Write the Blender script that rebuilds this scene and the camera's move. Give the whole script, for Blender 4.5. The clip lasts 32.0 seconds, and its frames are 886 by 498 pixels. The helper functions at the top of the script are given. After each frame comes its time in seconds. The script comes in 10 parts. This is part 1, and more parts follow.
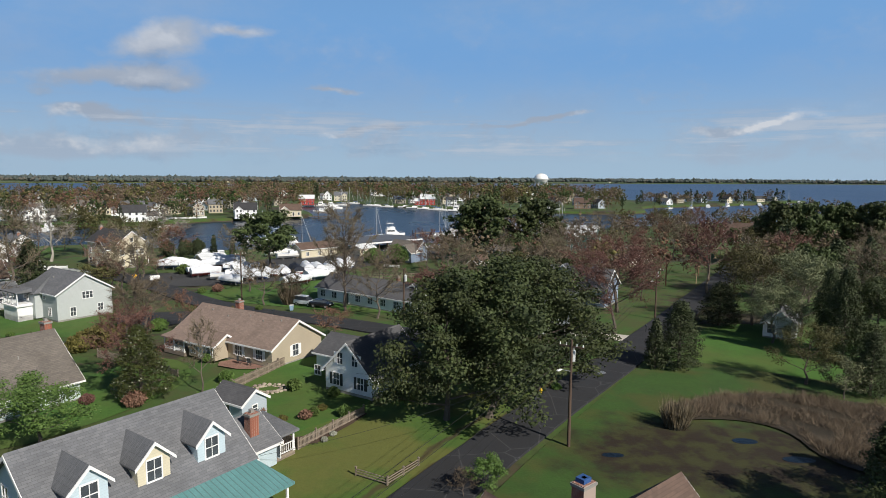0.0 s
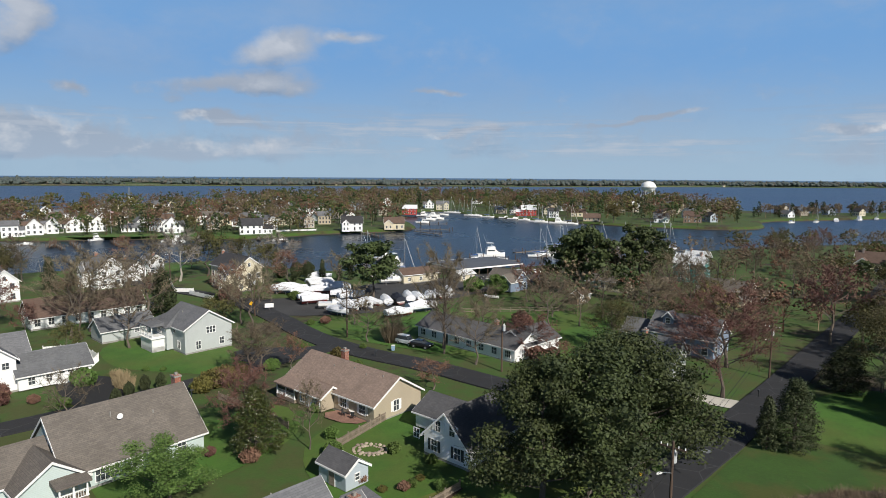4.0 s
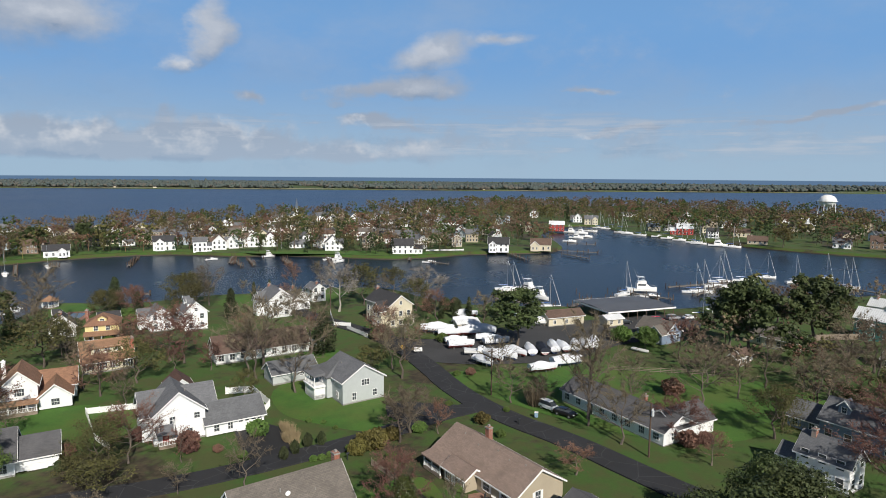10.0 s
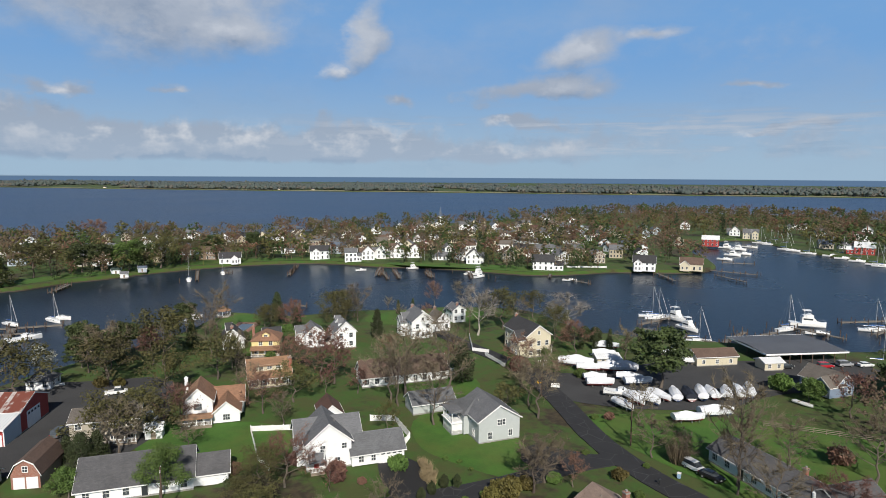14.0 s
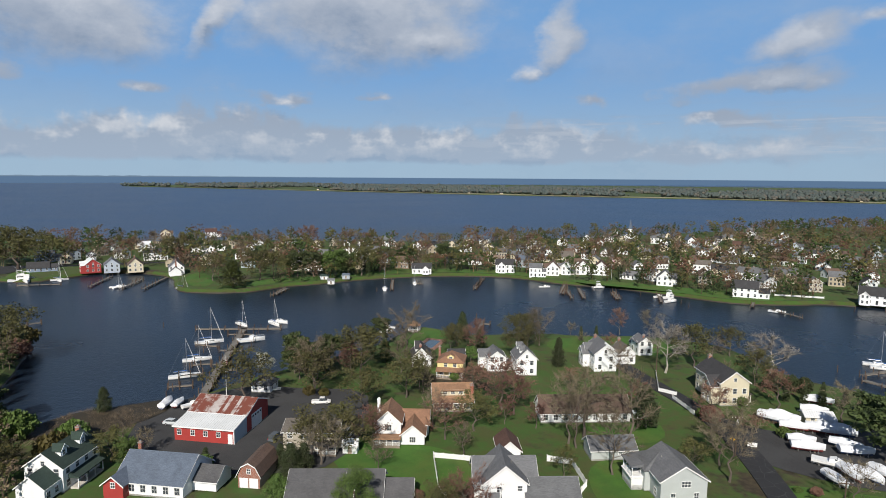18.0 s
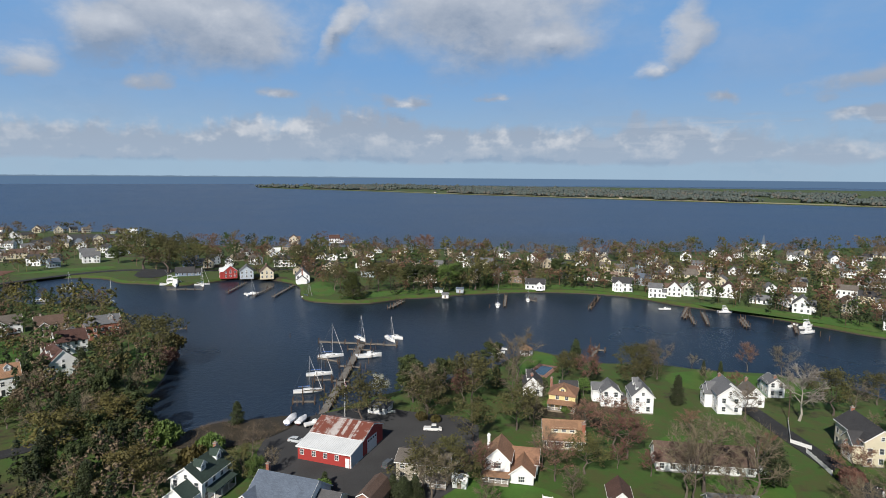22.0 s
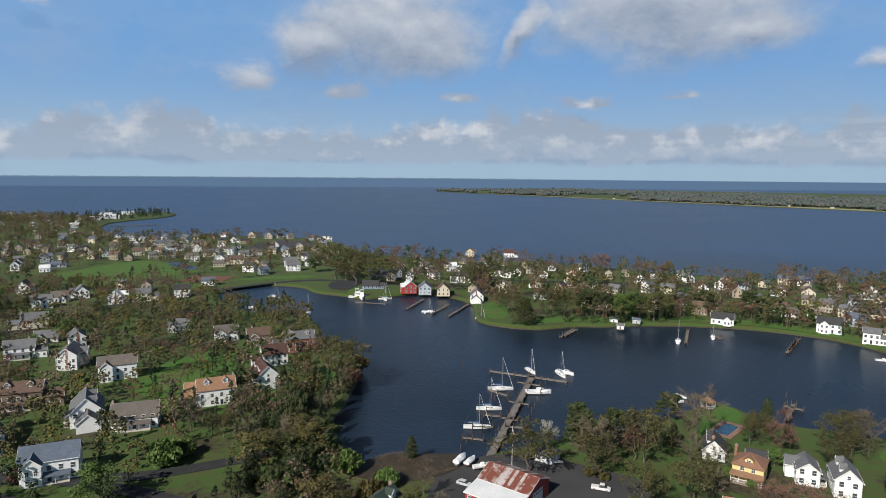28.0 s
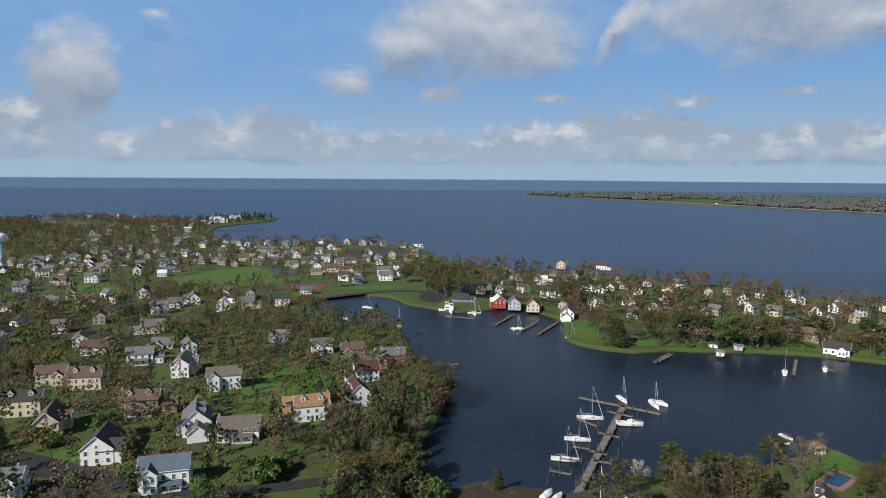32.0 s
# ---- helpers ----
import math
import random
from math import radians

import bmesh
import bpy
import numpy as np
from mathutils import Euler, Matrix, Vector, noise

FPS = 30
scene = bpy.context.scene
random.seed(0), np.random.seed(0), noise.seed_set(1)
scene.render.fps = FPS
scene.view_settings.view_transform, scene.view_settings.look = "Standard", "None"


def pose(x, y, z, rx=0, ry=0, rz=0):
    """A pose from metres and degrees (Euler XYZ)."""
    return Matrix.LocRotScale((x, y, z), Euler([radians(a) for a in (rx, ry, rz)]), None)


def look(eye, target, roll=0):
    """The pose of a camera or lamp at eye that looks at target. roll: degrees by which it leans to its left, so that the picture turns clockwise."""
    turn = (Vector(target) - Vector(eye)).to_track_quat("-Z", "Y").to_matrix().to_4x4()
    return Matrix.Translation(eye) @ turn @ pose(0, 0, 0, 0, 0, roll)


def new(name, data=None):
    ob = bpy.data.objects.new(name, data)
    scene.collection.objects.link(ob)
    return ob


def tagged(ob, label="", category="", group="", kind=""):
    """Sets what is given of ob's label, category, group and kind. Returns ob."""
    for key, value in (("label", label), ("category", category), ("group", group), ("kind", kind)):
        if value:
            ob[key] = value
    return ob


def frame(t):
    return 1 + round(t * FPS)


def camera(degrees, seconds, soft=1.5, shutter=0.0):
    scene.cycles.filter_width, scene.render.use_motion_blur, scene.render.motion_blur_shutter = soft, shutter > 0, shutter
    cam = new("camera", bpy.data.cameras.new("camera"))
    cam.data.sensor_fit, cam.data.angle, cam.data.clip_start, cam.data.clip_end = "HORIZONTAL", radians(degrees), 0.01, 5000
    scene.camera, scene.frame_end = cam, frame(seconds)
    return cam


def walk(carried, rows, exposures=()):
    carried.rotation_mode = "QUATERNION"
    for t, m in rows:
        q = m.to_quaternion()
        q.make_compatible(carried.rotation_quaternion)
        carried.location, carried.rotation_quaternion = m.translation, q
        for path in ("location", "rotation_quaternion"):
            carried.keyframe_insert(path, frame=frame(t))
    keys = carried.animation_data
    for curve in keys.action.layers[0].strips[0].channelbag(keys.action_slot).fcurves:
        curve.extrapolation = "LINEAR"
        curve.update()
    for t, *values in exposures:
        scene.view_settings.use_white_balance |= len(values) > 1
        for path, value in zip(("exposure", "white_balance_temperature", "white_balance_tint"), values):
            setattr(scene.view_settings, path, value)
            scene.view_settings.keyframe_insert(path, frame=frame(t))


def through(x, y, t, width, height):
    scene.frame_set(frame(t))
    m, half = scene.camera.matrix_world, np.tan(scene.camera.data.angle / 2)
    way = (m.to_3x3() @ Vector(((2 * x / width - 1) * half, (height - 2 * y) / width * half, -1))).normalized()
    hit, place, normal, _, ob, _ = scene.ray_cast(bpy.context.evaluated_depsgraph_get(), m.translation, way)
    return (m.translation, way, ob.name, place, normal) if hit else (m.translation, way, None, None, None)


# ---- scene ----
cam = camera(71.1, 32.0, soft=0.6)


def aim(t, x, y, z, yaw, pitch, roll):
    """A row of the walk: the eye, and the heading to the left of +y, the pitch and the roll in degrees."""
    a, b = radians(yaw), radians(pitch)
    ahead = Vector((-math.sin(a) * math.cos(b), math.cos(a) * math.cos(b), math.sin(b)))
    eye = Vector((x, y, z))
    return t, look(eye, eye + 100 * ahead, roll)


# the camera climbs on the spot and turns to its left
walk(cam, [aim(*row) for row in (
    (0.0, 0.03, 0.02, 27.86, 0.02, -6.77, 0.37),
    (1.0, -0.01, 0.03, 30.00, 2.43, -6.77, 0.39),
    (2.0, -0.00, 0.03, 32.20, 5.39, -6.77, 0.39),
    (3.0, 0.08, -0.00, 34.26, 7.51, -6.77, 0.39),
    (3.5, 0.08, 0.02, 35.29, 8.38, -6.76, 0.39),
    (5.5, 0.07, -0.05, 39.51, 12.82, -6.77, 0.39),
    (6.0, 0.04, -0.10, 40.58, 14.11, -6.77, 0.38),
    (7.0, 0.00, -0.14, 42.74, 16.23, -6.76, 0.39),
    (8.0, -0.10, -0.08, 44.90, 17.88, -6.78, 0.40),
    (9.0, -0.28, -0.03, 47.05, 19.99, -6.78, 0.41),
    (10.0, -0.29, -0.10, 49.29, 22.81, -6.78, 0.42),
    (11.0, -0.19, -0.22, 51.55, 26.05, -6.77, 0.40),
    (12.0, -0.13, -0.26, 53.82, 29.09, -6.78, 0.39),
    (13.0, -0.09, -0.19, 56.01, 32.36, -6.81, 0.38),
    (14.0, -0.07, -0.12, 58.15, 35.86, -6.80, 0.35),
    (14.5, -0.02, -0.09, 59.21, 38.23, -6.80, 0.36),
    (16.5, 0.46, -0.29, 63.73, 46.62, -6.73, 0.37),
    (17.0, 0.56, -0.37, 64.89, 48.69, -6.73, 0.36),
    (18.0, 0.70, -0.36, 67.24, 53.02, -6.76, 0.38),
    (19.0, 0.74, -0.12, 69.62, 56.67, -6.78, 0.41),
    (20.0, 0.73, 0.02, 71.93, 58.57, -6.77, 0.43),
    (21.0, 0.71, -0.08, 74.22, 60.27, -6.76, 0.46),
    (22.0, 0.68, -0.30, 76.57, 63.62, -6.76, 0.44),
    (23.0, 0.62, -0.35, 78.96, 66.76, -6.74, 0.43),
    (24.0, 0.52, -0.19, 81.33, 69.24, -6.73, 0.44),
    (25.0, 0.42, 0.04, 83.69, 72.54, -6.73, 0.42),
    (25.5, 0.37, 0.15, 84.89, 74.10, -6.72, 0.42),
    (27.5, 0.38, 0.15, 89.75, 78.95, -6.70, 0.43),
    (28.0, 0.47, 0.14, 90.92, 79.77, -6.69, 0.44),
    (29.0, 0.61, 0.15, 93.30, 82.25, -6.65, 0.41),
    (30.0, 0.69, 0.20, 95.78, 84.75, -6.62, 0.40),
    (31.0, 0.69, 0.21, 98.27, 86.47, -6.60, 0.38),
    (32.0, 0.64, 0.23, 100.71, 88.16, -6.59, 0.38),
)])

# ------------------------------------------------------------------ sky, sun
SUN_FROM = Vector((0.70 * math.cos(radians(36)), -0.714 * math.cos(radians(36)), math.sin(radians(36))))
sun = new("sun", bpy.data.lights.new("sun", "SUN"))
sun.data.energy, sun.data.angle, sun.data.color = 5.0, radians(0.6), (1.0, 0.94, 0.84)
sun.rotation_mode = "QUATERNION"
sun.rotation_quaternion = SUN_FROM.to_track_quat("Z", "Y")


class Nodes:
    """Short hand for a node tree."""

    def __init__(self, tree):
        self.tree = tree
        tree.nodes.clear()

    def add(self, kind, **settings):
        node = self.tree.nodes.new(kind)
        for key, value in settings.items():
            node.inputs[int(key[3:])].default_value = value
        return node

    def link(self, a, b):
        self.tree.links.new(a, b)

    def put(self, value, socket):
        if isinstance(value, (int, float, tuple)):
            socket.default_value = value
        else:
            self.tree.links.new(value, socket)

    def math(self, op, a, b=0.0, c=0.0, clamp=False):
        node = self.tree.nodes.new("ShaderNodeMath")
        node.operation, node.use_clamp = op, clamp
        for n, value in enumerate((a, b, c)):
            self.put(value, node.inputs[n])
        return node.outputs[0]

    def ramp(self, x, lo, hi):
        """Smooth step from 0 at lo to 1 at hi."""
        node = self.tree.nodes.new("ShaderNodeMapRange")
        node.interpolation_type = "SMOOTHSTEP"
        self.put(x, node.inputs[0])
        self.put(lo, node.inputs[1])
        self.put(hi, node.inputs[2])
        return node.outputs[0]

    def mix(self, f, a, b, mode="MIX"):
        node = self.tree.nodes.new("ShaderNodeMix")
        node.data_type, node.blend_type = "RGBA", mode
        self.put(f, node.inputs[0])
        for value, n in ((a, 6), (b, 7)):
            self.put((*value, 1.0) if isinstance(value, tuple) and len(value) == 3 else value, node.inputs[n])
        return node.outputs[2]

    def noise(self, vec, scale, detail=4.0, rough=0.55):
        node = self.tree.nodes.new("ShaderNodeTexNoise")
        node.inputs["Scale"].default_value = scale
        node.inputs["Detail"].default_value = detail
        node.inputs["Roughness"].default_value = rough
        if vec is not None:
            self.link(vec, node.inputs["Vector"])
        return node.outputs["Fac"]


def make_sky():
    world = bpy.data.worlds.new("sky")
    scene.world = world
    world.use_nodes = True
    n = Nodes(world.node_tree)
    sky = n.add("ShaderNodeTexSky")
    sky.sky_type, sky.sun_disc = "NISHITA", False
    sky.sun_elevation, sky.sun_rotation = radians(36), radians(136)
    sky.altitude, sky.air_density, sky.dust_density, sky.ozone_density = 30, 1.0, 0.2, 4.0
    coords = n.add("ShaderNodeTexCoord")
    split = n.add("ShaderNodeSeparateXYZ")
    n.link(coords.outputs["Generated"], split.inputs[0])
    x, y, z = split.outputs
    az = n.math("MULTIPLY", n.math("ARCTAN2", n.math("MULTIPLY", x, -1.0), y), 57.2958)
    el = n.math("MULTIPLY", n.math("ARCSINE", z), 57.2958)

    def place(de, sx, sy, seed):
        node = n.add("ShaderNodeCombineXYZ")
        n.put(n.math("MULTIPLY", az, sx), node.inputs[0])
        n.put(n.math("MULTIPLY", n.math("ADD", el, de), sy), node.inputs[1])
        node.inputs[2].default_value = seed
        return node.outputs[0]

    warp_a = n.math("ADD", az, n.math("MULTIPLY", n.math("SUBTRACT", n.noise(place(0.0, 0.13, 0.2, 21.0), 1.0, 5.0, 0.55), 0.5), 8.0))
    warp_e = n.math("ADD", el, n.math("MULTIPLY", n.math("SUBTRACT", n.noise(place(0.0, 0.11, 0.22, 33.0), 1.0, 5.0, 0.55), 0.5), 4.0))

    def blob(a, e, ra, re, lean, up):
        da = n.math("SUBTRACT", warp_a, a)
        de = n.math("SUBTRACT", n.math("SUBTRACT", warp_e, e - up), n.math("MULTIPLY", da, lean))
        far = n.math("ADD", n.math("POWER", n.math("DIVIDE", da, ra), 2.0), n.math("POWER", n.math("DIVIDE", de, re), 2.0))
        return n.math("SUBTRACT", min(1.0, 0.3 + 0.16 * re), n.math("SQRT", far))

    # heavy cumulus overhead
    HEAPS = ((60.5, 14.4, 12, 5.6, 0.0), (54.5, 12.2, 7, 3.2, 0.0), (84.5, 12.6, 10.5, 5.0, 0.0), (91.0, 11.4, 6, 3.6, 0.0), (72.5, 12.8, 2.6, 3.4, -0.9), (97, 8.4, 5, 2.0, 0.0),
             (43.0, 12.2, 3.6, 3.2, -1.1), (45.5, 9.0, 2.2, 2.2, -0.3), (40.5, 6.6, 4.5, 1.4, 0.0), (88, 7.6, 4, 1.4, 0.0), (118, 7.4, 3.6, 4.6, 0.0), (121, 5.0, 6, 2.4, 0.0), (112, 13.0, 3.0, 1.0, 0.0))
    # flat streaks, mostly to the right, and a few heaps behind
    STREAKS = ((27.5, 7.6, 11, 2.1, -0.12), (24, 10.6, 7, 2.3, -0.16), (67.5, 6.6, 5, 1.4, 0.0), (58, 7.0, 4, 1.0, 0.0), (78, 6.8, 4.5, 1.5, 0.0), (-8, 5.0, 14, 0.9, -0.12), (-26, 4.2, 12, 1.1, -0.1), (8, 4.0, 14, 1.0, -0.05),
               (9, 7.0, 8, 0.9, 0.06), (18, 11.6, 6, 1.2, -0.1), (28, 4.6, 10, 1.3, 0.0), (150, 9, 12, 3, 0.0), (-90, 10, 16, 5, 0.0), (-150, 12, 20, 5, 0.0), (190, 12, 16, 4, 0.0))

    def cover_at(de):
        most = blob(*HEAPS[0], de)
        for m in HEAPS[1:] + STREAKS:
            most = n.math("MAXIMUM", most, blob(*m, de))
        up = n.math("ADD", el, de)
        # the tops of the bank stand in heaps
        top = n.math("ADD", 3.9, n.math("MULTIPLY", n.math("SUBTRACT", n.noise(place(de * 0.2, 0.12, 0.05, 11.0), 1.0, 5.0, 0.6), 0.5), 9.0))
        bank = n.math("MULTIPLY", n.ramp(up, 0.5, 1.9), n.math("SUBTRACT", 1.0, n.ramp(n.math("SUBTRACT", up, top), -1.6, 2.0)))
        side = n.math("ADD", 0.30, n.math("MULTIPLY", 0.62, n.ramp(az, 16.0, 50.0)))
        most = n.math("MAXIMUM", n.math("MULTIPLY", most, 1.4), n.math("SUBTRACT", n.math("MULTIPLY", bank, side), 0.22))
        return n.math("MAXIMUM", most, -0.5)

    def dens(de):
        puff = n.noise(place(de, 0.15, 0.24, 3.0), 1.0, 8.0, 0.56)
        curl = n.noise(place(de, 0.55, 0.8, 7.0), 1.0, 6.0, 0.62)
        both = n.math("ADD", n.math("MULTIPLY", n.math("SUBTRACT", puff, 0.5), 1.35), n.math("MULTIPLY", n.math("SUBTRACT", curl, 0.5), 0.5))
        return n.math("ADD", cover_at(de), both)

    here, above = dens(0.0), dens(1.3)
    cover = n.ramp(here, n.math("SUBTRACT", -0.12, n.math("MULTIPLY", n.ramp(el, 6.0, 10.0), 0.2)), n.math("ADD", 0.45, n.math("MULTIPLY", n.ramp(el, 6.0, 10.0), 0.4)))
    # thin streaks low on the right and a faint high veil
    streak = n.ramp(n.math("ADD", n.noise(place(0.0, 0.045, 0.75, 41.0), 1.0, 6.0, 0.6), n.math("MULTIPLY", n.math("SUBTRACT", n.noise(place(0.0, 0.3, 0.9, 45.0), 1.0, 5.0), 0.5), 0.35)), 0.42, 0.66)
    belt = n.math("MULTIPLY", n.ramp(el, 0.8, 2.4), n.math("SUBTRACT", 1.0, n.ramp(el, 4.0, 7.0)))
    belt = n.math("MULTIPLY", belt, n.math("SUBTRACT", 1.0, n.math("MULTIPLY", n.ramp(az, 36.0, 60.0), 0.75)))
    veil = n.math("MULTIPLY", n.ramp(n.noise(place(0.0, 0.07, 0.13, 51.0), 1.0, 7.0, 0.6), 0.42, 0.75), 0.3)
    cover = n.math("MAXIMUM", cover, n.math("MAXIMUM", veil, n.math("MULTIPLY", n.math("MULTIPLY", streak, belt), 0.8)))
    # sunlit heads: broad and soft overhead, few and crisp along the bank
    heads = n.ramp(n.noise(place(0.0, 0.22, 0.3, 71.0), 1.0, 4.0, 0.6), 0.46, 0.62)
    gain = n.math("ADD", n.math("MULTIPLY", heads, n.math("SUBTRACT", 1.25, n.math("MULTIPLY", n.ramp(el, 5.5, 8.0), 0.85))), n.math("MULTIPLY", n.ramp(el, 6.5, 9.0), n.math("MULTIPLY", n.ramp(az, 20.0, 60.0), 0.6)))
    lit = n.math("ADD", n.math("ADD", 0.18, n.math("MULTIPLY", n.ramp(el, 6.0, 11.0), 0.24)), n.math("MULTIPLY", n.math("SUBTRACT", here, above), gain), clamp=True)
    lit = n.math("MAXIMUM", lit, n.math("MULTIPLY", n.math("MULTIPLY", streak, belt), 0.55))
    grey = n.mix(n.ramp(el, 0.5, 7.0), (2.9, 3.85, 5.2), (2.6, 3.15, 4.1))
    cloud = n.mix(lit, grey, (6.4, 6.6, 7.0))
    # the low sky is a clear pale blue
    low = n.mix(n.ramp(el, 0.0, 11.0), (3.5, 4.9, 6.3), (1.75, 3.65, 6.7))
    hazy = n.mix(n.math("SUBTRACT", 1.0, n.ramp(el, 12.0, 36.0)), n.mix(1.0, sky.outputs[0], (0.26, 0.28, 0.32), "MULTIPLY"), low)
    colour = n.mix(n.math("MULTIPLY", cover, 0.88), hazy, cloud)
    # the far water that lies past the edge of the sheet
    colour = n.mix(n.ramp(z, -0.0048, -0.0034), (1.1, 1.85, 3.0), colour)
    # a low blue line of land beyond the bay
    crest = n.math("MULTIPLY", n.math("SUBTRACT", n.noise(place(0.0, 0.9, 0.0, 61.0), 1.0, 3.0), 0.42), 0.003)
    shore = n.math("MULTIPLY", n.ramp(z, -0.0052, -0.0044), n.math("SUBTRACT", 1.0, n.ramp(n.math("SUBTRACT", z, crest), -0.0036, -0.0028)))
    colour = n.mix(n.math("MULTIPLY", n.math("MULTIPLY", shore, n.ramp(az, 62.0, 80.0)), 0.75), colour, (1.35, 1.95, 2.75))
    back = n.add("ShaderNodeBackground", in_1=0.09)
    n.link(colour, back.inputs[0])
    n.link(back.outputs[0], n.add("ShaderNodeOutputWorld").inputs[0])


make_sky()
scene.view_settings.exposure = 0.15

# ------------------------------------------------------------------ materials
MATS = {}


def material(name, colour, dark=None, rough=0.8, metal=0.0, scale=0.6, fine=8.0, bump=0.1, bump_scale=20.0, amount=0.7, spread=0.0, stretch=(1, 1, 1), build=None):
    """A surface with two scales of mottling between two colours, fine relief, and a spread of tone between objects."""
    if name in MATS:
        return MATS[name]
    mat = bpy.data.materials.new(name)
    mat.use_nodes = True
    n = Nodes(mat.node_tree)
    shader, out = n.add("ShaderNodeBsdfPrincipled"), n.add("ShaderNodeOutputMaterial")
    n.link(shader.outputs[0], out.inputs[0])
    coords = n.add("ShaderNodeTexCoord").outputs["Object"]
    mapping = n.add("ShaderNodeMapping")
    mapping.inputs["Scale"].default_value = stretch
    n.link(coords, mapping.inputs[0])
    vec = mapping.outputs[0]
    dark = dark or tuple(0.6 * c for c in colour)
    broad, small = n.noise(vec, scale, 5.0), n.noise(vec, fine, 4.0)
    f = n.ramp(n.math("ADD", n.math("MULTIPLY", broad, 0.6), n.math("MULTIPLY", small, 0.4)), 0.36, 0.64)
    col = n.mix(n.math("MULTIPLY", f, amount), colour, dark)
    if spread:
        info = n.add("ShaderNodeObjectInfo").outputs["Random"]
        hue = n.add("ShaderNodeHueSaturation")
        n.link(col, hue.inputs["Color"])
        n.put(n.math("ADD", 1.0 - spread, n.math("MULTIPLY", info, 2 * spread)), hue.inputs["Value"])
        n.put(n.math("ADD", 0.5 - 0.06 * spread, n.math("MULTIPLY", info, 0.12 * spread)), hue.inputs["Hue"])
        col = hue.outputs[0]
    height = n.noise(vec, bump_scale, 4.0)
    if build:
        col, height = build(n, vec, col, height)
    n.link(col, shader.inputs["Base Color"])
    shader.inputs["Roughness"].default_value, shader.inputs["Metallic"].default_value = rough, metal
    if bump:
        b = n.add("ShaderNodeBump")
        b.inputs["Strength"].default_value, b.inputs["Distance"].default_value = bump, 0.05
        n.link(height, b.inputs["Height"])
        n.link(b.outputs[0], shader.inputs["Normal"])
    MATS[name] = mat
    return mat


def boards(step):
    """Horizontal lapped boards along z."""

    def build(n, vec, col, height):
        split = n.add("ShaderNodeSeparateXYZ")
        n.link(vec, split.inputs[0])
        saw = n.math("FRACT", n.math("DIVIDE", split.outputs[2], step))
        line = n.math("SUBTRACT", 1.0, n.ramp(saw, 0.0, 0.22))
        return n.mix(n.math("MULTIPLY", line, 0.16), col, (0.12, 0.12, 0.12)), n.math("SUBTRACT", saw, line)

    return build


def shingles(across, course):
    def build(n, vec, col, height):
        brick = n.add("ShaderNodeTexBrick")
        brick.inputs["Scale"].default_value = 1.0
        brick.inputs["Brick Width"].default_value, brick.inputs["Row Height"].default_value = across, course
        brick.inputs["Mortar Size"].default_value = 0.012
        brick.inputs["Color1"].default_value, brick.inputs["Color2"].default_value = (0.86, 0.86, 0.86, 1), (1.1, 1.09, 1.07, 1)
        brick.inputs["Mortar"].default_value = (0.68, 0.68, 0.68, 1)
        n.link(vec, brick.inputs["Vector"])
        return n.mix(1.0, col, brick.outputs["Color"], "MULTIPLY"), n.math("ADD", height, brick.outputs["Fac"])

    return build


def seams(step):
    def build(n, vec, col, height):
        split = n.add("ShaderNodeSeparateXYZ")
        n.link(vec, split.inputs[0])
        saw = n.math("FRACT", n.math("DIVIDE", split.outputs[0], step))
        line = n.math("SUBTRACT", 1.0, n.ramp(n.math("ABSOLUTE", n.math("SUBTRACT", saw, 0.5)), 0.02, 0.1))
        return n.mix(n.math("MULTIPLY", line, 0.45), col, (0.1, 0.1, 0.1)), n.math("ADD", line, n.math("MULTIPLY", height, 0.2))

    return build


def rust_streaks(n, vec, col, height):
    split = n.add("ShaderNodeSeparateXYZ")
    n.link(vec, split.inputs[0])
    row = n.math("FRACT", n.math("DIVIDE", split.outputs[0], 0.9))
    tone = n.add("ShaderNodeTexWhiteNoise")
    tone.noise_dimensions = "1D"
    n.link(n.math("FLOOR", n.math("DIVIDE", split.outputs[0], 0.9)), tone.inputs["W"])
    rust = n.ramp(n.math("ADD", n.math("MULTIPLY", tone.outputs[0], 0.3), n.math("MULTIPLY", n.noise(vec, 0.55, 5.0), 0.95)), 0.5, 0.66)
    return n.mix(rust, col, (0.17, 0.055, 0.038)), n.ramp(row, 0.0, 0.15)


ROOF = {}
for key, c in {"grey": (0.15, 0.155, 0.168), "dark": (0.05, 0.05, 0.055), "brown": (0.135, 0.09, 0.07), "greybrown": (0.15, 0.132, 0.118), "rust": (0.1, 0.052, 0.042),
               "orange": (0.3, 0.17, 0.105), "slate": (0.11, 0.14, 0.19), "darkgreen": (0.035, 0.06, 0.05), "tan": (0.26, 0.19, 0.16), "charcoal": (0.1, 0.1, 0.108)}.items():
    ROOF[key] = material(f"{key} shingle", c, rough=0.9, scale=0.35, fine=3.0, amount=0.55, bump=0.35, build=shingles(0.55, 0.17), spread=0.1)
ROOF["white"] = material("white metal roofing", (0.72, 0.74, 0.76), (0.55, 0.57, 0.58), rough=0.45, build=seams(0.6), bump=0.3, scale=0.2)
ROOF["teal"] = material("teal standing seam metal", (0.12, 0.27, 0.27), (0.09, 0.2, 0.2), rough=0.45, build=seams(0.42), bump=0.6, scale=0.3)
ROOF["rusty"] = material("rusting corrugated metal", (0.46, 0.43, 0.42), (0.3, 0.22, 0.2), rough=0.5, scale=0.4, build=rust_streaks, bump=0.3)
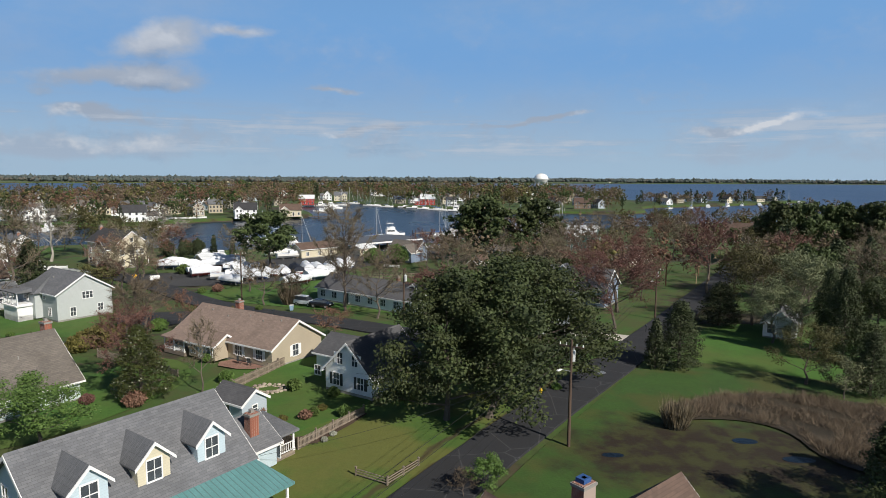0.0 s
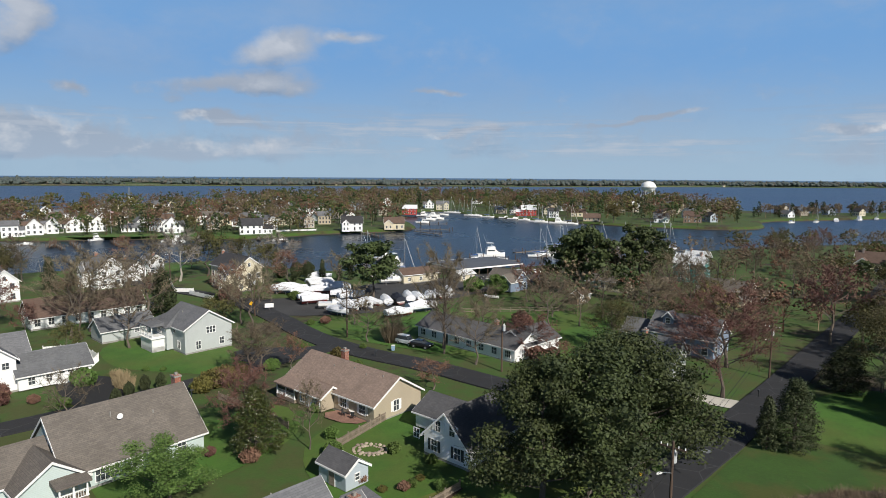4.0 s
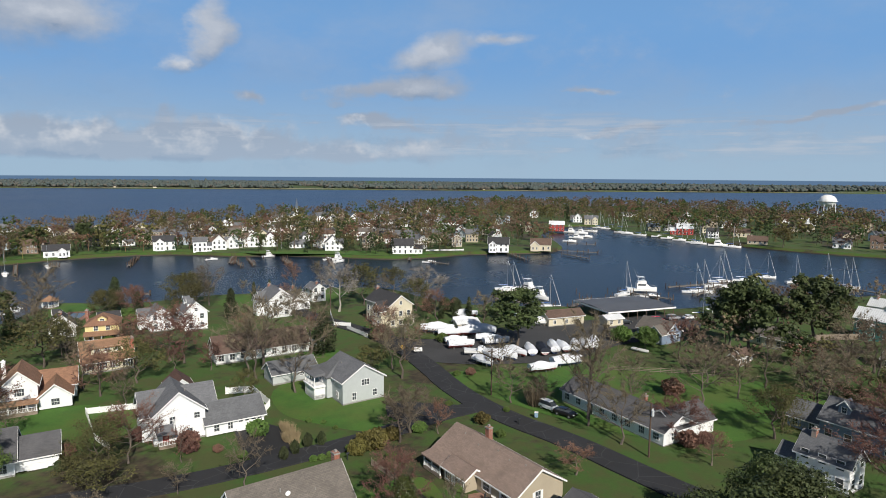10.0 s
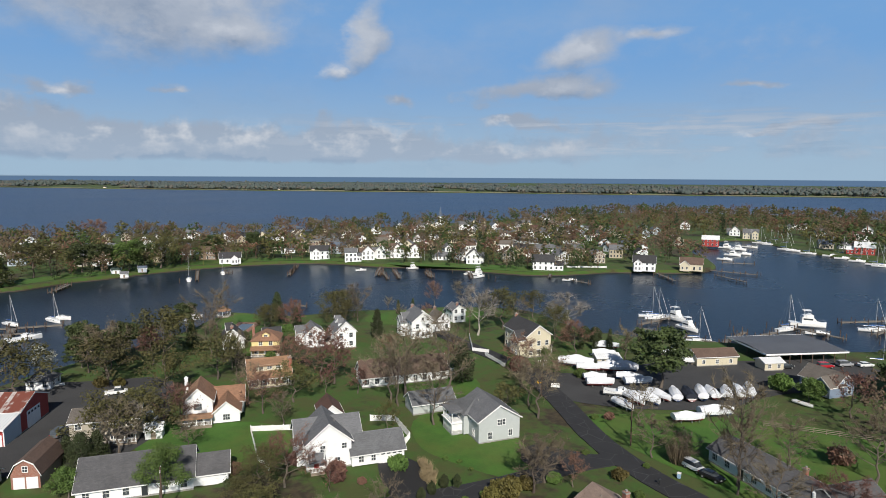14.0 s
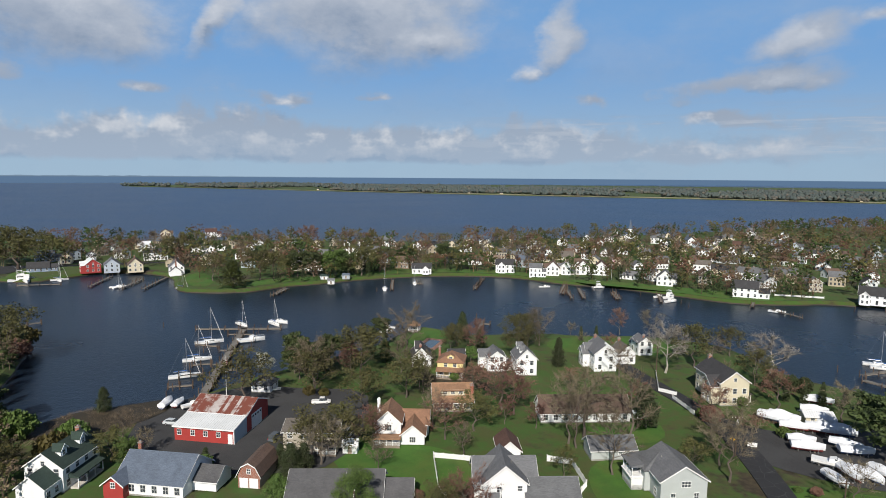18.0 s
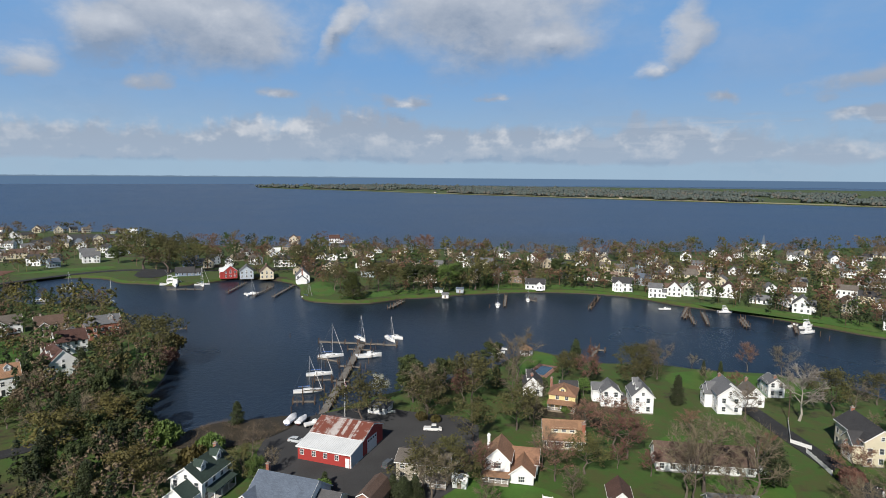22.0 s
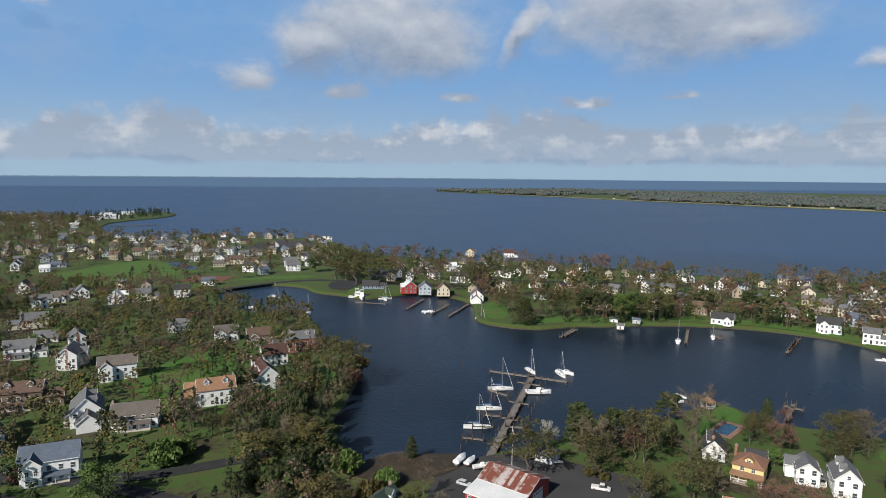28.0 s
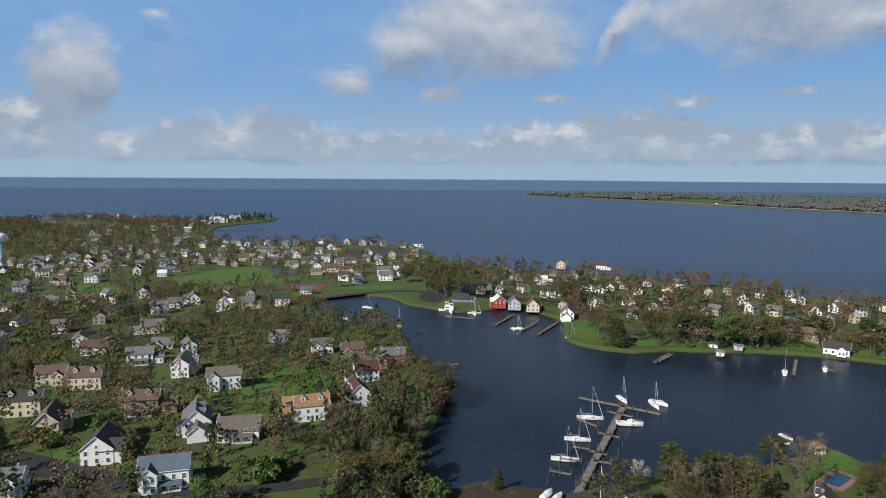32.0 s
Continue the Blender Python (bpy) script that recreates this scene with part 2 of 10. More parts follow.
ROOF["flatgrey"] = material("weathered grey membrane", (0.1, 0.11, 0.13), (0.075, 0.08, 0.095), rough=0.7, scale=0.15, build=seams(1.2), bump=0.2)
WALL = {}
for key, c in {"white": (0.82, 0.83, 0.84), "cream": (0.62, 0.56, 0.42), "slate": (0.42, 0.48, 0.54), "red": (0.36, 0.04, 0.035), "brown": (0.2, 0.14, 0.1), "teal": (0.06, 0.2, 0.19),
               "slateblue": (0.2, 0.26, 0.36), "mint": (0.52, 0.61, 0.6), "tan": (0.42, 0.36, 0.27), "sage": (0.46, 0.49, 0.49), "yellow": (0.74, 0.62, 0.3), "beige": (0.42, 0.38, 0.31),
               "paleblue": (0.5, 0.6, 0.66)}.items():
    WALL[key] = material(f"{key} lap siding", c, tuple(0.86 * v for v in c), rough=0.65, scale=0.5, amount=0.6, build=boards(0.2), bump=0.25)


def brickwork(n, vec, col, height):
    brick = n.add("ShaderNodeTexBrick")
    brick.inputs["Scale"].default_value = 1.0
    brick.inputs["Brick Width"].default_value, brick.inputs["Row Height"].default_value = 0.22, 0.075
    brick.inputs["Mortar Size"].default_value = 0.01
    brick.inputs["Color1"].default_value, brick.inputs["Color2"].default_value = (0.3, 0.1, 0.06, 1), (0.2, 0.075, 0.05, 1)
    brick.inputs["Mortar"].default_value = (0.4, 0.36, 0.32, 1)
    n.link(vec, brick.inputs["Vector"])
    return n.mix(0.75, col, brick.outputs["Color"]), brick.outputs["Fac"]


WALL["brick"] = material("red brickwork", (0.3, 0.11, 0.07), rough=0.85, build=brickwork, bump=0.4)
TRIM = material("white painted trim", (0.8, 0.8, 0.8), (0.68, 0.68, 0.67), rough=0.5, bump=0.05)
BLOCK = material("grey foundation block", (0.3, 0.29, 0.27), rough=0.9)
DARKTRIM = material("dark painted wood", (0.03, 0.035, 0.04), rough=0.5)
REDTRIM = material("red painted door", (0.28, 0.02, 0.025), rough=0.4)
WOOD = material("weathered grey timber", (0.27, 0.22, 0.17), (0.13, 0.105, 0.085), rough=0.9, scale=0.8, stretch=(1, 6, 6), bump=0.3)
TIMBER = material("brown timber pole", (0.1, 0.065, 0.045), (0.05, 0.035, 0.028), rough=0.9, stretch=(6, 6, 0.5), bump=0.3)
STEEL = material("galvanised steel", (0.5, 0.51, 0.52), rough=0.4, metal=0.7, bump=0.05)
RUBBER = material("black rubber", (0.015, 0.015, 0.016), rough=0.8)
GEL = material("white gelcoat", (0.82, 0.82, 0.81), (0.7, 0.7, 0.69), rough=0.25, bump=0.03)
WRAP = material("white shrink wrap", (0.74, 0.76, 0.8), (0.6, 0.62, 0.66), rough=0.35, bump=0.5, bump_scale=2.2, scale=0.8)
BOTTOM = material("blue bottom paint", (0.03, 0.06, 0.16), rough=0.7)
REDHULL = material("red bottom paint", (0.2, 0.03, 0.03), rough=0.7)
CANVAS = material("blue sail cover canvas", (0.03, 0.1, 0.3), rough=0.8)
ALLOY = material("aluminium spar", (0.62, 0.63, 0.65), rough=0.35, metal=0.5, bump=0.0)
GLASS = material("dark window glass", (0.07, 0.08, 0.09), (0.03, 0.036, 0.042), rough=0.06, bump=0.02, bump_scale=1.0)
CONCRETE = material("pale concrete", (0.52, 0.49, 0.44), (0.4, 0.38, 0.34), rough=0.9, scale=0.5)
PAVER = material("brick paving", (0.3, 0.17, 0.13), rough=0.9, build=shingles(0.24, 0.12))
MULCH = material("dark mulch", (0.07, 0.045, 0.03), rough=1.0, bump=0.6)
STRAW = material("dry tan grass", (0.33, 0.26, 0.15), (0.2, 0.155, 0.09), rough=1.0, bump=0.6)
STONE = material("mixed field stone", (0.36, 0.3, 0.24), rough=0.9, spread=0.3)


def patched(n, vec, col, height):
    """Sealed cracks wandering over the asphalt."""
    cells = n.add("ShaderNodeTexVoronoi")
    cells.feature = "DISTANCE_TO_EDGE"
    cells.inputs["Scale"].default_value = 0.22
    n.link(vec, cells.inputs["Vector"])
    line = n.math("SUBTRACT", 1.0, n.ramp(cells.outputs["Distance"], 0.0, 0.018))
    patch = n.ramp(n.noise(vec, 0.12, 2.0), 0.56, 0.6)
    col = n.mix(n.math("MULTIPLY", patch, 0.5), col, (0.02, 0.02, 0.022))
    return n.mix(n.math("MULTIPLY", line, 0.5), col, (0.085, 0.085, 0.087)), height


ASPHALT = material("worn asphalt", (0.023, 0.024, 0.028), (0.015, 0.016, 0.019), rough=0.9, scale=0.25, fine=6.0, bump=0.2, build=patched)
TAR = material("fresh black asphalt", (0.02, 0.02, 0.022), (0.014, 0.014, 0.015), rough=0.8, scale=0.4)
GRAVEL = material("grey gravel and old asphalt", (0.046, 0.047, 0.05), (0.028, 0.028, 0.031), rough=1.0, scale=0.12, fine=3.0, bump=0.3)


def blades(n, vec, col):
    """The fine uneven tone of mown grass."""
    grain = n.math("ADD", 0.62, n.math("MULTIPLY", n.math("ADD", n.noise(vec, 6.0, 6.0, 0.7), n.math("MULTIPLY", n.noise(vec, 1.3, 5.0, 0.65), 0.6)), 0.48))
    tone = n.add("ShaderNodeCombineXYZ")
    for k in range(3):
        n.put(grain, tone.inputs[k])
    return n.mix(1.0, col, tone.outputs[0], "MULTIPLY")


def ground_cover(n, vec, col, height):
    """Grass, bare soil and leaf litter in patches of several sizes."""
    grass = n.mix(n.ramp(n.noise(vec, 0.25, 6.0), 0.35, 0.65), (0.04, 0.088, 0.012), (0.056, 0.07, 0.017))
    litter = n.mix(n.ramp(n.noise(vec, 0.6, 6.0), 0.35, 0.65), (0.058, 0.044, 0.024), (0.026, 0.02, 0.011))
    f = n.ramp(n.math("ADD", n.noise(vec, 0.028, 5.0), n.math("MULTIPLY", n.math("SUBTRACT", n.noise(vec, 0.4, 4.0), 0.5), 0.3)), 0.54, 0.66)
    return blades(n, vec, n.mix(f, grass, litter)), n.noise(vec, 3.0, 6.0)


GROUND = material("grass and leaf litter", (0.05, 0.08, 0.02), rough=1.0, build=ground_cover, bump=0.6)


def turf(n, vec, col, height):
    blotch = n.ramp(n.noise(vec, 0.09, 5.0), 0.4, 0.66)
    return blades(n, vec, n.mix(n.math("MULTIPLY", blotch, 0.55), col, (0.085, 0.105, 0.02))), n.noise(vec, 5.0, 5.0)


LAWN = material("mown lawn", (0.05, 0.13, 0.013), (0.032, 0.088, 0.01), rough=1.0, scale=0.3, fine=2.5, build=turf, bump=0.5)


def wet_lawn(n, vec, col, height):
    """Lawn that turns to brown mud in a low hollow, with streaks of thin grass."""
    split = n.add("ShaderNodeSeparateXYZ")
    n.link(vec, split.inputs[0])
    dx, dy = n.math("DIVIDE", n.math("SUBTRACT", split.outputs[0], 26.0), 15.0), n.math("DIVIDE", n.math("SUBTRACT", split.outputs[1], 55.0), 8.5)
    far = n.math("SQRT", n.math("ADD", n.math("POWER", dx, 2.0), n.math("POWER", dy, 2.0)))
    ragged = n.math("ADD", far, n.math("MULTIPLY", n.math("SUBTRACT", n.noise(vec, 0.22, 6.0, 0.62), 0.5), 1.5))
    mud = n.mix(n.ramp(n.noise(vec, 0.5, 5.0), 0.4, 0.62), (0.018, 0.011, 0.004), (0.034, 0.035, 0.007))
    grass = n.mix(n.ramp(n.noise(vec, 0.16, 5.0), 0.42, 0.62), col, (0.055, 0.068, 0.012))
    return blades(n, vec, n.mix(n.math("SUBTRACT", 1.0, n.ramp(ragged, 0.7, 1.25)), grass, mud)), n.noise(vec, 4.0, 5.0)


def rutted(n, vec, col, height):
    """Lawn with worn brown wheel ruts beside the lane."""
    split = n.add("ShaderNodeSeparateXYZ")
    n.link(vec, split.inputs[0])
    side = n.math("SUBTRACT", n.math("MULTIPLY", n.math("ADD", split.outputs[0], 2.6), 0.85), n.math("MULTIPLY", n.math("SUBTRACT", split.outputs[1], 48.0), 0.53))
    side = n.math("ADD", side, n.math("MULTIPLY", n.math("SUBTRACT", n.noise(vec, 0.35, 4.0), 0.5), 1.6))
    one = n.math("SUBTRACT", 1.0, n.ramp(n.math("ABSOLUTE", side), 0.1, 0.55))
    two = n.math("SUBTRACT", 1.0, n.ramp(n.math("ABSOLUTE", n.math("ADD", side, 1.9)), 0.1, 0.5))
    grass = n.mix(n.ramp(n.noise(vec, 0.12, 5.0), 0.4, 0.62), col, (0.105, 0.115, 0.022))
    return n.mix(n.math("MULTIPLY", n.math("MAXIMUM", one, two), 0.8), blades(n, vec, grass), (0.05, 0.034, 0.014)), n.noise(vec, 5.0, 5.0)


# grass and mud are also darkened for tree shade over this lawn
WETLAWN = material("wet lawn with a muddy hollow, darkened for tree shade", (0.034, 0.084, 0.01), (0.026, 0.06, 0.008), rough=0.9, scale=0.3, fine=2.5, build=wet_lawn, bump=0.6)
RUTLAWN = material("lawn with worn ruts", (0.06, 0.12, 0.014), (0.045, 0.09, 0.012), rough=1.0, scale=0.3, fine=2.5, build=rutted, bump=0.6)
MARSH = material("brown marsh mud", (0.042, 0.032, 0.018), (0.022, 0.018, 0.011), rough=0.7, scale=0.2, fine=2.0, bump=0.5)
FARWOOD = material("distant wooded land", (0.055, 0.07, 0.05), (0.1, 0.105, 0.06), rough=1.0, scale=0.004, fine=0.02, bump=0.0)


def make_water():
    mat = bpy.data.materials.new("creek and bay water")
    mat.use_nodes = True
    n = Nodes(mat.node_tree)
    shader, out = n.add("ShaderNodeBsdfPrincipled"), n.add("ShaderNodeOutputMaterial")
    n.link(shader.outputs[0], out.inputs[0])
    vec = n.add("ShaderNodeTexCoord").outputs["Object"]
    split = n.add("ShaderNodeSeparateXYZ")
    n.link(vec, split.inputs[0])
    # sheltered and dark in the creek; choppier in the bay, where base blue adds to the sky's reflection
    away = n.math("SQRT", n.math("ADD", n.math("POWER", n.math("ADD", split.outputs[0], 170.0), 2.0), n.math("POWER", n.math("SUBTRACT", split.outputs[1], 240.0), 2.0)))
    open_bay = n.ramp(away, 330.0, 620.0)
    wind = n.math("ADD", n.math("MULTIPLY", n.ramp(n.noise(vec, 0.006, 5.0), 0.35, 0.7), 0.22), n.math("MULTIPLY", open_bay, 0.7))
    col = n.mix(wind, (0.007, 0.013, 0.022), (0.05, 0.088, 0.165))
    n.link(col, shader.inputs["Base Color"])
    n.put(n.math("ADD", 0.27, n.math("MULTIPLY", wind, 0.14)), shader.inputs["Roughness"])
    shader.inputs["IOR"].default_value = 1.33
    shader.inputs["Specular IOR Level"].default_value = 0.23
    b = n.add("ShaderNodeBump")
    n.put(n.math("ADD", 0.12, n.math("MULTIPLY", wind, 0.55)), b.inputs["Strength"])
    b.inputs["Distance"].default_value = 1.0
    n.link(n.math("ADD", n.noise(vec, 0.5, 6.0, 0.6), n.math("MULTIPLY", n.noise(vec, 2.2, 3.0), 0.3)), b.inputs["Height"])
    n.link(b.outputs[0], shader.inputs["Normal"])
    return mat


WATER = make_water()

# ------------------------------------------------------------------ mesh helpers
GZ = 2.0  # the land lies this high over the water


def gz(x, y):
    """Height of the land: a low rise near the crossing of the lanes."""
    return GZ + 0.9 * math.exp(-((x + 5) ** 2 + (y - 72) ** 2) / (2 * 38.0**2))



class Geo:
    """Collects faces for one mesh."""

    def __init__(self):
        self.v, self.f = [], []

    def add(self, verts, faces, m=None):
        base = len(self.v)
        self.v += [tuple(m @ Vector(p)) if m else tuple(p) for p in verts]
        self.f += [tuple(base + i for i in f) for f in faces]
        return self

    def box(self, x0, x1, y0, y1, z0, z1, m=None):
        return self.add([(x, y, z) for x in (x0, x1) for y in (y0, y1) for z in (z0, z1)],
                        [(0, 1, 3, 2), (4, 6, 7, 5), (0, 4, 5, 1), (2, 3, 7, 6), (0, 2, 6, 4), (1, 5, 7, 3)], m)

    def prism(self, outline, x0, x1, m=None):
        """A (y, z) outline drawn out along x."""
        k = len(outline)
        verts = [(x, *p) for x in (x0, x1) for p in outline]
        faces = [tuple(range(k - 1, -1, -1)), tuple(range(k, 2 * k))] + [(i, (i + 1) % k, k + (i + 1) % k, k + i) for i in range(k)]
        return self.add(verts, faces, m)

    def slab(self, outline, z0, z1, m=None):
        """An (x, y) outline drawn out along z."""
        k = len(outline)
        verts = [(*p, z) for z in (z0, z1) for p in outline]
        faces = [tuple(range(k - 1, -1, -1)), tuple(range(k, 2 * k))] + [(i, (i + 1) % k, k + (i + 1) % k, k + i) for i in range(k)]
        return self.add(verts, faces, m)

    def tube(self, a, b, r0, r1, k=6, m=None):
        a, b = Vector(a), Vector(b)
        q = (b - a).to_track_quat("Z", "Y")
        verts = [p + q @ Vector((r * math.cos(2 * math.pi * i / k), r * math.sin(2 * math.pi * i / k), 0)) for p, r in ((a, r0), (b, r1)) for i in range(k)]
        return self.add(verts, [tuple(range(k - 1, -1, -1)), tuple(range(k, 2 * k))] + [(i, (i + 1) % k, k + (i + 1) % k, k + i) for i in range(k)], m)

    def rings(self, rings, caps=True):
        """Loops of equal count, skinned one to the next."""
        k = len(rings[0])
        verts = [p for ring in rings for p in ring]
        faces = [(r * k + i, r * k + (i + 1) % k, (r + 1) * k + (i + 1) % k, (r + 1) * k + i) for r in range(len(rings) - 1) for i in range(k)]
        if caps:
            faces += [tuple(range(k - 1, -1, -1)), tuple(range((len(rings) - 1) * k, len(rings) * k))]
        return self.add(verts, faces)

    def lattice(self, xs, zs, open_cell, y0, y1, m=None):
        """One connected plate cut into cells by xs and zs; the cells for which open_cell(i, j) holds are holes."""
        nx, nz = len(xs) - 1, len(zs) - 1
        solid = [[not open_cell(i, j) for j in range(nz)] for i in range(nx)]
        index, verts, faces = {}, [], []

        def at(i, j, k):
            if (i, j, k) not in index:
                index[i, j, k] = len(verts)
                verts.append((xs[i], (y0, y1)[k], zs[j]))
            return index[i, j, k]

        def full(i, j):
            return 0 <= i < nx and 0 <= j < nz and solid[i][j]

        for i in range(nx):
            for j in range(nz):
                if not solid[i][j]:
                    continue
                faces.append((at(i, j, 0), at(i + 1, j, 0), at(i + 1, j + 1, 0), at(i, j + 1, 0)))
                for (di, dj), (a, b) in {(-1, 0): ((i, j), (i, j + 1)), (1, 0): ((i + 1, j + 1), (i + 1, j)), (0, -1): ((i + 1, j), (i, j)), (0, 1): ((i, j + 1), (i + 1, j + 1))}.items():
                    if not full(i + di, j + dj):
                        faces.append((at(*b, 0), at(*a, 0), at(*a, 1), at(*b, 1)))
        return self.add(verts, faces, m)

    def mesh(self, name, smooth=False):
        me = bpy.data.meshes.new(name)
        me.from_pydata(self.v, [], self.f)
        if smooth:
            me.shade_smooth()
        return me


def part(name, shape, mat, parent=None, label="", at=None, smooth=False):
    """Links one mesh object, under a thing or a part."""
    me = shape.mesh(name, smooth) if isinstance(shape, Geo) else shape
    if not me.materials:
        me.materials.append(mat)
    ob = new(name, me)
    if parent is not None:
        ob.parent = parent
    if at is not None:
        ob.matrix_basis = at
    if label:
        ob["label"] = label
    return ob


def thing(name, x, y, z, turn, label, category, group="", kind=""):
    ob = new(name)
    ob.matrix_basis = pose(x, y, z, 0, 0, turn)
    return tagged(ob, label, category, group, kind)


SHAPES = {}


def shared(key, make):
    if key not in SHAPES:
        SHAPES[key] = make()
    return SHAPES[key]


TAKEN = []  # discs of ground that no scattered tree may stand on


def take(x, y, r):
    TAKEN.append((x, y, r))


# ------------------------------------------------------------------ land and water
NEAR_SHORE = [(2600, 200), (900, 250), (520, 340), (330, 385), (220, 372), (139, 349), (89, 321), (59, 294), (32, 273), (13, 266), (-5, 238), (-29, 230), (-43, 227), (-72, 214), (-92, 214), (-104, 222), (-122, 232), (-142, 224),
              (-155, 214), (-165, 198), (-178, 188), (-188, 170), (-197, 158), (-209, 157), (-220, 151), (-213, 137), (-204, 122), (-199, 100), (-194, 70), (-188, 52), (-185, 42)]
WEST_SHORE = [(-189, 31), (-192, 20), (-187, 9), (-196, 1), (-212, 2), (-222, -2), (-238, 5), (-256, 8), (-273, 12), (-292, 12), (-308, 10), (-330, 0), (-352, -6), (-378, -8), (-404, -16), (-422, -26), (-408, -48), (-438, -70), (-471, -81),
              (-498, -84), (-512, -70), (-522, -47), (-507, -22), (-480, -14), (-470, 5), (-450, 21), (-458, 43), (-466, 59), (-461, 76), (-450, 88), (-421, 99), (-385, 90), (-367, 89), (-356, 100), (-348, 112), (-344, 124), (-350, 146),
              (-345, 165), (-346, 182), (-341, 213), (-326, 251), (-298, 281), (-261, 287)]
FAR_SHORE = [(-238, 303), (-207, 311), (-172, 317), (-161, 323), (-143, 343), (-137, 357), (-120, 369), (-83, 395), (-95, 450), (-125, 491), (-132, 596), (-97, 622), (-70, 570), (-26, 522), (19, 491), (54, 470), (92, 458), (130, 452), (158, 472),
             (172, 545), (230, 572), (300, 612), (360, 655), (415, 702), (412, 722), (350, 706), (280, 672), (215, 655), (200, 760), (160, 900), (60, 1000), (-100, 1050), (-300, 1000)]
BAY_SHORE = [(-376, 872), (-400, 700), (-435, 552), (-470, 423), (-510, 340), (-560, 288), (-610, 215), (-650, 150), (-672, 90), (-716, 34), (-877, 1), (-935, -93), (-952, -163), (-915, -262), (-1000, -335), (-1150, -392), (-1250, -400), (-1400, -330),
             (-1540, -355), (-1560, -420), (-1440, -560), (-1480, -700), (-1380, -880), (-1250, -1150), (-1150, -1500), (-1100, -2600), (2600, -2600)]
OTHER_SIDE = [(-3800, 560), (-3300, 740), (-2750, 1000), (-2350, 1130), (-2000, 1300), (-1700, 1420), (-1340, 1600), (-1050, 1760), (-800, 1850), (-371, 2020), (107, 2240), (600, 2420), (1200, 2600), (2200, 2700), (3600, 2300), (3900, 2900), (1500, 4600), (-1500, 4600), (-3300, 3300), (-4300, 1600)]


def smoothed(points, rounds, closed=True):
    for _ in range(rounds):
        out = []
        for i in range(len(points) if closed else len(points) - 1):
            (ax, ay), (bx, by) = points[i], points[(i + 1) % len(points)]
            out += [(0.75 * ax + 0.25 * bx, 0.75 * ay + 0.25 * by), (0.25 * ax + 0.75 * bx, 0.25 * ay + 0.75 * by)]
        points = out
    return points


def inside(x, y, poly):
    hit = False
    for i in range(len(poly)):
        (ax, ay), (bx, by) = poly[i], poly[i - 1]
        if (ay > y) != (by > y) and x < (bx - ax) * (y - ay) / (by - ay) + ax:
            hit = not hit
    return hit


from mathutils.geometry import delaunay_2d_cdt


def draped(outline, step, lift, box=None):
    """Triangles over an outline that follow the land, with inner points every step metres (within box)."""
    xs, ys = [p[0] for p in outline], [p[1] for p in outline]
    x0, x1, y0, y1 = box or (min(xs), max(xs), min(ys), max(ys))
    inner = [(x, y) for x in np.arange(x0 + 0.37, x1, step) for y in np.arange(y0 + 0.41, y1, step) if inside(x, y, outline)]
    k = len(outline)
    verts, _, faces, _, _, _ = delaunay_2d_cdt([Vector(p) for p in list(outline) + inner], [(i, (i + 1) % k) for i in range(k)], [], 1, 1e-4)
    return [(v.x, v.y, gz(v.x, v.y) + lift) for v in verts], [tuple(f) for f in faces]


def land(geo, outline, low, step, box):
    """A sheet of land with an uneven bank that runs down under the water."""
    if sum(a[0] * b[1] - b[0] * a[1] for a, b in zip(outline, outline[1:] + outline[:1])) < 0:
        outline = outline[::-1]
    k = len(outline)
    edge, mid, foot = [], [], []
    for i, (x, y) in enumerate(outline):
        (ax, ay), (bx, by) = outline[i - 1], outline[(i + 1) % k]
        d = math.hypot(bx - ax, by - ay) or 1
        nx, ny = (by - ay) / d, -(bx - ax) / d
        j = 0.8 * noise.noise((x * 0.11, y * 0.11, 0))
        edge.append((x + (j - 2.5) * nx, y + (j - 2.5) * ny))
        mid.append((x + (j - 0.5) * nx, y + (j - 0.5) * ny, 0.55 + 0.3 * j))
        foot.append((x + (0.3 + j) * nx, y + (0.3 + j) * ny, -0.5))
    geo.add(*draped(edge, step, -low, box))
    base = len(geo.v)
    geo.v += [(*p, gz(*p) - low) for p in edge] + mid + foot
    for row in (base, base + k):
        geo.f += [(row + i, row + k + i, row + k + (i + 1) % k, row + (i + 1) % k) for i in range(k)]


MAIN_LAND = smoothed(NEAR_SHORE + WEST_SHORE + FAR_SHORE + BAY_SHORE, 2)
OTHER_LAND = smoothed(OTHER_SIDE, 2)
ground_geo = Geo()
land(ground_geo, MAIN_LAND, 0.1, 12.0, (-150, 130, -40, 220))
land(ground_geo, OTHER_LAND, 0.0, 900.0, None)
bm = bmesh.new()
ground_mesh = ground_geo.mesh("ground")
bm.from_mesh(ground_mesh)
bmesh.ops.recalc_face_normals(bm, faces=bm.faces)
for face in bm.faces:
    if face.normal.z < 0:
        face.normal_flip()
    face.material_index = 1 if face.normal.z < 0.72 else 0  # the foot of the bank
bm.to_mesh(ground_mesh)
bm.free()
ground_mesh.materials.append(GROUND)
ground_mesh.materials.append(MARSH)
tagged(part("ground", ground_mesh, GROUND), "low flat land of grass and leaf litter along the creek", "ground", kind="structure")
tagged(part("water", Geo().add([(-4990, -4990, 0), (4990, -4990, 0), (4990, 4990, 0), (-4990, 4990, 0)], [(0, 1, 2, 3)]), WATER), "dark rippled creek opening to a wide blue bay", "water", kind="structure")


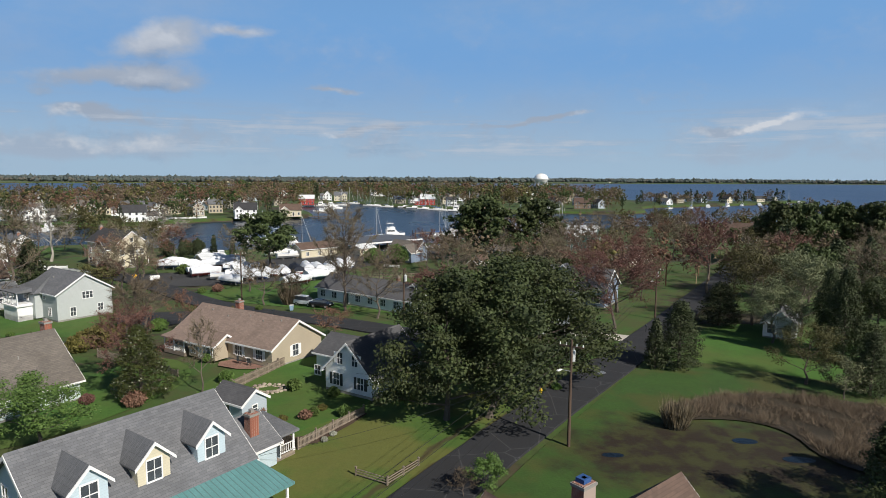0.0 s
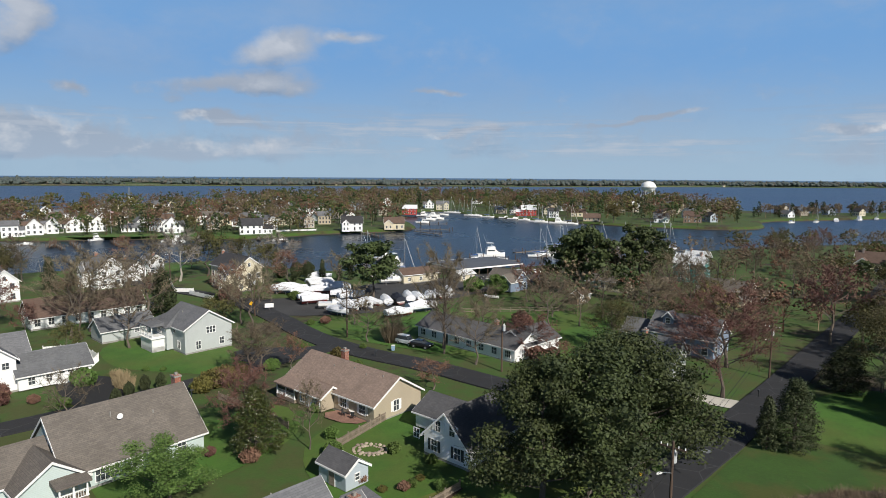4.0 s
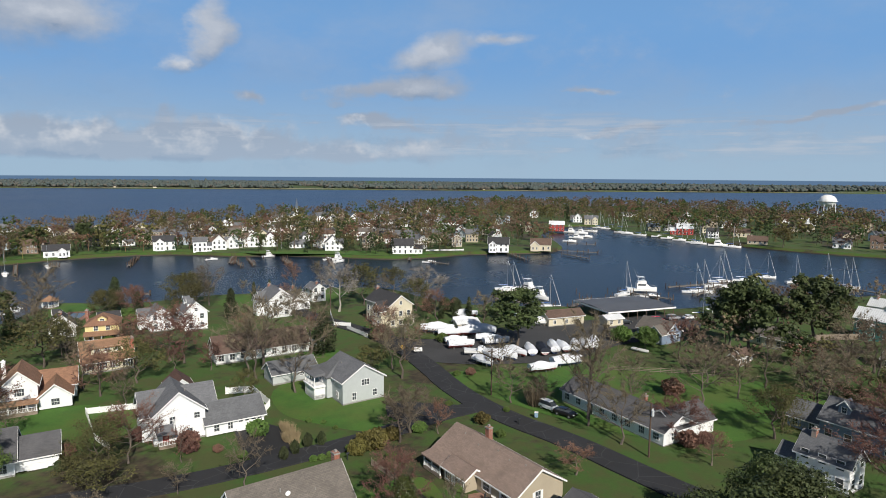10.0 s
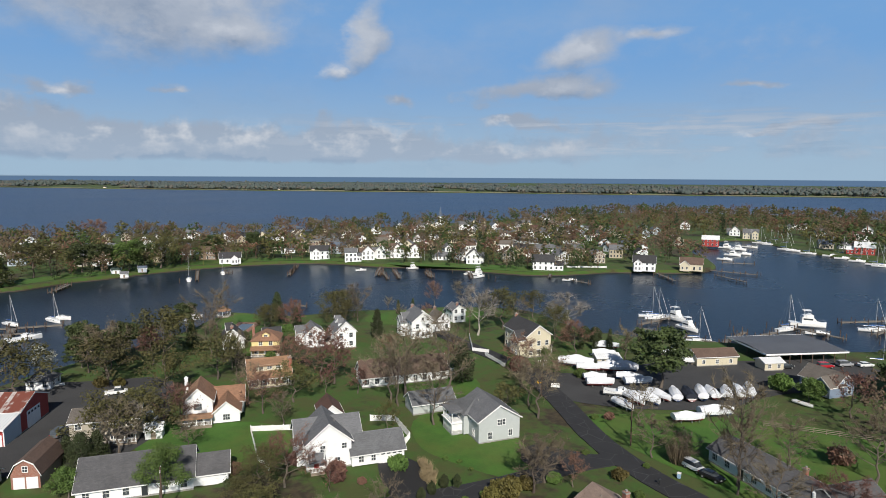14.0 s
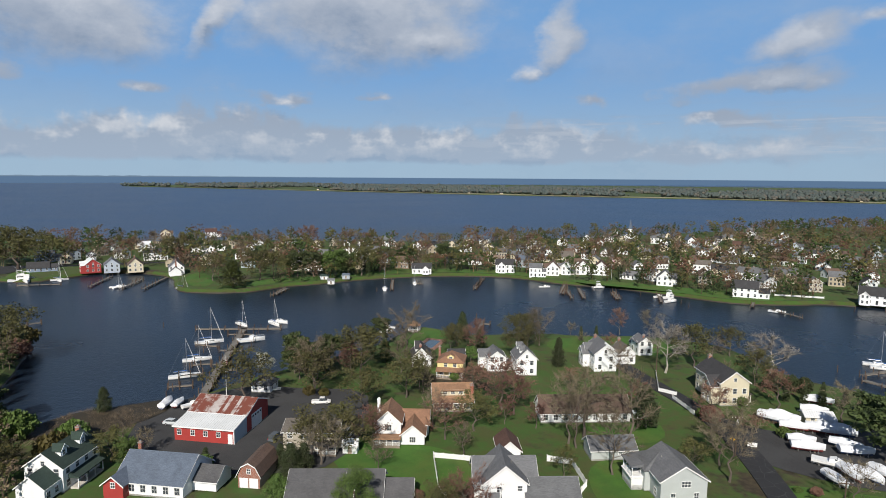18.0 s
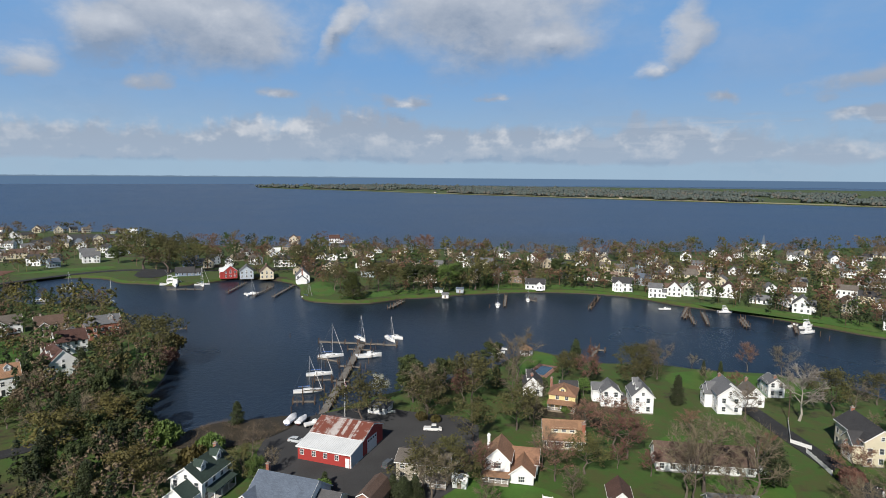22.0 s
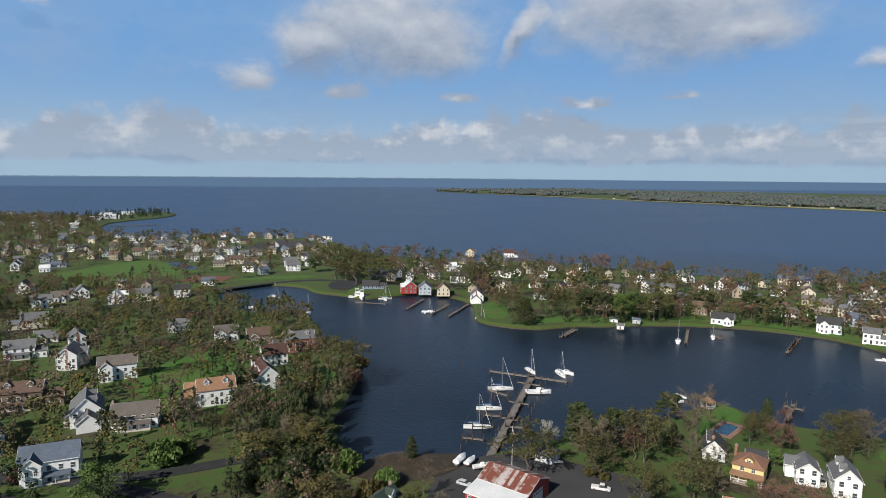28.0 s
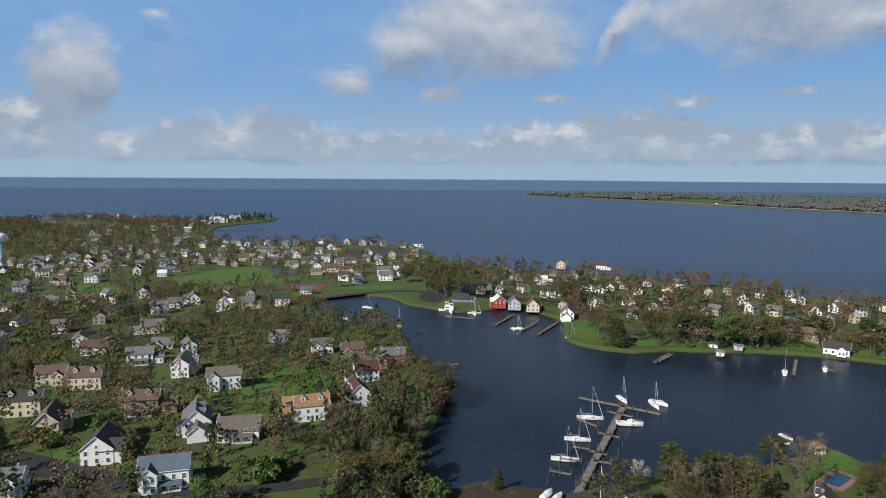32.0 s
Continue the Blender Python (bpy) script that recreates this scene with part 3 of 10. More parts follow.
def ribbon(name, points, width, mat, z, label, category="road", kerb=0.0):
    """A strip of paving along a line."""
    line = smoothed(points, 2, closed=False)
    line = [points[0]] + line + [points[-1]]
    line = [p for i, p in enumerate(line) if i == 0 or math.dist(p, line[i - 1]) > 0.3]
    geo, left, right = Geo(), [], []
    for i, (x, y) in enumerate(line):
        (ax, ay), (bx, by) = line[max(i - 1, 0)], line[min(i + 1, len(line) - 1)]
        d = math.hypot(bx - ax, by - ay) or 1
        nx, ny = -(by - ay) / d, (bx - ax) / d
        j = 0.12 * noise.noise((x * 0.4, y * 0.4, 3))
        left.append((x + nx * (width / 2 + j), y + ny * (width / 2 + j)))
        right.append((x - nx * (width / 2 + j), y - ny * (width / 2 + j)))
        take(x, y, width / 2 + 1.2)
    k = len(line)
    geo.add([(*p, gz(*p) + z) for p in left] + [(*p, gz(*p) + z) for p in right], [(i, k + i, k + i + 1, i + 1) for i in range(k - 1)])
    geo.add([(*p, gz(*p) + z - 0.3) for p in left] + [(*p, gz(*p) + z - 0.3) for p in right], [])
    b = 2 * k
    geo.f += [(i + 1, b + i + 1, b + i, i) for i in range(k - 1)] + [(k + i, b + k + i, b + k + i + 1, k + i + 1) for i in range(k - 1)]
    return tagged(part(name, geo, mat), label, category, kind="structure")


PATCHES = [0.0]


def patch(name, outline, mat, z, label, category="ground", block=True, rounds=2):
    """A level patch of ground cover with rounded corners."""
    outline = smoothed(outline, rounds)
    if sum(a[0] * b[1] - b[0] * a[1] for a, b in zip(outline, outline[1:] + outline[:1])) < 0:
        outline = outline[::-1]
    PATCHES[0] += 0.004
    geo = Geo().add(*draped(outline, 5.0 if math.hypot(*outline[0]) < 250 else 60.0, z + PATCHES[0]))
    if block:
        xs, ys = [p[0] for p in outline], [p[1] for p in outline]
        gap = 4.0 if max(xs) - min(xs) < 60 else 12.0
        for x in np.arange(min(xs), max(xs) + 1, gap):
            for y in np.arange(min(ys), max(ys) + 1, gap):
                if inside(x, y, outline):
                    take(x, y, 0.7 * gap)
    return tagged(part(name, geo, mat), label, category, kind="structure")


Z1, Z2, Z3 = -0.08, 0.02, 0.14  # lawns, yards and roads over the land's own height
ribbon("road_1", [(-130, 176), (-112, 168), (-92, 160), (-76, 150), (-62, 137), (-48, 122), (-34, 112), (-20, 106), (-6, 97), (12, 87)], 6.0, ASPHALT, Z3, "worn black asphalt lane between the houses")
ribbon("road_2", [(-14, 26), (-4, 41), (3, 52), (13, 67), (23, 81), (34, 98), (46, 117), (58, 136), (90, 186), (130, 250)], 5.6, ASPHALT, Z3 + 0.006, "patched dark asphalt lane with a manhole cover")
ribbon("road_3", [(-40, 117), (-47, 107), (-54, 92), (-63, 79), (-72, 67), (-84, 56), (-105, 34), (-130, 5), (-175, -45), (-200, -110), (-225, -170)], 5.2, ASPHALT, Z3 + 0.003, "narrow asphalt lane past the house drives")
ribbon("road_4", [(-370, -178), (-412, -159), (-465, -140), (-487, -111), (-498, -86), (-523, -52), (-536, -16), (-526, 10), (-507, 39), (-500, 81), (-482, 115)], 6.5, ASPHALT, Z3 + 0.01, "asphalt road round the head of the creek")
ribbon("road_5", [(-200, -10), (-190, -40), (-186, -60), (-192, -106), (-206, -140), (-240, -190)], 5.5, ASPHALT, Z3 + 0.012, "asphalt lane along the wooded bank")
ribbon("road_6", [(-552, -373), (-515, -331), (-463, -278), (-414, -234), (-384, -204), (-373, -178), (-412, -159)], 6.0, ASPHALT, Z3 + 0.015, "asphalt street through the western houses")
ribbon("road_15", [(-191, -134), (-192, -124), (-187, -107), (-177, -87)], 5.0, ASPHALT, Z3 + 0.02, "asphalt drive between the western gardens")
ribbon("road_7", [(-520, 120), (-480, 250), (-430, 380), (-360, 470), (-260, 520), (-180, 560)], 6.0, ASPHALT, Z3 + 0.018, "asphalt street along the far neck of land")
patch("road_8", [(-90, 160), (-72, 158), (-62, 172), (-52, 192), (-30, 206), (-8, 228), (4, 214), (-10, 190), (-24, 172), (-28, 158), (-44, 146), (-56, 141), (-68, 140)], GRAVEL, Z2, "grey gravel and asphalt boatyard", "boatyard", rounds=1)
patch("road_9", [(-184, 44), (-178, 32), (-160, 24), (-140, 28), (-124, 48), (-120, 62), (-138, 80), (-160, 92), (-172, 76), (-184, 66)], GRAVEL, Z2, "dark asphalt yard round the red barn", "yard", rounds=1)
patch("road_10", [(-80, 88), (-74, 92.5), (-66, 86.5), (-60, 82), (-64, 76), (-72, 80.5)], TAR, Z2 + 0.005, "fresh black asphalt drive", "driveway", rounds=1)
patch("road_11", [(12, 104), (30, 97.5), (33, 96), (31, 92.5), (27, 94), (12, 100)], CONCRETE, Z2, "pale concrete drive", "driveway", rounds=1)
patch("road_12", [(-60, 111), (-48, 114), (-40, 116), (-46, 106), (-54, 101)], ASPHALT, Z2 + 0.008, "worn asphalt apron by the grey house", "driveway", rounds=1)
patch("lawn_1", [(-88, 108), (-82, 122), (-72, 118), (-62, 114), (-48, 100), (-54, 95), (-66, 95), (-76, 96)], LAWN, Z1, "bright mown lawn behind the grey house")
patch("lawn_2", [(29, 77), (35, 91), (44, 104), (54, 108), (66, 106), (64, 88), (54, 78), (42, 74.5)], LAWN, Z1, "bright mown lawn beside the lane")
patch("lawn_3", [(-30, 74), (-21, 89), (-8, 70), (-8, 62), (-15, 55), (-26, 62)], LAWN, Z1, "fenced garden lawn", block=False)
patch("lawn_4", [(-18, 55), (-6, 66), (8, 78), (17, 80), (9.5, 66), (-0.5, 50), (-14, 32), (-24, 28)], RUTLAWN, Z1, "sunlit lawn with worn ruts beside the lane", block=False)
patch("lawn_5", [(0, 40), (8.5, 54), (18.5, 69), (30, 86), (42, 80), (56, 72), (60, 56), (42, 40), (10, 28)], WETLAWN, Z1, "green verge and muddy wet lawn beside the lane", block=False)
for puddle, spot in enumerate(((15.6, 53.9, 1.1, 0.5), (29.3, 57.4, 1.3, 0.7), (32.4, 53.6, 1.6, 0.7))):
    px, py, pa, pb = spot
    patch(f"puddle_{puddle + 1}", [(px + pa * math.cos(k * 0.785) * (1 + 0.25 * math.sin(k * 3.1)), py + pb * math.sin(k * 0.785)) for k in range(8)], WATER, Z1 + 0.012, "small dark puddle in the hollow", "puddle", block=False)
patch("lawn_6", [(-58, 132), (-48, 140), (-34, 150), (-18, 158), (10, 160), (30, 150), (20, 132), (2, 112), (-20, 114), (-40, 122)], LAWN, Z1, "green lawn behind the long house", block=False)
patch("lawn_7", [(-52, 60), (-46, 72), (-40, 86), (-30, 76), (-34, 62), (-42, 52)], LAWN, Z1, "green lawn by the hedge", block=False)
patch("lawn_8", [(-170, 182), (-156, 205), (-132, 218), (-124, 204), (-140, 182), (-158, 168)], LAWN, Z1, "waterside lawn between the houses", block=False)
patch("lawn_9", [(-216, 150), (-208, 154), (-198, 152), (-186, 138), (-180, 128), (-188, 122), (-200, 134)], LAWN, Z1, "narrow lawn leading to the gazebo")
patch("lawn_10", [(-132, 70), (-112, 88), (-98, 84), (-92, 72), (-112, 60), (-128, 62)], LAWN, Z1, "green lawn inside the white fence", block=False)
patch("lawn_11", [(-128, 138), (-108, 146), (-86, 140), (-84, 126), (-98, 122), (-118, 122)], LAWN, Z1, "green lawn behind the long white house", block=False)
patch("lawn_12", [(-576, -255), (-613, -234), (-688, -200), (-655, -161), (-597, -114), (-571, -146), (-558, -163), (-525, -168), (-530, -203), (-541, -240)], LAWN, Z1, "broad green park lawn")
patch("lawn_13", [(-232, -40), (-215, -30), (-240, -10), (-262, -20), (-270, -60), (-250, -80)], LAWN, Z1, "green house lawn", block=False)
patch("lawn_14", [(-300, -80), (-330, -60), (-310, -30), (-280, -50), (-262, -66), (-280, -95)], LAWN, Z1, "green house lawn", block=False)
patch("lawn_15", [(-256, 290), (-206, 313), (-164, 322), (-146, 344), (-160, 352), (-204, 332), (-262, 306)], LAWN, Z1, "waterside lawns below the white houses", block=False)
patch("lawn_16", [(-354, 116), (-352, 128), (-358, 147), (-353, 166), (-354, 184), (-349, 214), (-334, 249), (-306, 279), (-268, 290), (-274, 300), (-314, 293), (-348, 254), (-362, 214), (-366, 184), (-366, 160), (-372, 140), (-366, 118), (-362, 108)], LAWN, Z1, "strip of waterside lawn", block=False)
patch("lawn_17", [(-292, 4), (-276, 5), (-262, 2), (-258, -6), (-276, -6), (-292, -4)], LAWN, Z1, "grass on the wooded point")
patch("lawn_18", [(-374, 97), (-392, 98), (-416, 106), (-424, 116), (-404, 118), (-380, 112), (-366, 104)], LAWN, Z1, "waterside lawn on the point", block=False)
patch("lawn_19", [(-566, -318), (-561, -280), (-541, -248), (-512, -240), (-520, -278), (-541, -313)], LAWN, Z1, "green field beside the street")
patch("lawn_20", [(-560, -377), (-625, -411), (-660, -381), (-615, -351), (-582, -362)], LAWN, Z1, "green field by the water tower", block=False)
patch("lawn_21", [(-503, -110), (-531, -111), (-542, -74), (-542, -24), (-553, -14), (-565, -25), (-553, -81), (-520, -90)], LAWN, Z1, "grass between the road and the park", block=False)
patch("lawn_22", [(-463, 9), (-496, 17), (-484, 27), (-461, 22)], LAWN, Z1, "grass bank below the parking area")
patch("lawn_23", [(-265, -82), (-275, -79), (-288, -67), (-280, -60), (-262, -63), (-254, -71)], LAWN, Z1, "green garden lawn between the western houses")
patch("lawn_24", [(-281, -111), (-292, -108), (-282, -92), (-269, -92), (-271, -102)], LAWN, Z1, "garden lawn beside the white house", block=False)
patch("lawn_25", [(-211, -131), (-221, -130), (-209, -117), (-195, -107), (-203, -120)], LAWN, Z1, "front lawn among the western trees", block=False)
patch("field_1", [(-1198, -745), (-1380, -838), (-1291, -637), (-1207, -564), (-1176, -643)], material("brown stubble field", (0.13, 0.095, 0.06), (0.09, 0.07, 0.045), rough=1.0, scale=0.02, fine=0.3, bump=0.0), Z1, "bare brown stubble field beyond the town", "field")
patch("road_13", [(-494, -5), (-528, 0), (-526, 25), (-506, 23), (-482, 11)], ASPHALT, Z2, "dark asphalt parking area beside the creek", "parking area", rounds=1)
patch("road_14", [(-781, -106), (-878, -87), (-852, -16), (-771, -31), (-749, -75)], GRAVEL, Z2, "parking area at the town beach", "parking area", rounds=1)
patch("court_1", [(-541, -128), (-571, -120), (-562, -84), (-531, -92)], material("red-brown court surface", (0.16, 0.07, 0.05), rough=0.9), Z2, "red-brown tennis courts", "tennis court", rounds=0)
SAND = material("pale sand and marsh grass", (0.3, 0.26, 0.16), (0.2, 0.19, 0.11), rough=1.0, scale=0.01, fine=0.06, bump=0.0)
patch("beach_1", [(-3300, 742), (-2750, 1003), (-2350, 1133), (-2000, 1303), (-1700, 1423), (-1340, 1603), (-1050, 1763), (-800, 1853), (-371, 2023), (107, 2243), (600, 2423), (590, 2470), (95, 2300), (-380, 2080), (-810, 1920), (-1060, 1840), (-1360, 1690), (-1720, 1500), (-2020, 1360), (-2360, 1170), (-2760, 1030), (-3290, 760)], SAND, Z1, "pale sandy shore and marsh grass across the bay", "beach", block=False, rounds=1)
patch("pond_1", [(-655, -167), (-663, -151), (-614, -123), (-603, -132)], WATER, Z2, "shallow pond behind the park", "pond")
patch("marsh_4", [(22, 61.5), (26, 66.5), (30, 69), (36.5, 71), (44, 70), (52, 66), (56, 56), (46, 50), (38, 50), (34.5, 53.5), (35, 60), (30.6, 62.9)], MARSH, -0.05, "brown reedy ditch", "marsh")
patch("marsh_2", [(-186, 42), (-188, 28), (-190, 18), (-186, 8), (-178, 4), (-170, 14), (-172, 30), (-178, 40)], MARSH, Z2 + 0.01, "muddy marsh at the head of the cove", "marsh", rounds=1)

# ------------------------------------------------------------------ houses
SIDES = {"front": 0, "right": 90, "back": 180, "left": 270}


def window_shapes(w, h, grid):
    def frame_mesh():
        t = 0.09
        k = max(1, round(w / 0.45)) if grid else 1
        xs = [-w / 2 - t, -w / 2]
        for i in range(1, k):
            xs += [-w / 2 + w * i / k - 0.02, -w / 2 + w * i / k + 0.02]
        xs += [w / 2, w / 2 + t]
        zs = [-t - 0.03, 0, h / 2 - 0.03, h / 2 + 0.03, h, h + t]
        return Geo().lattice(xs, zs, lambda i, j: i % 2 == 1 and j % 2 == 1, -0.07, 0.0).mesh("window")

    def pane_mesh():
        return Geo().box(-w / 2, w / 2, -0.025, 0.0, 0, h).mesh("pane")

    return shared(("frame", w, h, grid), frame_mesh), shared(("pane", w, h), pane_mesh)


def far_window(w, h):
    """A framed window of a house that stays far off, as one mesh of two materials."""
    g = Geo().lattice([-w / 2 - 0.09, -w / 2, w / 2, w / 2 + 0.09], [-0.12, 0, h / 2 - 0.03, h / 2 + 0.03, h, h + 0.09], lambda i, j: i == 1 and j % 2 == 1, -0.07, 0.0)
    k = len(g.f)
    g.box(-w / 2, w / 2, -0.025, 0.0, 0, h)
    me = g.mesh("window")
    me.materials.append(TRIM)
    me.materials.append(GLASS)
    for f in range(k, len(g.f)):
        me.polygons[f].material_index = 1
    return me


HOUSES = []


class House:
    """A gabled house: x runs along its ridge, the front faces -y."""

    def __init__(self, name, x, y, turn, ln, wid, eave, ridge, roof, wall, label, category="house", group="", over=0.4, base=0.35, hip=False, trim=TRIM, far=False):
        self.far, self.panes = far, []
        HOUSES.append(self)
        self.ob = thing(name, x, y, gz(x, y) - 0.08, turn, label, category, group)
        self.ln, self.wid, self.eave, self.ridge, self.roof, self.wall, self.trim = ln, wid, eave, ridge, roof, wall, trim
        self.turn, self.x, self.y = turn, x, y
        take(x, y, math.hypot(ln, wid) / 2 + 1.0)
        if not far:
            part("foundation", Geo().box(-ln / 2 + 0.03, ln / 2 - 0.03, -wid / 2 + 0.03, wid / 2 - 0.03, -0.4, base), BLOCK, self.ob)
        self.block(0, 0, ln, wid, base, eave, ridge, over, hip)

    def block(self, cx, cy, ln, wid, base, eave, ridge, over=0.4, hip=False, roof=None, cross=False):
        """Walls and roof of one wing about (cx, cy); cross: its ridge runs along y."""
        m = pose(cx, cy, 0, 0, 0, 90 if cross else 0)
        roof = roof or self.roof
        g = Geo()
        if hip:
            g.box(-ln / 2, ln / 2, -wid / 2, wid / 2, -0.3 if self.far else base, eave)
        else:
            low = -0.3 if self.far else base
            g.prism([(-wid / 2, low), (wid / 2, low), (wid / 2, eave), (0, ridge - 0.02), (-wid / 2, eave)], -ln / 2, ln / 2)
        part("wall", g, self.wall, self.ob, at=m)
        slope = (ridge - eave) / (wid / 2)
        a, t = wid / 2 + over, 0.16
        lo = eave - over * slope
        if hip:
            k = min(wid / 2 + over, ln / 2)
            v = [(-ln / 2 - over, -a, lo), (ln / 2 + over, -a, lo), (ln / 2 + over, a, lo), (-ln / 2 - over, a, lo), (-ln / 2 - over + k, 0, ridge), (ln / 2 + over - k, 0, ridge)]
            part("roof", Geo().add(v + [(p[0], p[1], p[2] - 0.15) for p in v[:4]], [(0, 1, 5, 4), (1, 2, 5), (2, 3, 4, 5), (3, 0, 4), (0, 6, 7, 1), (1, 7, 8, 2), (2, 8, 9, 3), (3, 9, 6, 0), (9, 8, 7, 6)]), roof, self.ob, at=m)
            return m
        if self.far:  # roof, trim and all in few pieces
            part("roof", Geo().prism([(-a, lo), (0, ridge), (a, lo), (a, lo + t), (0, ridge + t), (-a, lo + t)], -ln / 2 - over, ln / 2 + over), roof, self.ob, at=m)
            for s in (-1, 1) if math.hypot(self.x, self.y) < 430 else ():
                x0 = s * (ln / 2 + over)
                part("bargeboard", Geo().prism([(-a, lo - 0.14), (0, ridge - 0.16), (a, lo - 0.14), (a, lo + t), (0, ridge + t + 0.02), (-a, lo + t)], min(x0, x0 + s * 0.06), max(x0, x0 + s * 0.06)), self.trim, self.ob, at=m)
            return m
        for s in (-1, 1):
            o = [(s * a, lo), (s * a, lo + t), (0, ridge + t), (0, ridge)]
            part("roof", Geo().prism(o if s > 0 else o[::-1], -ln / 2 - over, ln / 2 + over), roof, self.ob, at=m)
            part("fascia", Geo().box(-ln / 2 - over, ln / 2 + over, s * a - 0.03 if s > 0 else s * a - 0.09, s * a + 0.09 if s > 0 else s * a + 0.03, lo - 0.08, lo + 0.12), self.trim, self.ob, at=m)
        for s in (-1, 1):
            x0 = s * (ln / 2 + over)
            g = Geo()
            for q in (-1, 1):
                o = [(q * (a + 0.02), lo - 0.16), (q * (a + 0.02), lo + t - 0.04), (0, ridge + t - 0.04), (0, ridge - 0.18)]
                g.prism(o if q > 0 else o[::-1], min(x0, x0 + s * 0.05), max(x0, x0 + s * 0.05))
            part("bargeboard", g, self.trim, self.ob, at=m)
        part("ridge_cap", Geo().prism([(-0.14, ridge + t - 0.1), (0.14, ridge + t - 0.1), (0, ridge + t + 0.05)], -ln / 2 - over, ln / 2 + over), roof, self.ob, at=m)
        return m

    def wallpoint(self, side, s, z, off=0.0):
        """The pose on a wall: s metres along it from its middle, seen from outside to the right."""
        deep = (self.wid if side in ("front", "back") else self.ln) / 2 + off
        return pose(0, 0, 0, 0, 0, SIDES[side]) @ pose(s, -deep, z)

    def window(self, side, s, z, w=0.95, h=1.4, grid=True, shutters=None, off=0.0):
        if self.far and math.hypot(self.x, self.y) > 500:  # too small to pick apart
            self.panes.append((self.wallpoint(side, s, z, off), w, h))
            return
        if self.far:  # frame and dark glass in one mesh
            part("window", shared(("far window", w, h), lambda: far_window(w, h)), self.trim, self.ob, at=self.wallpoint(side, s, z, off))
            return
        fm, pm = window_shapes(w, h, grid)
        win = part("window", fm, self.trim, self.ob, at=self.wallpoint(side, s, z, off))
        part("pane", pm, GLASS, win)
        if shutters:
            sh = shared(("shutter", h), lambda: Geo().box(-0.2, 0.2, -0.05, 0, 0, h).mesh("shutter"))
            for q in (-1, 1):
                part("shutter", sh, shutters, win, at=pose(q * (w / 2 + 0.3), 0, 0))

    def glaze(self):
        """The windows of a far house, frames and glass, as one mesh."""
        frames, glass = Geo(), Geo()
        for m, w, h in self.panes:
            frames.box(-w / 2 - 0.1, w / 2 + 0.1, -0.04, 0.0, -0.12, h + 0.1, m)
            glass.box(-w / 2, w / 2, -0.08, -0.041, 0, h, m)
        k = len(frames.f)
        me = frames.add(glass.v, glass.f).mesh("window")
        me.materials.append(self.trim)
        me.materials.append(GLASS)
        for f in range(k, len(frames.f)):
            me.polygons[f].material_index = 1
        tagged(part("window", me, self.trim, self.ob), kind="stuff")

    def row(self, side, z, count, w=0.95, h=1.4, span=None, **more):
        length = span or (self.ln if side in ("front", "back") else self.wid)
        for i in range(count):
            self.window(side, (i + 0.5) / count * length - length / 2, z, w, h, **more)

    def door(self, side, s, z=0.35, w=1.0, h=2.1, mat=None, off=0.0):
        d = part("door", Geo().box(-w / 2 - 0.1, w / 2 + 0.1, -0.06, 0, 0, h + 0.1), self.trim, self.ob, at=self.wallpoint(side, s, z, off))
        part("leaf", Geo().box(-w / 2, w / 2, -0.1, -0.02, 0.02, h).box(w / 2 - 0.14, w / 2 - 0.08, -0.15, -0.1, 1.0, 1.1), mat or DARKTRIM, d)

    def garage_door(self, side, s, w=2.6, h=2.2, off=0.0):
        d = part("garage_door", Geo().box(-w / 2 - 0.12, w / 2 + 0.12, -0.05, 0, 0, h + 0.12), self.trim, self.ob, at=self.wallpoint(side, s, 0.15, off))
        for i in range(4):
            part("panel", Geo().box(-w / 2, w / 2, -0.09, -0.02, i * h / 4 + 0.02, (i + 1) * h / 4 - 0.02), self.trim, d)
            part("pane", Geo().box(-w / 2 + (i + 0.2) * w / 4, -w / 2 + (i + 0.8) * w / 4, -0.1, -0.085, h * 0.8, h * 0.93), GLASS, d)

    def chimney(self, x, y, top, w=0.7, d=0.9, mat=None):
        c = part("chimney", Geo().box(x - w / 2, x + w / 2, y - d / 2, y + d / 2, 0.2, top), mat or WALL["brick"], self.ob, "red brick chimney" if mat is None else "")
        part("cap", Geo().box(x - w / 2 - 0.08, x + w / 2 + 0.08, y - d / 2 - 0.08, y + d / 2 + 0.08, top - 0.25, top - 0.05).box(x - 0.16, x + 0.16, y - 0.16, y + 0.16, top, top + 0.3), BLOCK if mat is None else mat, c)

    def vent(self, x, y, h=0.5):
        z = self.ridge - abs(y) * (self.ridge - self.eave) / (self.wid / 2)
        part("vent_pipe", Geo().tube((x, y, z), (x, y, z + 0.16 + h), 0.08, 0.08, 8), BLOCK, self.ob)

    def dormer(self, x, side, w=2.0, front=0.55, h=1.9, wall=None, win=(0.9, 1.3)):
        """A gabled dormer on the roof's front or back slope; front: how far out along the slope its face stands."""
        s = -1 if side == "front" else 1
        slope = (self.ridge - self.eave) / (self.wid / 2)
        yf = s * front * self.wid / 2
        zf = self.ridge - abs(yf) * slope
        zt = zf + h + 0.15
        apex = zt + w * 0.5
        back = max(0.0, (self.ridge - apex) / slope)
        m = pose(x, 0, 0, 0, 0, 0 if s < 0 else 180)
        g = Geo()
        yy = abs(yf)
        g.add([(-w / 2, -yy, zf - 0.05), (w / 2, -yy, zf - 0.05), (w / 2, -yy, zt), (0, -yy, apex), (-w / 2, -yy, zt)], [(0, 1, 2, 3, 4)])
        yb = (self.ridge - zt) / slope
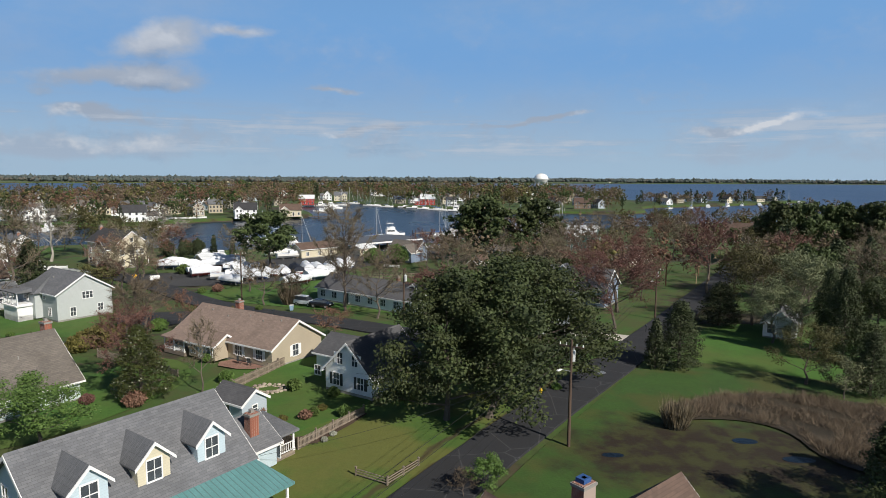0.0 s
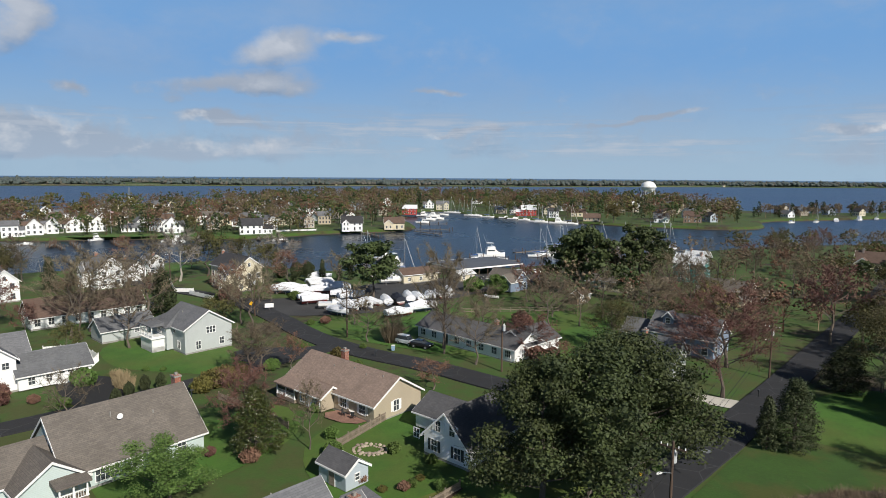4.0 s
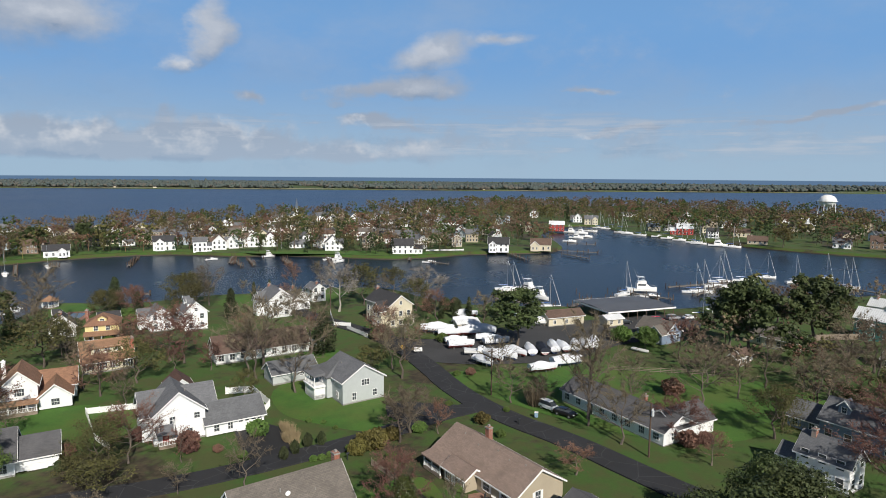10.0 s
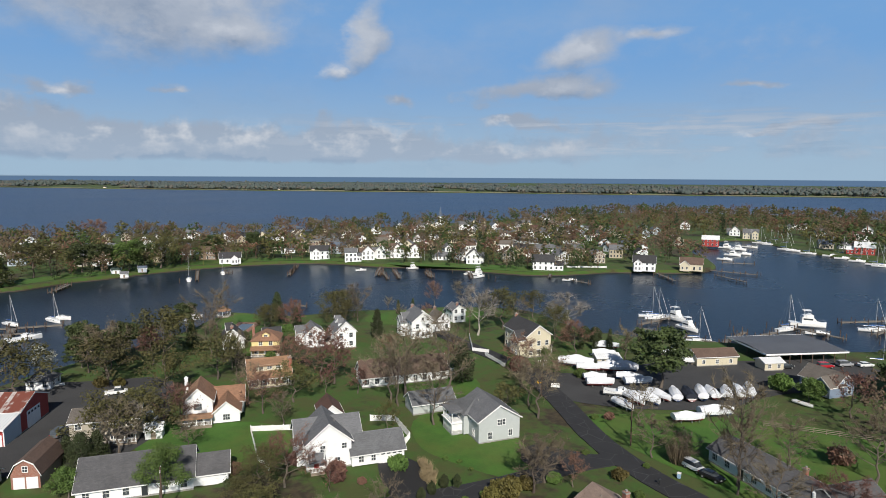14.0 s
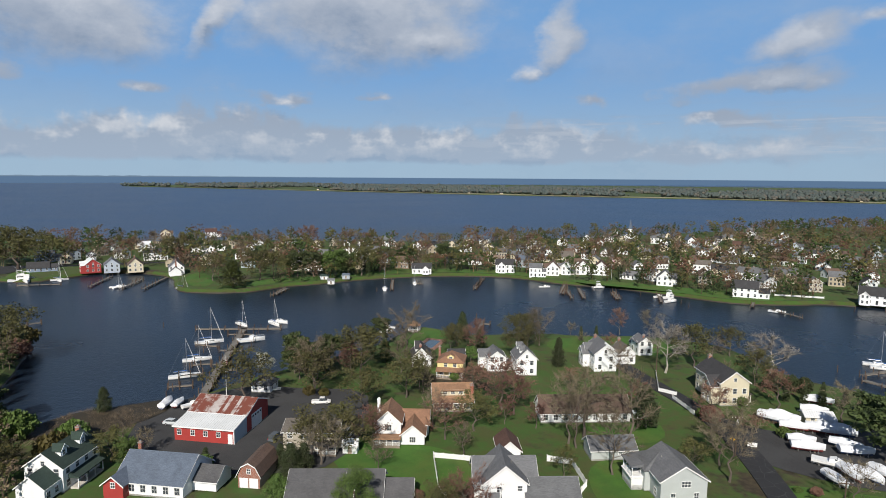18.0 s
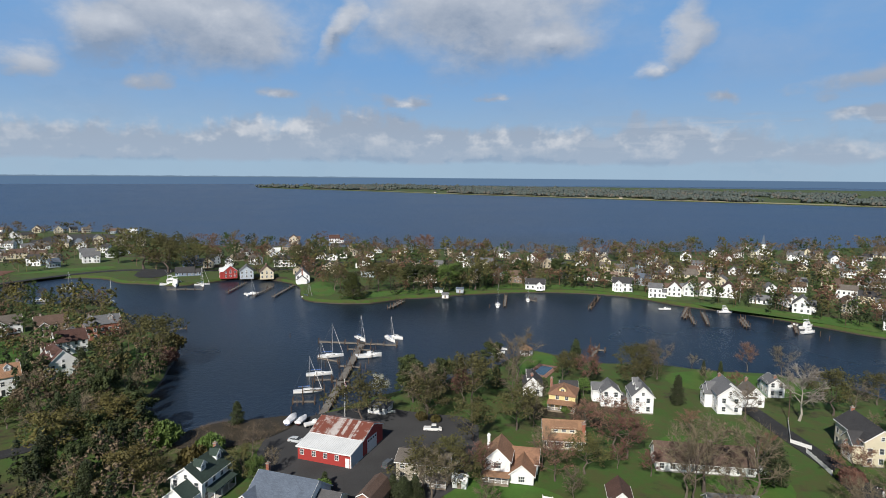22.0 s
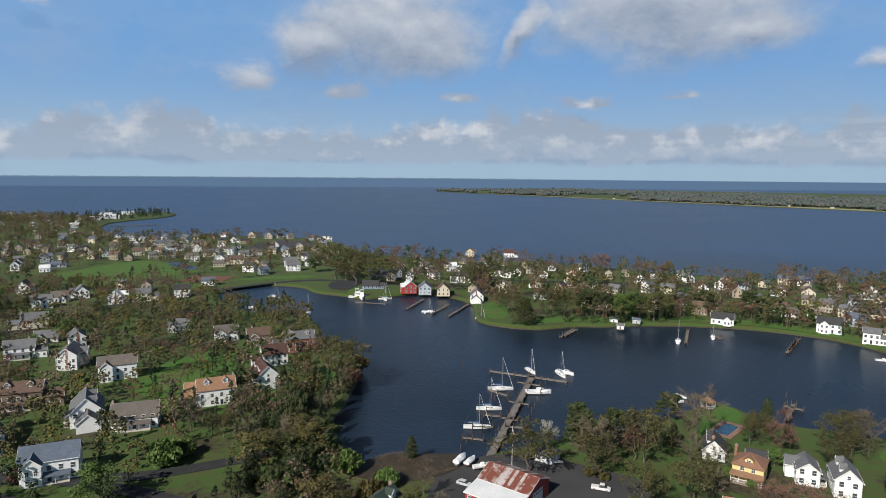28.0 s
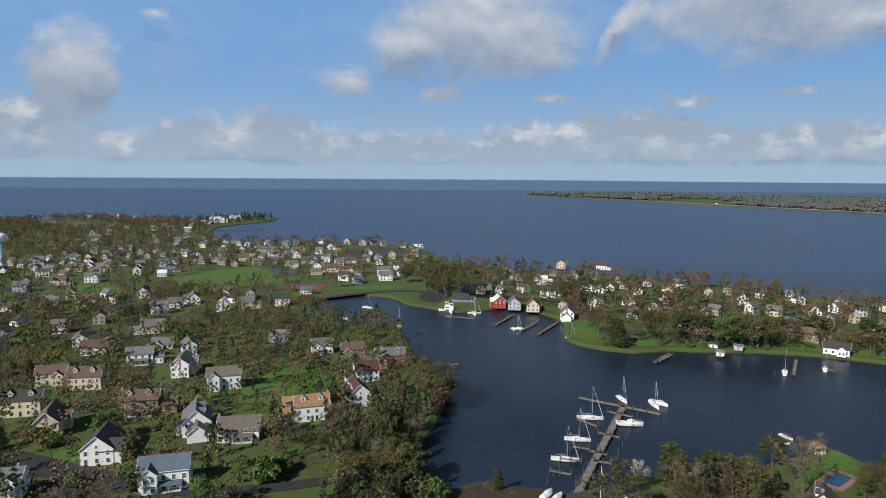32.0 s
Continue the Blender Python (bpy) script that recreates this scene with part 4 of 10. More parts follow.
        for q in (-1, 1):
            g.add([(q * w / 2, -yy, zf - 0.05), (q * w / 2, -yy, zt), (q * w / 2, -yb, zt)], [(0, 1, 2) if q < 0 else (2, 1, 0)])
        d = part("dormer", g, wall or self.wall, self.ob, at=m)
        e = 0.3
        for q in (-1, 1):
            lo = zt - e * 1.0
            p = [(0, -yy - e, apex + 0.12), (q * (w / 2 + e), -yy - e, lo + 0.12), (q * (w / 2 + e), -(self.ridge - lo) / slope, lo + 0.12), (0, -max(0, (self.ridge - apex) / slope), apex + 0.12)]
            o = Geo().add(p + [(a, b, c - 0.12) for a, b, c in p], [(0, 1, 2, 3), (7, 6, 5, 4), (0, 4, 5, 1), (1, 5, 6, 2), (3, 2, 6, 7), (0, 3, 7, 4)] if q < 0 else [(3, 2, 1, 0), (4, 5, 6, 7), (1, 5, 4, 0), (2, 6, 5, 1), (7, 6, 2, 3), (4, 7, 3, 0)])
            part("roof", o, self.roof, d)
            part("bargeboard", Geo().add([(0, -yy - e - 0.04, apex + 0.14), (q * (w / 2 + e), -yy - e - 0.04, lo + 0.14), (q * (w / 2 + e), -yy - e - 0.04, lo - 0.1), (0, -yy - e - 0.04, apex - 0.12),
                                          (0, -yy - e + 0.04, apex + 0.14), (q * (w / 2 + e), -yy - e + 0.04, lo + 0.14), (q * (w / 2 + e), -yy - e + 0.04, lo - 0.1), (0, -yy - e + 0.04, apex - 0.12)],
                                         [(0, 1, 2, 3), (7, 6, 5, 4), (0, 4, 5, 1), (3, 2, 6, 7), (1, 5, 6, 2)]), self.trim, d)
        fm, pm = window_shapes(win[0], win[1], True)
        part("window", fm, self.trim, d, at=pose(0, -yy, zf + 0.25))
        part("pane", pm, GLASS, d, at=pose(0, -yy, zf + 0.25))

    def porch(self, x0, x1, y0, y1, floor=0.4, top=2.7, roof=None, rise=0.7, posts=4, rail=True, side="front", hip=False, deck=None):
        """A roofed porch against the front; y0 is the outer edge, y1 the wall."""
        m = pose(0, 0, 0, 0, 0, SIDES[side])
        p = part("porch", Geo().box(x0, x1, y0, y1, 0.0, floor), deck or (WOOD if rail else CONCRETE), self.ob, at=m)
        k = 0.8 if hip else 0.0
        v = [(x0 - 0.3, y0 - 0.3, top), (x1 + 0.3, y0 - 0.3, top), (x1 + 0.3 - k, y1, top + rise), (x0 - 0.3 + k, y1, top + rise)]
        v += [(x0 - 0.3, y1, top), (x1 + 0.3, y1, top)]
        part("roof", Geo().add(v + [(a, b, top - 0.2) for a, b, c in (v[0], v[1], v[5], v[4])], [(0, 1, 2, 3), (0, 3, 4), (1, 5, 2), (6, 7, 1, 0), (7, 8, 5, 1), (6, 0, 4, 9), (9, 8, 7, 6)]), roof or self.roof, p)
        for i in range(posts):
            x = x0 + 0.1 + (x1 - x0 - 0.2) * i / max(1, posts - 1)
            part("post", shared(("post", round(top - floor, 2)), lambda: Geo().box(-0.08, 0.08, -0.08, 0.08, floor, top - 0.15).box(-0.12, 0.12, -0.12, 0.12, floor, floor + 0.2).mesh("post")), self.trim, p, at=pose(x, y0 + 0.1, 0))
        if rail:
            n = int((x1 - x0) / 0.24)
            xs = [x0 + (x1 - x0) * (i + d) / n for i in range(n) for d in (0.0, 0.2)] + [x1]
            g = Geo().lattice(xs, [floor + 0.1, floor + 0.17, floor + 0.85, floor + 0.92], lambda i, j: i % 2 == 1 and j == 1, y0 + 0.07, y0 + 0.13)
            part("railing", g, self.trim, p)
        return p


COUNT = [0]
ROOFWORD = {"grey": "grey shingle", "dark": "near-black shingle", "brown": "brown shingle", "greybrown": "weathered grey-brown shingle", "rust": "rust-red", "orange": "pale orange-brown shingle", "slate": "blue-grey metal", "darkgreen": "dark green shingle", "white": "white metal", "charcoal": "charcoal shingle", "tan": "pinkish tan shingle"}


def cottage(x, y, turn, ln, wid, tall, roof, wall):
    """A house of the further streets, with its windows on the walls that face the creek."""
    rnd = random.Random(int(x * 7 + y * 13))
    if math.hypot(x, y) > 330:
        ln, wid, tall = 0.86 * ln, 0.9 * wid, 0.88 * tall
    turn += rnd.uniform(-9, 9) if x < -180 and y < 60 else 0
    pitch = wid / 2 * rnd.uniform(0.7, 1.0)
    eave = max(2.7, tall - 0.85 * pitch)
    two = eave > 4.3
    where = "on the far bank" if y > 240 else "among the western trees" if x < -180 else "near the boatyard"
    h = House("house", x, y, turn, ln, wid, eave, eave + pitch, ROOF[roof], WALL[wall], f"{'two-storey' if two else 'low'} {wall} house, {ROOFWORD[roof]} roof, {where}", group="houses round the creek", base=0.3, far=math.hypot(x, y) > 210)
    c, s = math.cos(radians(turn)), math.sin(radians(turn))
    for side, (nx, ny) in {"front": (s, -c), "back": (-s, c), "right": (c, s), "left": (-c, -s)}.items():
        if nx * x + ny * y > (0.2 if math.hypot(x, y) < 330 else -0.3) * math.hypot(x, y) or math.hypot(x, y) > 1100:
            continue
        length = ln if side in ("front", "back") else wid
        for level in range(2 if two else 1):
            k = max(2, round(length / (2.9 if not h.far else 3.1)))
            for i in range(k):
                at = (i + 0.5) / k * length - length / 2
                if level == 0 and i == k // 2 and side == "front":
                    h.door(side, at, 0.3)
                else:
                    h.window(side, at, 0.9 + 2.75 * level, 1.1, 1.45, grid=False)
        if side in ("left", "right") and pitch > 2.6:
            h.window(side, 0, eave + 0.2, 0.8, 1.0, grid=False)
    if y > 240 or x < -190:  # open ground before the house
        d = math.hypot(x, y)
        for k in (8, 12, 17, 22):
            take(x * (1 - k / d), y * (1 - k / d), 5.0)
    d = math.hypot(x, y)
    # a lower wing or a cross gable, and dormers, on the side that faces the creek
    face = min(("front", "back"), key=lambda q: (s * x - c * y) * (1 if q == "front" else -1))
    q = -1 if face == "front" else 1
    shape = rnd.random()
    if d < 900 and ln > 8 and shape < 0.5:
        w2, at = wid * rnd.uniform(0.55, 0.75), rnd.choice((-1, 1)) * ln * rnd.uniform(0.18, 0.3)
        low = eave * rnd.uniform(0.75, 1.0)
        deep = wid / 2 + 2.2
        h.block(at, q * (deep / 2 + 0.1), deep, w2, 0.3, low, low + w2 / 2 * 0.85, 0.35, cross=True)
        for level in range(2 if low > 4.3 else 1):
            for e in (-0.22, 0.22):
                h.window(face, at + e * w2 if q < 0 else -at + e * w2, 0.9 + 2.75 * level, 0.9, 1.35, off=2.3)
    elif d < 900 and shape < 0.8:
        w2 = ln * rnd.uniform(0.35, 0.5)
        end = rnd.choice((-1, 1))
        h.block(end * (ln / 2 + w2 / 2 - 0.1), q * wid * 0.06, w2, wid * 0.72, 0.3, max(2.5, eave * 0.6), max(2.5, eave * 0.6) + wid * 0.36 * 0.8, 0.3)
        for e in (-0.25, 0.25):
            h.window(face, -q * (end * (ln / 2 + w2 / 2) + e * w2), 0.9, 0.95, 1.3, off=-wid * (0.14 - 0.06))
    if d < 330 and pitch > 2.6 and not (shape < 0.5) and rnd.random() < 0.6:
        for at in ((-0.25, 0.25) if ln > 9 else (0.0,)):
            h.dormer(at * ln, face, 1.9, 0.6, 1.4, win=(0.8, 1.0))
    if rnd.random() < 0.55:
        h.chimney(rnd.choice((-0.3, 0.3, -0.48, 0.48)) * ln, 0.3, eave + pitch + 0.9)
    if rnd.random() < 0.45 and ln > 8 and d < 420:
        h.porch(-ln * 0.35, ln * 0.35, -wid / 2 - 2.0, -wid / 2, rail=False, posts=4, side="front")
    return h


cottage(19.7, 107.6, 147, 7.7, 5.2, 6.7, 'grey', 'white')
cottage(55.6, 99.7, 57, 6.4, 4.7, 4.0, 'grey', 'white')
cottage(28.7, 126.5, 147, 12.7, 8.5, 6.6, 'grey', 'slateblue')
cottage(-149.5, 11.0, 139, 12.0, 8.4, 8.0, 'darkgreen', 'white')
cottage(10.2, 171.2, 57, 4.0, 2.7, 3.8, 'brown', 'brown')
cottage(50.7, 181.8, 147, 13.6, 8.5, 5.3, 'greybrown', 'cream')
cottage(-10.7, 188.5, 147, 10.2, 6.9, 5.6, 'greybrown', 'slateblue')
cottage(54.7, 182.4, 147, 7.2, 4.9, 4.8, 'brown', 'brown')
cottage(22.3, 192.5, 147, 9.4, 6.4, 5.1, 'greybrown', 'cream')
cottage(-92.4, 174.3, 147, 15.0, 8.5, 9.6, 'dark', 'cream')
cottage(-160.7, 127.1, 57, 5.4, 4.0, 6.4, 'dark', 'white')
cottage(-144.7, 143.5, 147, 9.7, 6.6, 8.4, 'grey', 'white')
cottage(-152.8, 137.8, 147, 8.4, 6.2, 6.8, 'grey', 'white')
cottage(-173.0, 121.1, 147, 9.8, 6.6, 6.0, 'dark', 'white')
cottage(-133.1, 168.8, 147, 11.1, 7.6, 8.6, 'grey', 'white')
cottage(48.9, 215.9, 147, 9.9, 6.7, 8.5, 'white', 'teal')
cottage(-133.9, 170.0, 147, 8.4, 6.2, 9.0, 'grey', 'white')
cottage(-191.6, -82.2, 105, 15.0, 8.5, 9.6, 'slate', 'white')
cottage(-132.6, 180.9, 147, 8.4, 5.7, 6.1, 'greybrown', 'white')
cottage(-134.9, 195.0, 147, 7.2, 5.3, 6.3, 'grey', 'white')
cottage(-186.1, -127.6, 105, 8.5, 5.8, 8.5, 'grey', 'white')
cottage(-212.3, -112.4, 15, 14.2, 10.5, 9.6, 'dark', 'white')
cottage(-227.8, -69.3, 105, 15.0, 8.5, 8.0, 'greybrown', 'white')
cottage(59.8, 255.3, 147, 8.6, 5.8, 5.3, 'white', 'white')
cottage(-235.7, -88.1, 15, 14.2, 10.5, 9.6, 'grey', 'white')
cottage(-247.0, -45.5, 105, 13.8, 8.5, 9.6, 'orange', 'white')
cottage(119.8, 248.7, 147, 11.0, 7.5, 7.1, 'brown', 'cream')
cottage(-264.3, -28.8, 15, 13.7, 10.2, 9.6, 'rust', 'white')
cottage(-259.8, -56.8, 105, 5.8, 3.9, 3.7, 'orange', 'white')
cottage(-234.7, -143.6, 15, 15.0, 8.5, 9.6, 'brown', 'cream')
cottage(-253.7, -117.5, 105, 15.0, 8.5, 9.6, 'brown', 'brown')
cottage(-295.5, -27.6, 105, 11.4, 7.7, 8.9, 'rust', 'white')
cottage(-285.2, -93.1, 105, 15.0, 8.5, 9.6, 'greybrown', 'white')
cottage(-253.5, -165.4, 105, 15.0, 8.5, 9.6, 'dark', 'cream')
cottage(-317.2, -17.1, 105, 15.0, 8.5, 9.6, 'grey', 'brick')
cottage(-285.7, -157.0, 105, 15.0, 8.5, 9.6, 'brown', 'cream')
cottage(-306.1, -120.2, 15, 15.0, 8.5, 9.6, 'grey', 'white')
cottage(-332.5, -38.1, 105, 15.0, 8.5, 9.6, 'brown', 'brown')
cottage(-292.1, -176.3, 105, 15.0, 8.5, 9.6, 'brown', 'cream')
cottage(-343.5, -56.9, 105, 13.6, 8.5, 8.9, 'greybrown', 'white')
cottage(-324.1, -149.2, 105, 15.0, 8.5, 9.6, 'grey', 'white')
cottage(-342.1, -130.7, 15, 11.7, 8.7, 9.6, 'grey', 'white')
cottage(-168.2, 335.8, 27, 15.0, 8.5, 9.6, 'dark', 'white')
cottage(-370.1, -86.8, 105, 13.4, 8.5, 6.9, 'grey', 'white')
cottage(-118.8, 371.9, 18, 15.0, 8.5, 9.5, 'dark', 'white')
cottage(-354.3, -149.8, 105, 12.8, 8.5, 6.3, 'grey', 'white')
cottage(-341.9, -182.7, 105, 15.0, 8.5, 8.4, 'brown', 'white')
cottage(-216.7, 333.4, 123, 14.2, 10.5, 9.6, 'grey', 'white')
cottage(-96.2, 390.5, 14, 15.0, 8.5, 7.9, 'brown', 'cream')
cottage(-283.4, 289.5, 44, 9.2, 6.3, 9.6, 'grey', 'white')
cottage(-240.6, 334.1, 36, 9.3, 6.4, 4.7, 'grey', 'white')
cottage(-338.2, 236.9, 55, 15.0, 8.5, 7.2, 'dark', 'white')
cottage(-282.8, 305.2, 133, 12.7, 9.4, 9.6, 'brown', 'white')
cottage(-278.8, 314.0, 132, 9.9, 7.3, 9.6, 'grey', 'white')
cottage(-308.5, 285.8, 47, 15.0, 8.5, 9.6, 'dark', 'white')
cottage(-274.5, 325.8, 130, 14.2, 10.5, 9.6, 'brown', 'white')
cottage(-265.4, 333.6, 129, 14.2, 10.5, 9.6, 'rust', 'white')
cottage(-390.9, 184.0, 155, 14.2, 10.5, 9.6, 'grey', 'white')
cottage(-387.9, -169.9, 105, 15.0, 8.5, 9.6, 'grey', 'cream')
cottage(-194.5, 388.4, 27, 15.0, 8.5, 9.6, 'grey', 'white')
cottage(-398.1, 176.6, 66, 15.0, 8.5, 9.6, 'grey', 'beige')
cottage(-428.1, 102.5, 167, 14.2, 10.5, 9.6, 'grey', 'white')
cottage(-366.2, 239.1, 57, 11.4, 7.8, 8.8, 'brown', 'brown')
cottage(-178.0, 403.4, 24, 15.0, 8.5, 9.6, 'grey', 'cream')
cottage(-350.6, 294.3, 50, 11.2, 7.6, 5.7, 'grey', 'white')
cottage(-302.2, 348.3, 41, 12.0, 8.1, 5.8, 'brown', 'white')
cottage(-455.1, 82.9, 170, 14.2, 10.5, 9.6, 'brown', 'cream')
cottage(-363.0, 281.2, 52, 8.8, 6.0, 6.8, 'grey', 'beige')
cottage(-343.5, 306.7, 48, 10.4, 7.1, 6.7, 'tan', 'cream')
cottage(-462.2, 69.9, 171, 14.2, 10.5, 9.6, 'grey', 'slate')
cottage(-468.3, 58.6, 173, 14.2, 10.5, 9.6, 'white', 'red')
cottage(-459.7, 131.1, 164, 10.1, 7.5, 9.5, 'grey', 'cream')
cottage(-431.5, 202.8, 155, 5.6, 4.2, 8.0, 'grey', 'cream')
cottage(-335.6, 344.9, 44, 11.7, 8.0, 6.9, 'grey', 'cream')
cottage(-456.3, -147.4, 15, 14.2, 10.5, 9.6, 'white', 'white')
cottage(-461.5, -132.6, 105, 13.5, 8.5, 9.6, 'grey', 'cream')
cottage(-253.0, 419.3, 31, 15.0, 8.5, 8.8, 'brown', 'cream')
cottage(-446.1, -190.2, 105, 14.3, 8.5, 9.6, 'grey', 'white')
cottage(-489.2, 30.3, 86, 15.0, 8.5, 6.0, 'dark', 'slateblue')
cottage(-473.8, -108.3, 105, 12.6, 8.5, 9.6, 'dark', 'white')
cottage(36.1, 495.7, 176, 15.0, 8.5, 5.3, 'brown', 'tan')
cottage(-329.3, 368.7, 42, 15.0, 8.5, 7.0, 'greybrown', 'cream')
cottage(88.0, 494.3, 170, 13.0, 8.5, 7.3, 'grey', 'white')
cottage(-478.8, 163.1, 161, 14.2, 10.5, 7.8, 'grey', 'white')
cottage(111.6, 498.7, 167, 15.0, 8.5, 9.4, 'brown', 'brown')
cottage(-467.4, -187.7, 105, 13.3, 8.5, 7.7, 'greybrown', 'white')
cottage(-496.2, 124.0, 76, 11.6, 7.9, 9.6, 'brown', 'brown')
cottage(-186.8, 482.3, 111, 14.2, 10.5, 7.2, 'grey', 'white')
cottage(-480.5, -178.5, 15, 14.2, 10.5, 9.6, 'grey', 'white')
cottage(-507.0, 104.6, 78, 14.4, 8.5, 9.4, 'dark', 'white')
cottage(-246.1, 457.4, 28, 15.0, 8.5, 5.4, 'grey', 'sage')
cottage(-254.5, 460.6, 119, 14.2, 10.5, 7.3, 'grey', 'white')
cottage(-523.7, 50.1, 175, 11.1, 8.2, 9.0, 'grey', 'cream')
cottage(-440.9, 290.0, 147, 13.5, 10.0, 7.2, 'brown', 'white')
cottage(-326.3, 414.3, 128, 11.1, 8.2, 6.4, 'grey', 'white')
cottage(-217.8, 483.7, 24, 13.7, 8.5, 6.7, 'brown', 'white')
cottage(-528.3, 66.4, 173, 10.0, 7.4, 7.6, 'grey', 'white')
cottage(-414.3, 337.1, 141, 11.2, 8.3, 5.5, 'grey', 'white')
cottage(-418.7, 341.0, 141, 14.2, 10.5, 7.6, 'grey', 'white')
cottage(-326.9, 437.2, 127, 14.2, 10.5, 5.6, 'grey', 'white')
cottage(-539.4, 37.7, 86, 14.1, 8.5, 8.9, 'slate', 'slateblue')
cottage(-483.1, 258.0, 152, 12.8, 9.5, 8.7, 'dark', 'white')
cottage(-380.6, 394.3, 44, 12.3, 8.4, 5.9, 'grey', 'cream')
cottage(-118.5, 537.7, 12, 15.0, 8.5, 9.1, 'white', 'red')
cottage(-14.0, 550.6, 1, 15.0, 8.5, 9.6, 'white', 'red')
cottage(-414.6, 362.9, 139, 14.1, 10.5, 6.5, 'greybrown', 'cream')
cottage(28.5, 551.0, 177, 14.3, 8.5, 7.0, 'brown', 'cream')
cottage(-529.3, 155.1, 164, 12.9, 9.5, 6.6, 'grey', 'white')
cottage(-520.3, 185.5, 160, 10.3, 7.7, 7.9, 'slate', 'white')
cottage(-507.2, -227.6, 15, 14.2, 10.5, 9.6, 'greybrown', 'white')
cottage(-540.3, 145.9, 75, 12.6, 8.5, 8.2, 'dark', 'white')
cottage(-477.5, -286.1, 105, 14.7, 8.5, 7.5, 'grey', 'cream')
cottage(-480.5, 303.4, 148, 10.6, 7.9, 8.2, 'grey', 'white')
cottage(-269.4, 507.9, 118, 14.2, 10.5, 8.0, 'grey', 'white')
cottage(-531.7, 217.3, 158, 12.1, 8.9, 5.9, 'brown', 'cream')
cottage(-255.7, 515.1, 26, 12.0, 8.1, 5.1, 'grey', 'white')
cottage(-503.3, 283.8, 61, 10.0, 6.8, 7.5, 'grey', 'white')
cottage(-317.6, 485.4, 123, 10.8, 8.0, 6.1, 'grey', 'cream')
cottage(-153.8, 563.2, 105, 14.2, 10.5, 7.2, 'grey', 'white')
cottage(-571.1, 111.8, 79, 11.1, 7.6, 8.6, 'white', 'white')
cottage(-478.2, 334.2, 145, 9.6, 7.1, 6.2, 'slate', 'cream')
cottage(-286.1, 517.2, 119, 13.8, 10.2, 6.0, 'grey', 'cream')
cottage(-592.1, -35.7, 93, 15.0, 8.5, 9.6, 'grey', 'white')
cottage(-421.0, 427.9, 135, 14.2, 10.5, 6.1, 'grey', 'white')
cottage(-404.8, 449.0, 132, 14.2, 10.5, 8.5, 'grey', 'white')
cottage(-386.6, 477.6, 39, 14.9, 8.5, 6.6, 'brown', 'white')
cottage(-258.7, 562.9, 25, 14.0, 8.5, 6.7, 'grey', 'white')
cottage(-316.2, 534.6, 121, 11.6, 8.6, 6.5, 'grey', 'slate')
cottage(-622.3, -39.9, 94, 15.0, 8.5, 9.6, 'grey', 'white')
cottage(-103.0, 623.1, 9, 15.0, 8.5, 9.6, 'grey', 'cream')
cottage(-290.2, 564.2, 27, 15.0, 8.5, 6.8, 'rust', 'brick')
cottage(-630.6, 86.8, 172, 13.4, 9.9, 9.1, 'grey', 'cream')
cottage(-531.3, -341.2, 105, 14.5, 8.5, 9.6, 'grey', 'slate')
cottage(-253.9, 590.7, 113, 14.2, 10.5, 7.9, 'grey', 'slate')
cottage(-637.4, -78.1, 97, 14.7, 8.5, 7.6, 'brown', 'cream')
cottage(-359.7, 537.2, 34, 15.0, 8.5, 9.6, 'grey', 'white')
cottage(-20.3, 657.0, 2, 15.0, 8.5, 9.6, 'rust', 'white')
cottage(-644.9, -93.8, 98, 14.9, 8.5, 8.9, 'brown', 'cream')
cottage(-121.5, 649.7, 101, 14.2, 10.5, 9.6, 'grey', 'white')
cottage(-564.7, -329.6, 105, 15.0, 8.5, 9.0, 'brown', 'cream')
cottage(-580.1, -307.4, 105, 15.0, 8.5, 9.6, 'grey', 'white')
cottage(-612.7, -256.9, 105, 9.8, 6.6, 6.9, 'white', 'white')
cottage(-671.5, -114.8, 10, 14.2, 10.5, 7.8, 'grey', 'white')
cottage(-624.9, -286.6, 15, 10.8, 8.0, 9.6, 'grey', 'white')
cottage(-677.0, 153.2, 167, 14.2, 10.5, 9.6, 'brown', 'cream')
cottage(-665.3, 195.4, 74, 13.2, 8.5, 9.0, 'rust', 'white')
cottage(-379.1, 584.4, 123, 13.0, 9.6, 7.4, 'brown', 'cream')
cottage(-642.9, -256.6, 105, 15.0, 8.5, 6.3, 'slate', 'slate')
cottage(-298.1, 634.0, 25, 14.6, 8.5, 6.3, 'tan', 'cream')
cottage(-179.8, 695.4, 104, 14.2, 10.5, 9.6, 'grey', 'white')
cottage(-435.5, 569.2, 127, 14.2, 10.5, 7.6, 'grey', 'white')
cottage(96.4, 712.8, 172, 15.0, 8.5, 8.0, 'white', 'white')
cottage(-339.5, 634.0, 28, 13.7, 8.5, 5.1, 'grey', 'cream')
cottage(-713.5, -84.1, 97, 15.0, 8.5, 7.3, 'grey', 'white')
cottage(-708.0, -131.9, 101, 15.0, 8.5, 8.6, 'grey', 'cream')
cottage(-641.9, -328.1, 105, 15.0, 8.5, 9.6, 'tan', 'cream')
cottage(-17.8, 742.5, 91, 14.2, 10.5, 9.6, 'grey', 'white')
cottage(-305.5, 682.4, 114, 14.2, 10.5, 9.4, 'grey', 'white')
cottage(-680.2, -360.6, 15, 14.2, 10.5, 9.6, 'brown', 'white')
cottage(-343.1, 692.7, 26, 15.0, 8.5, 9.6, 'grey', 'white')
cottage(-79.2, 770.6, 6, 15.0, 8.5, 8.6, 'grey', 'white')
cottage(-760.2, -155.3, 12, 14.2, 10.5, 9.1, 'brown', 'white')
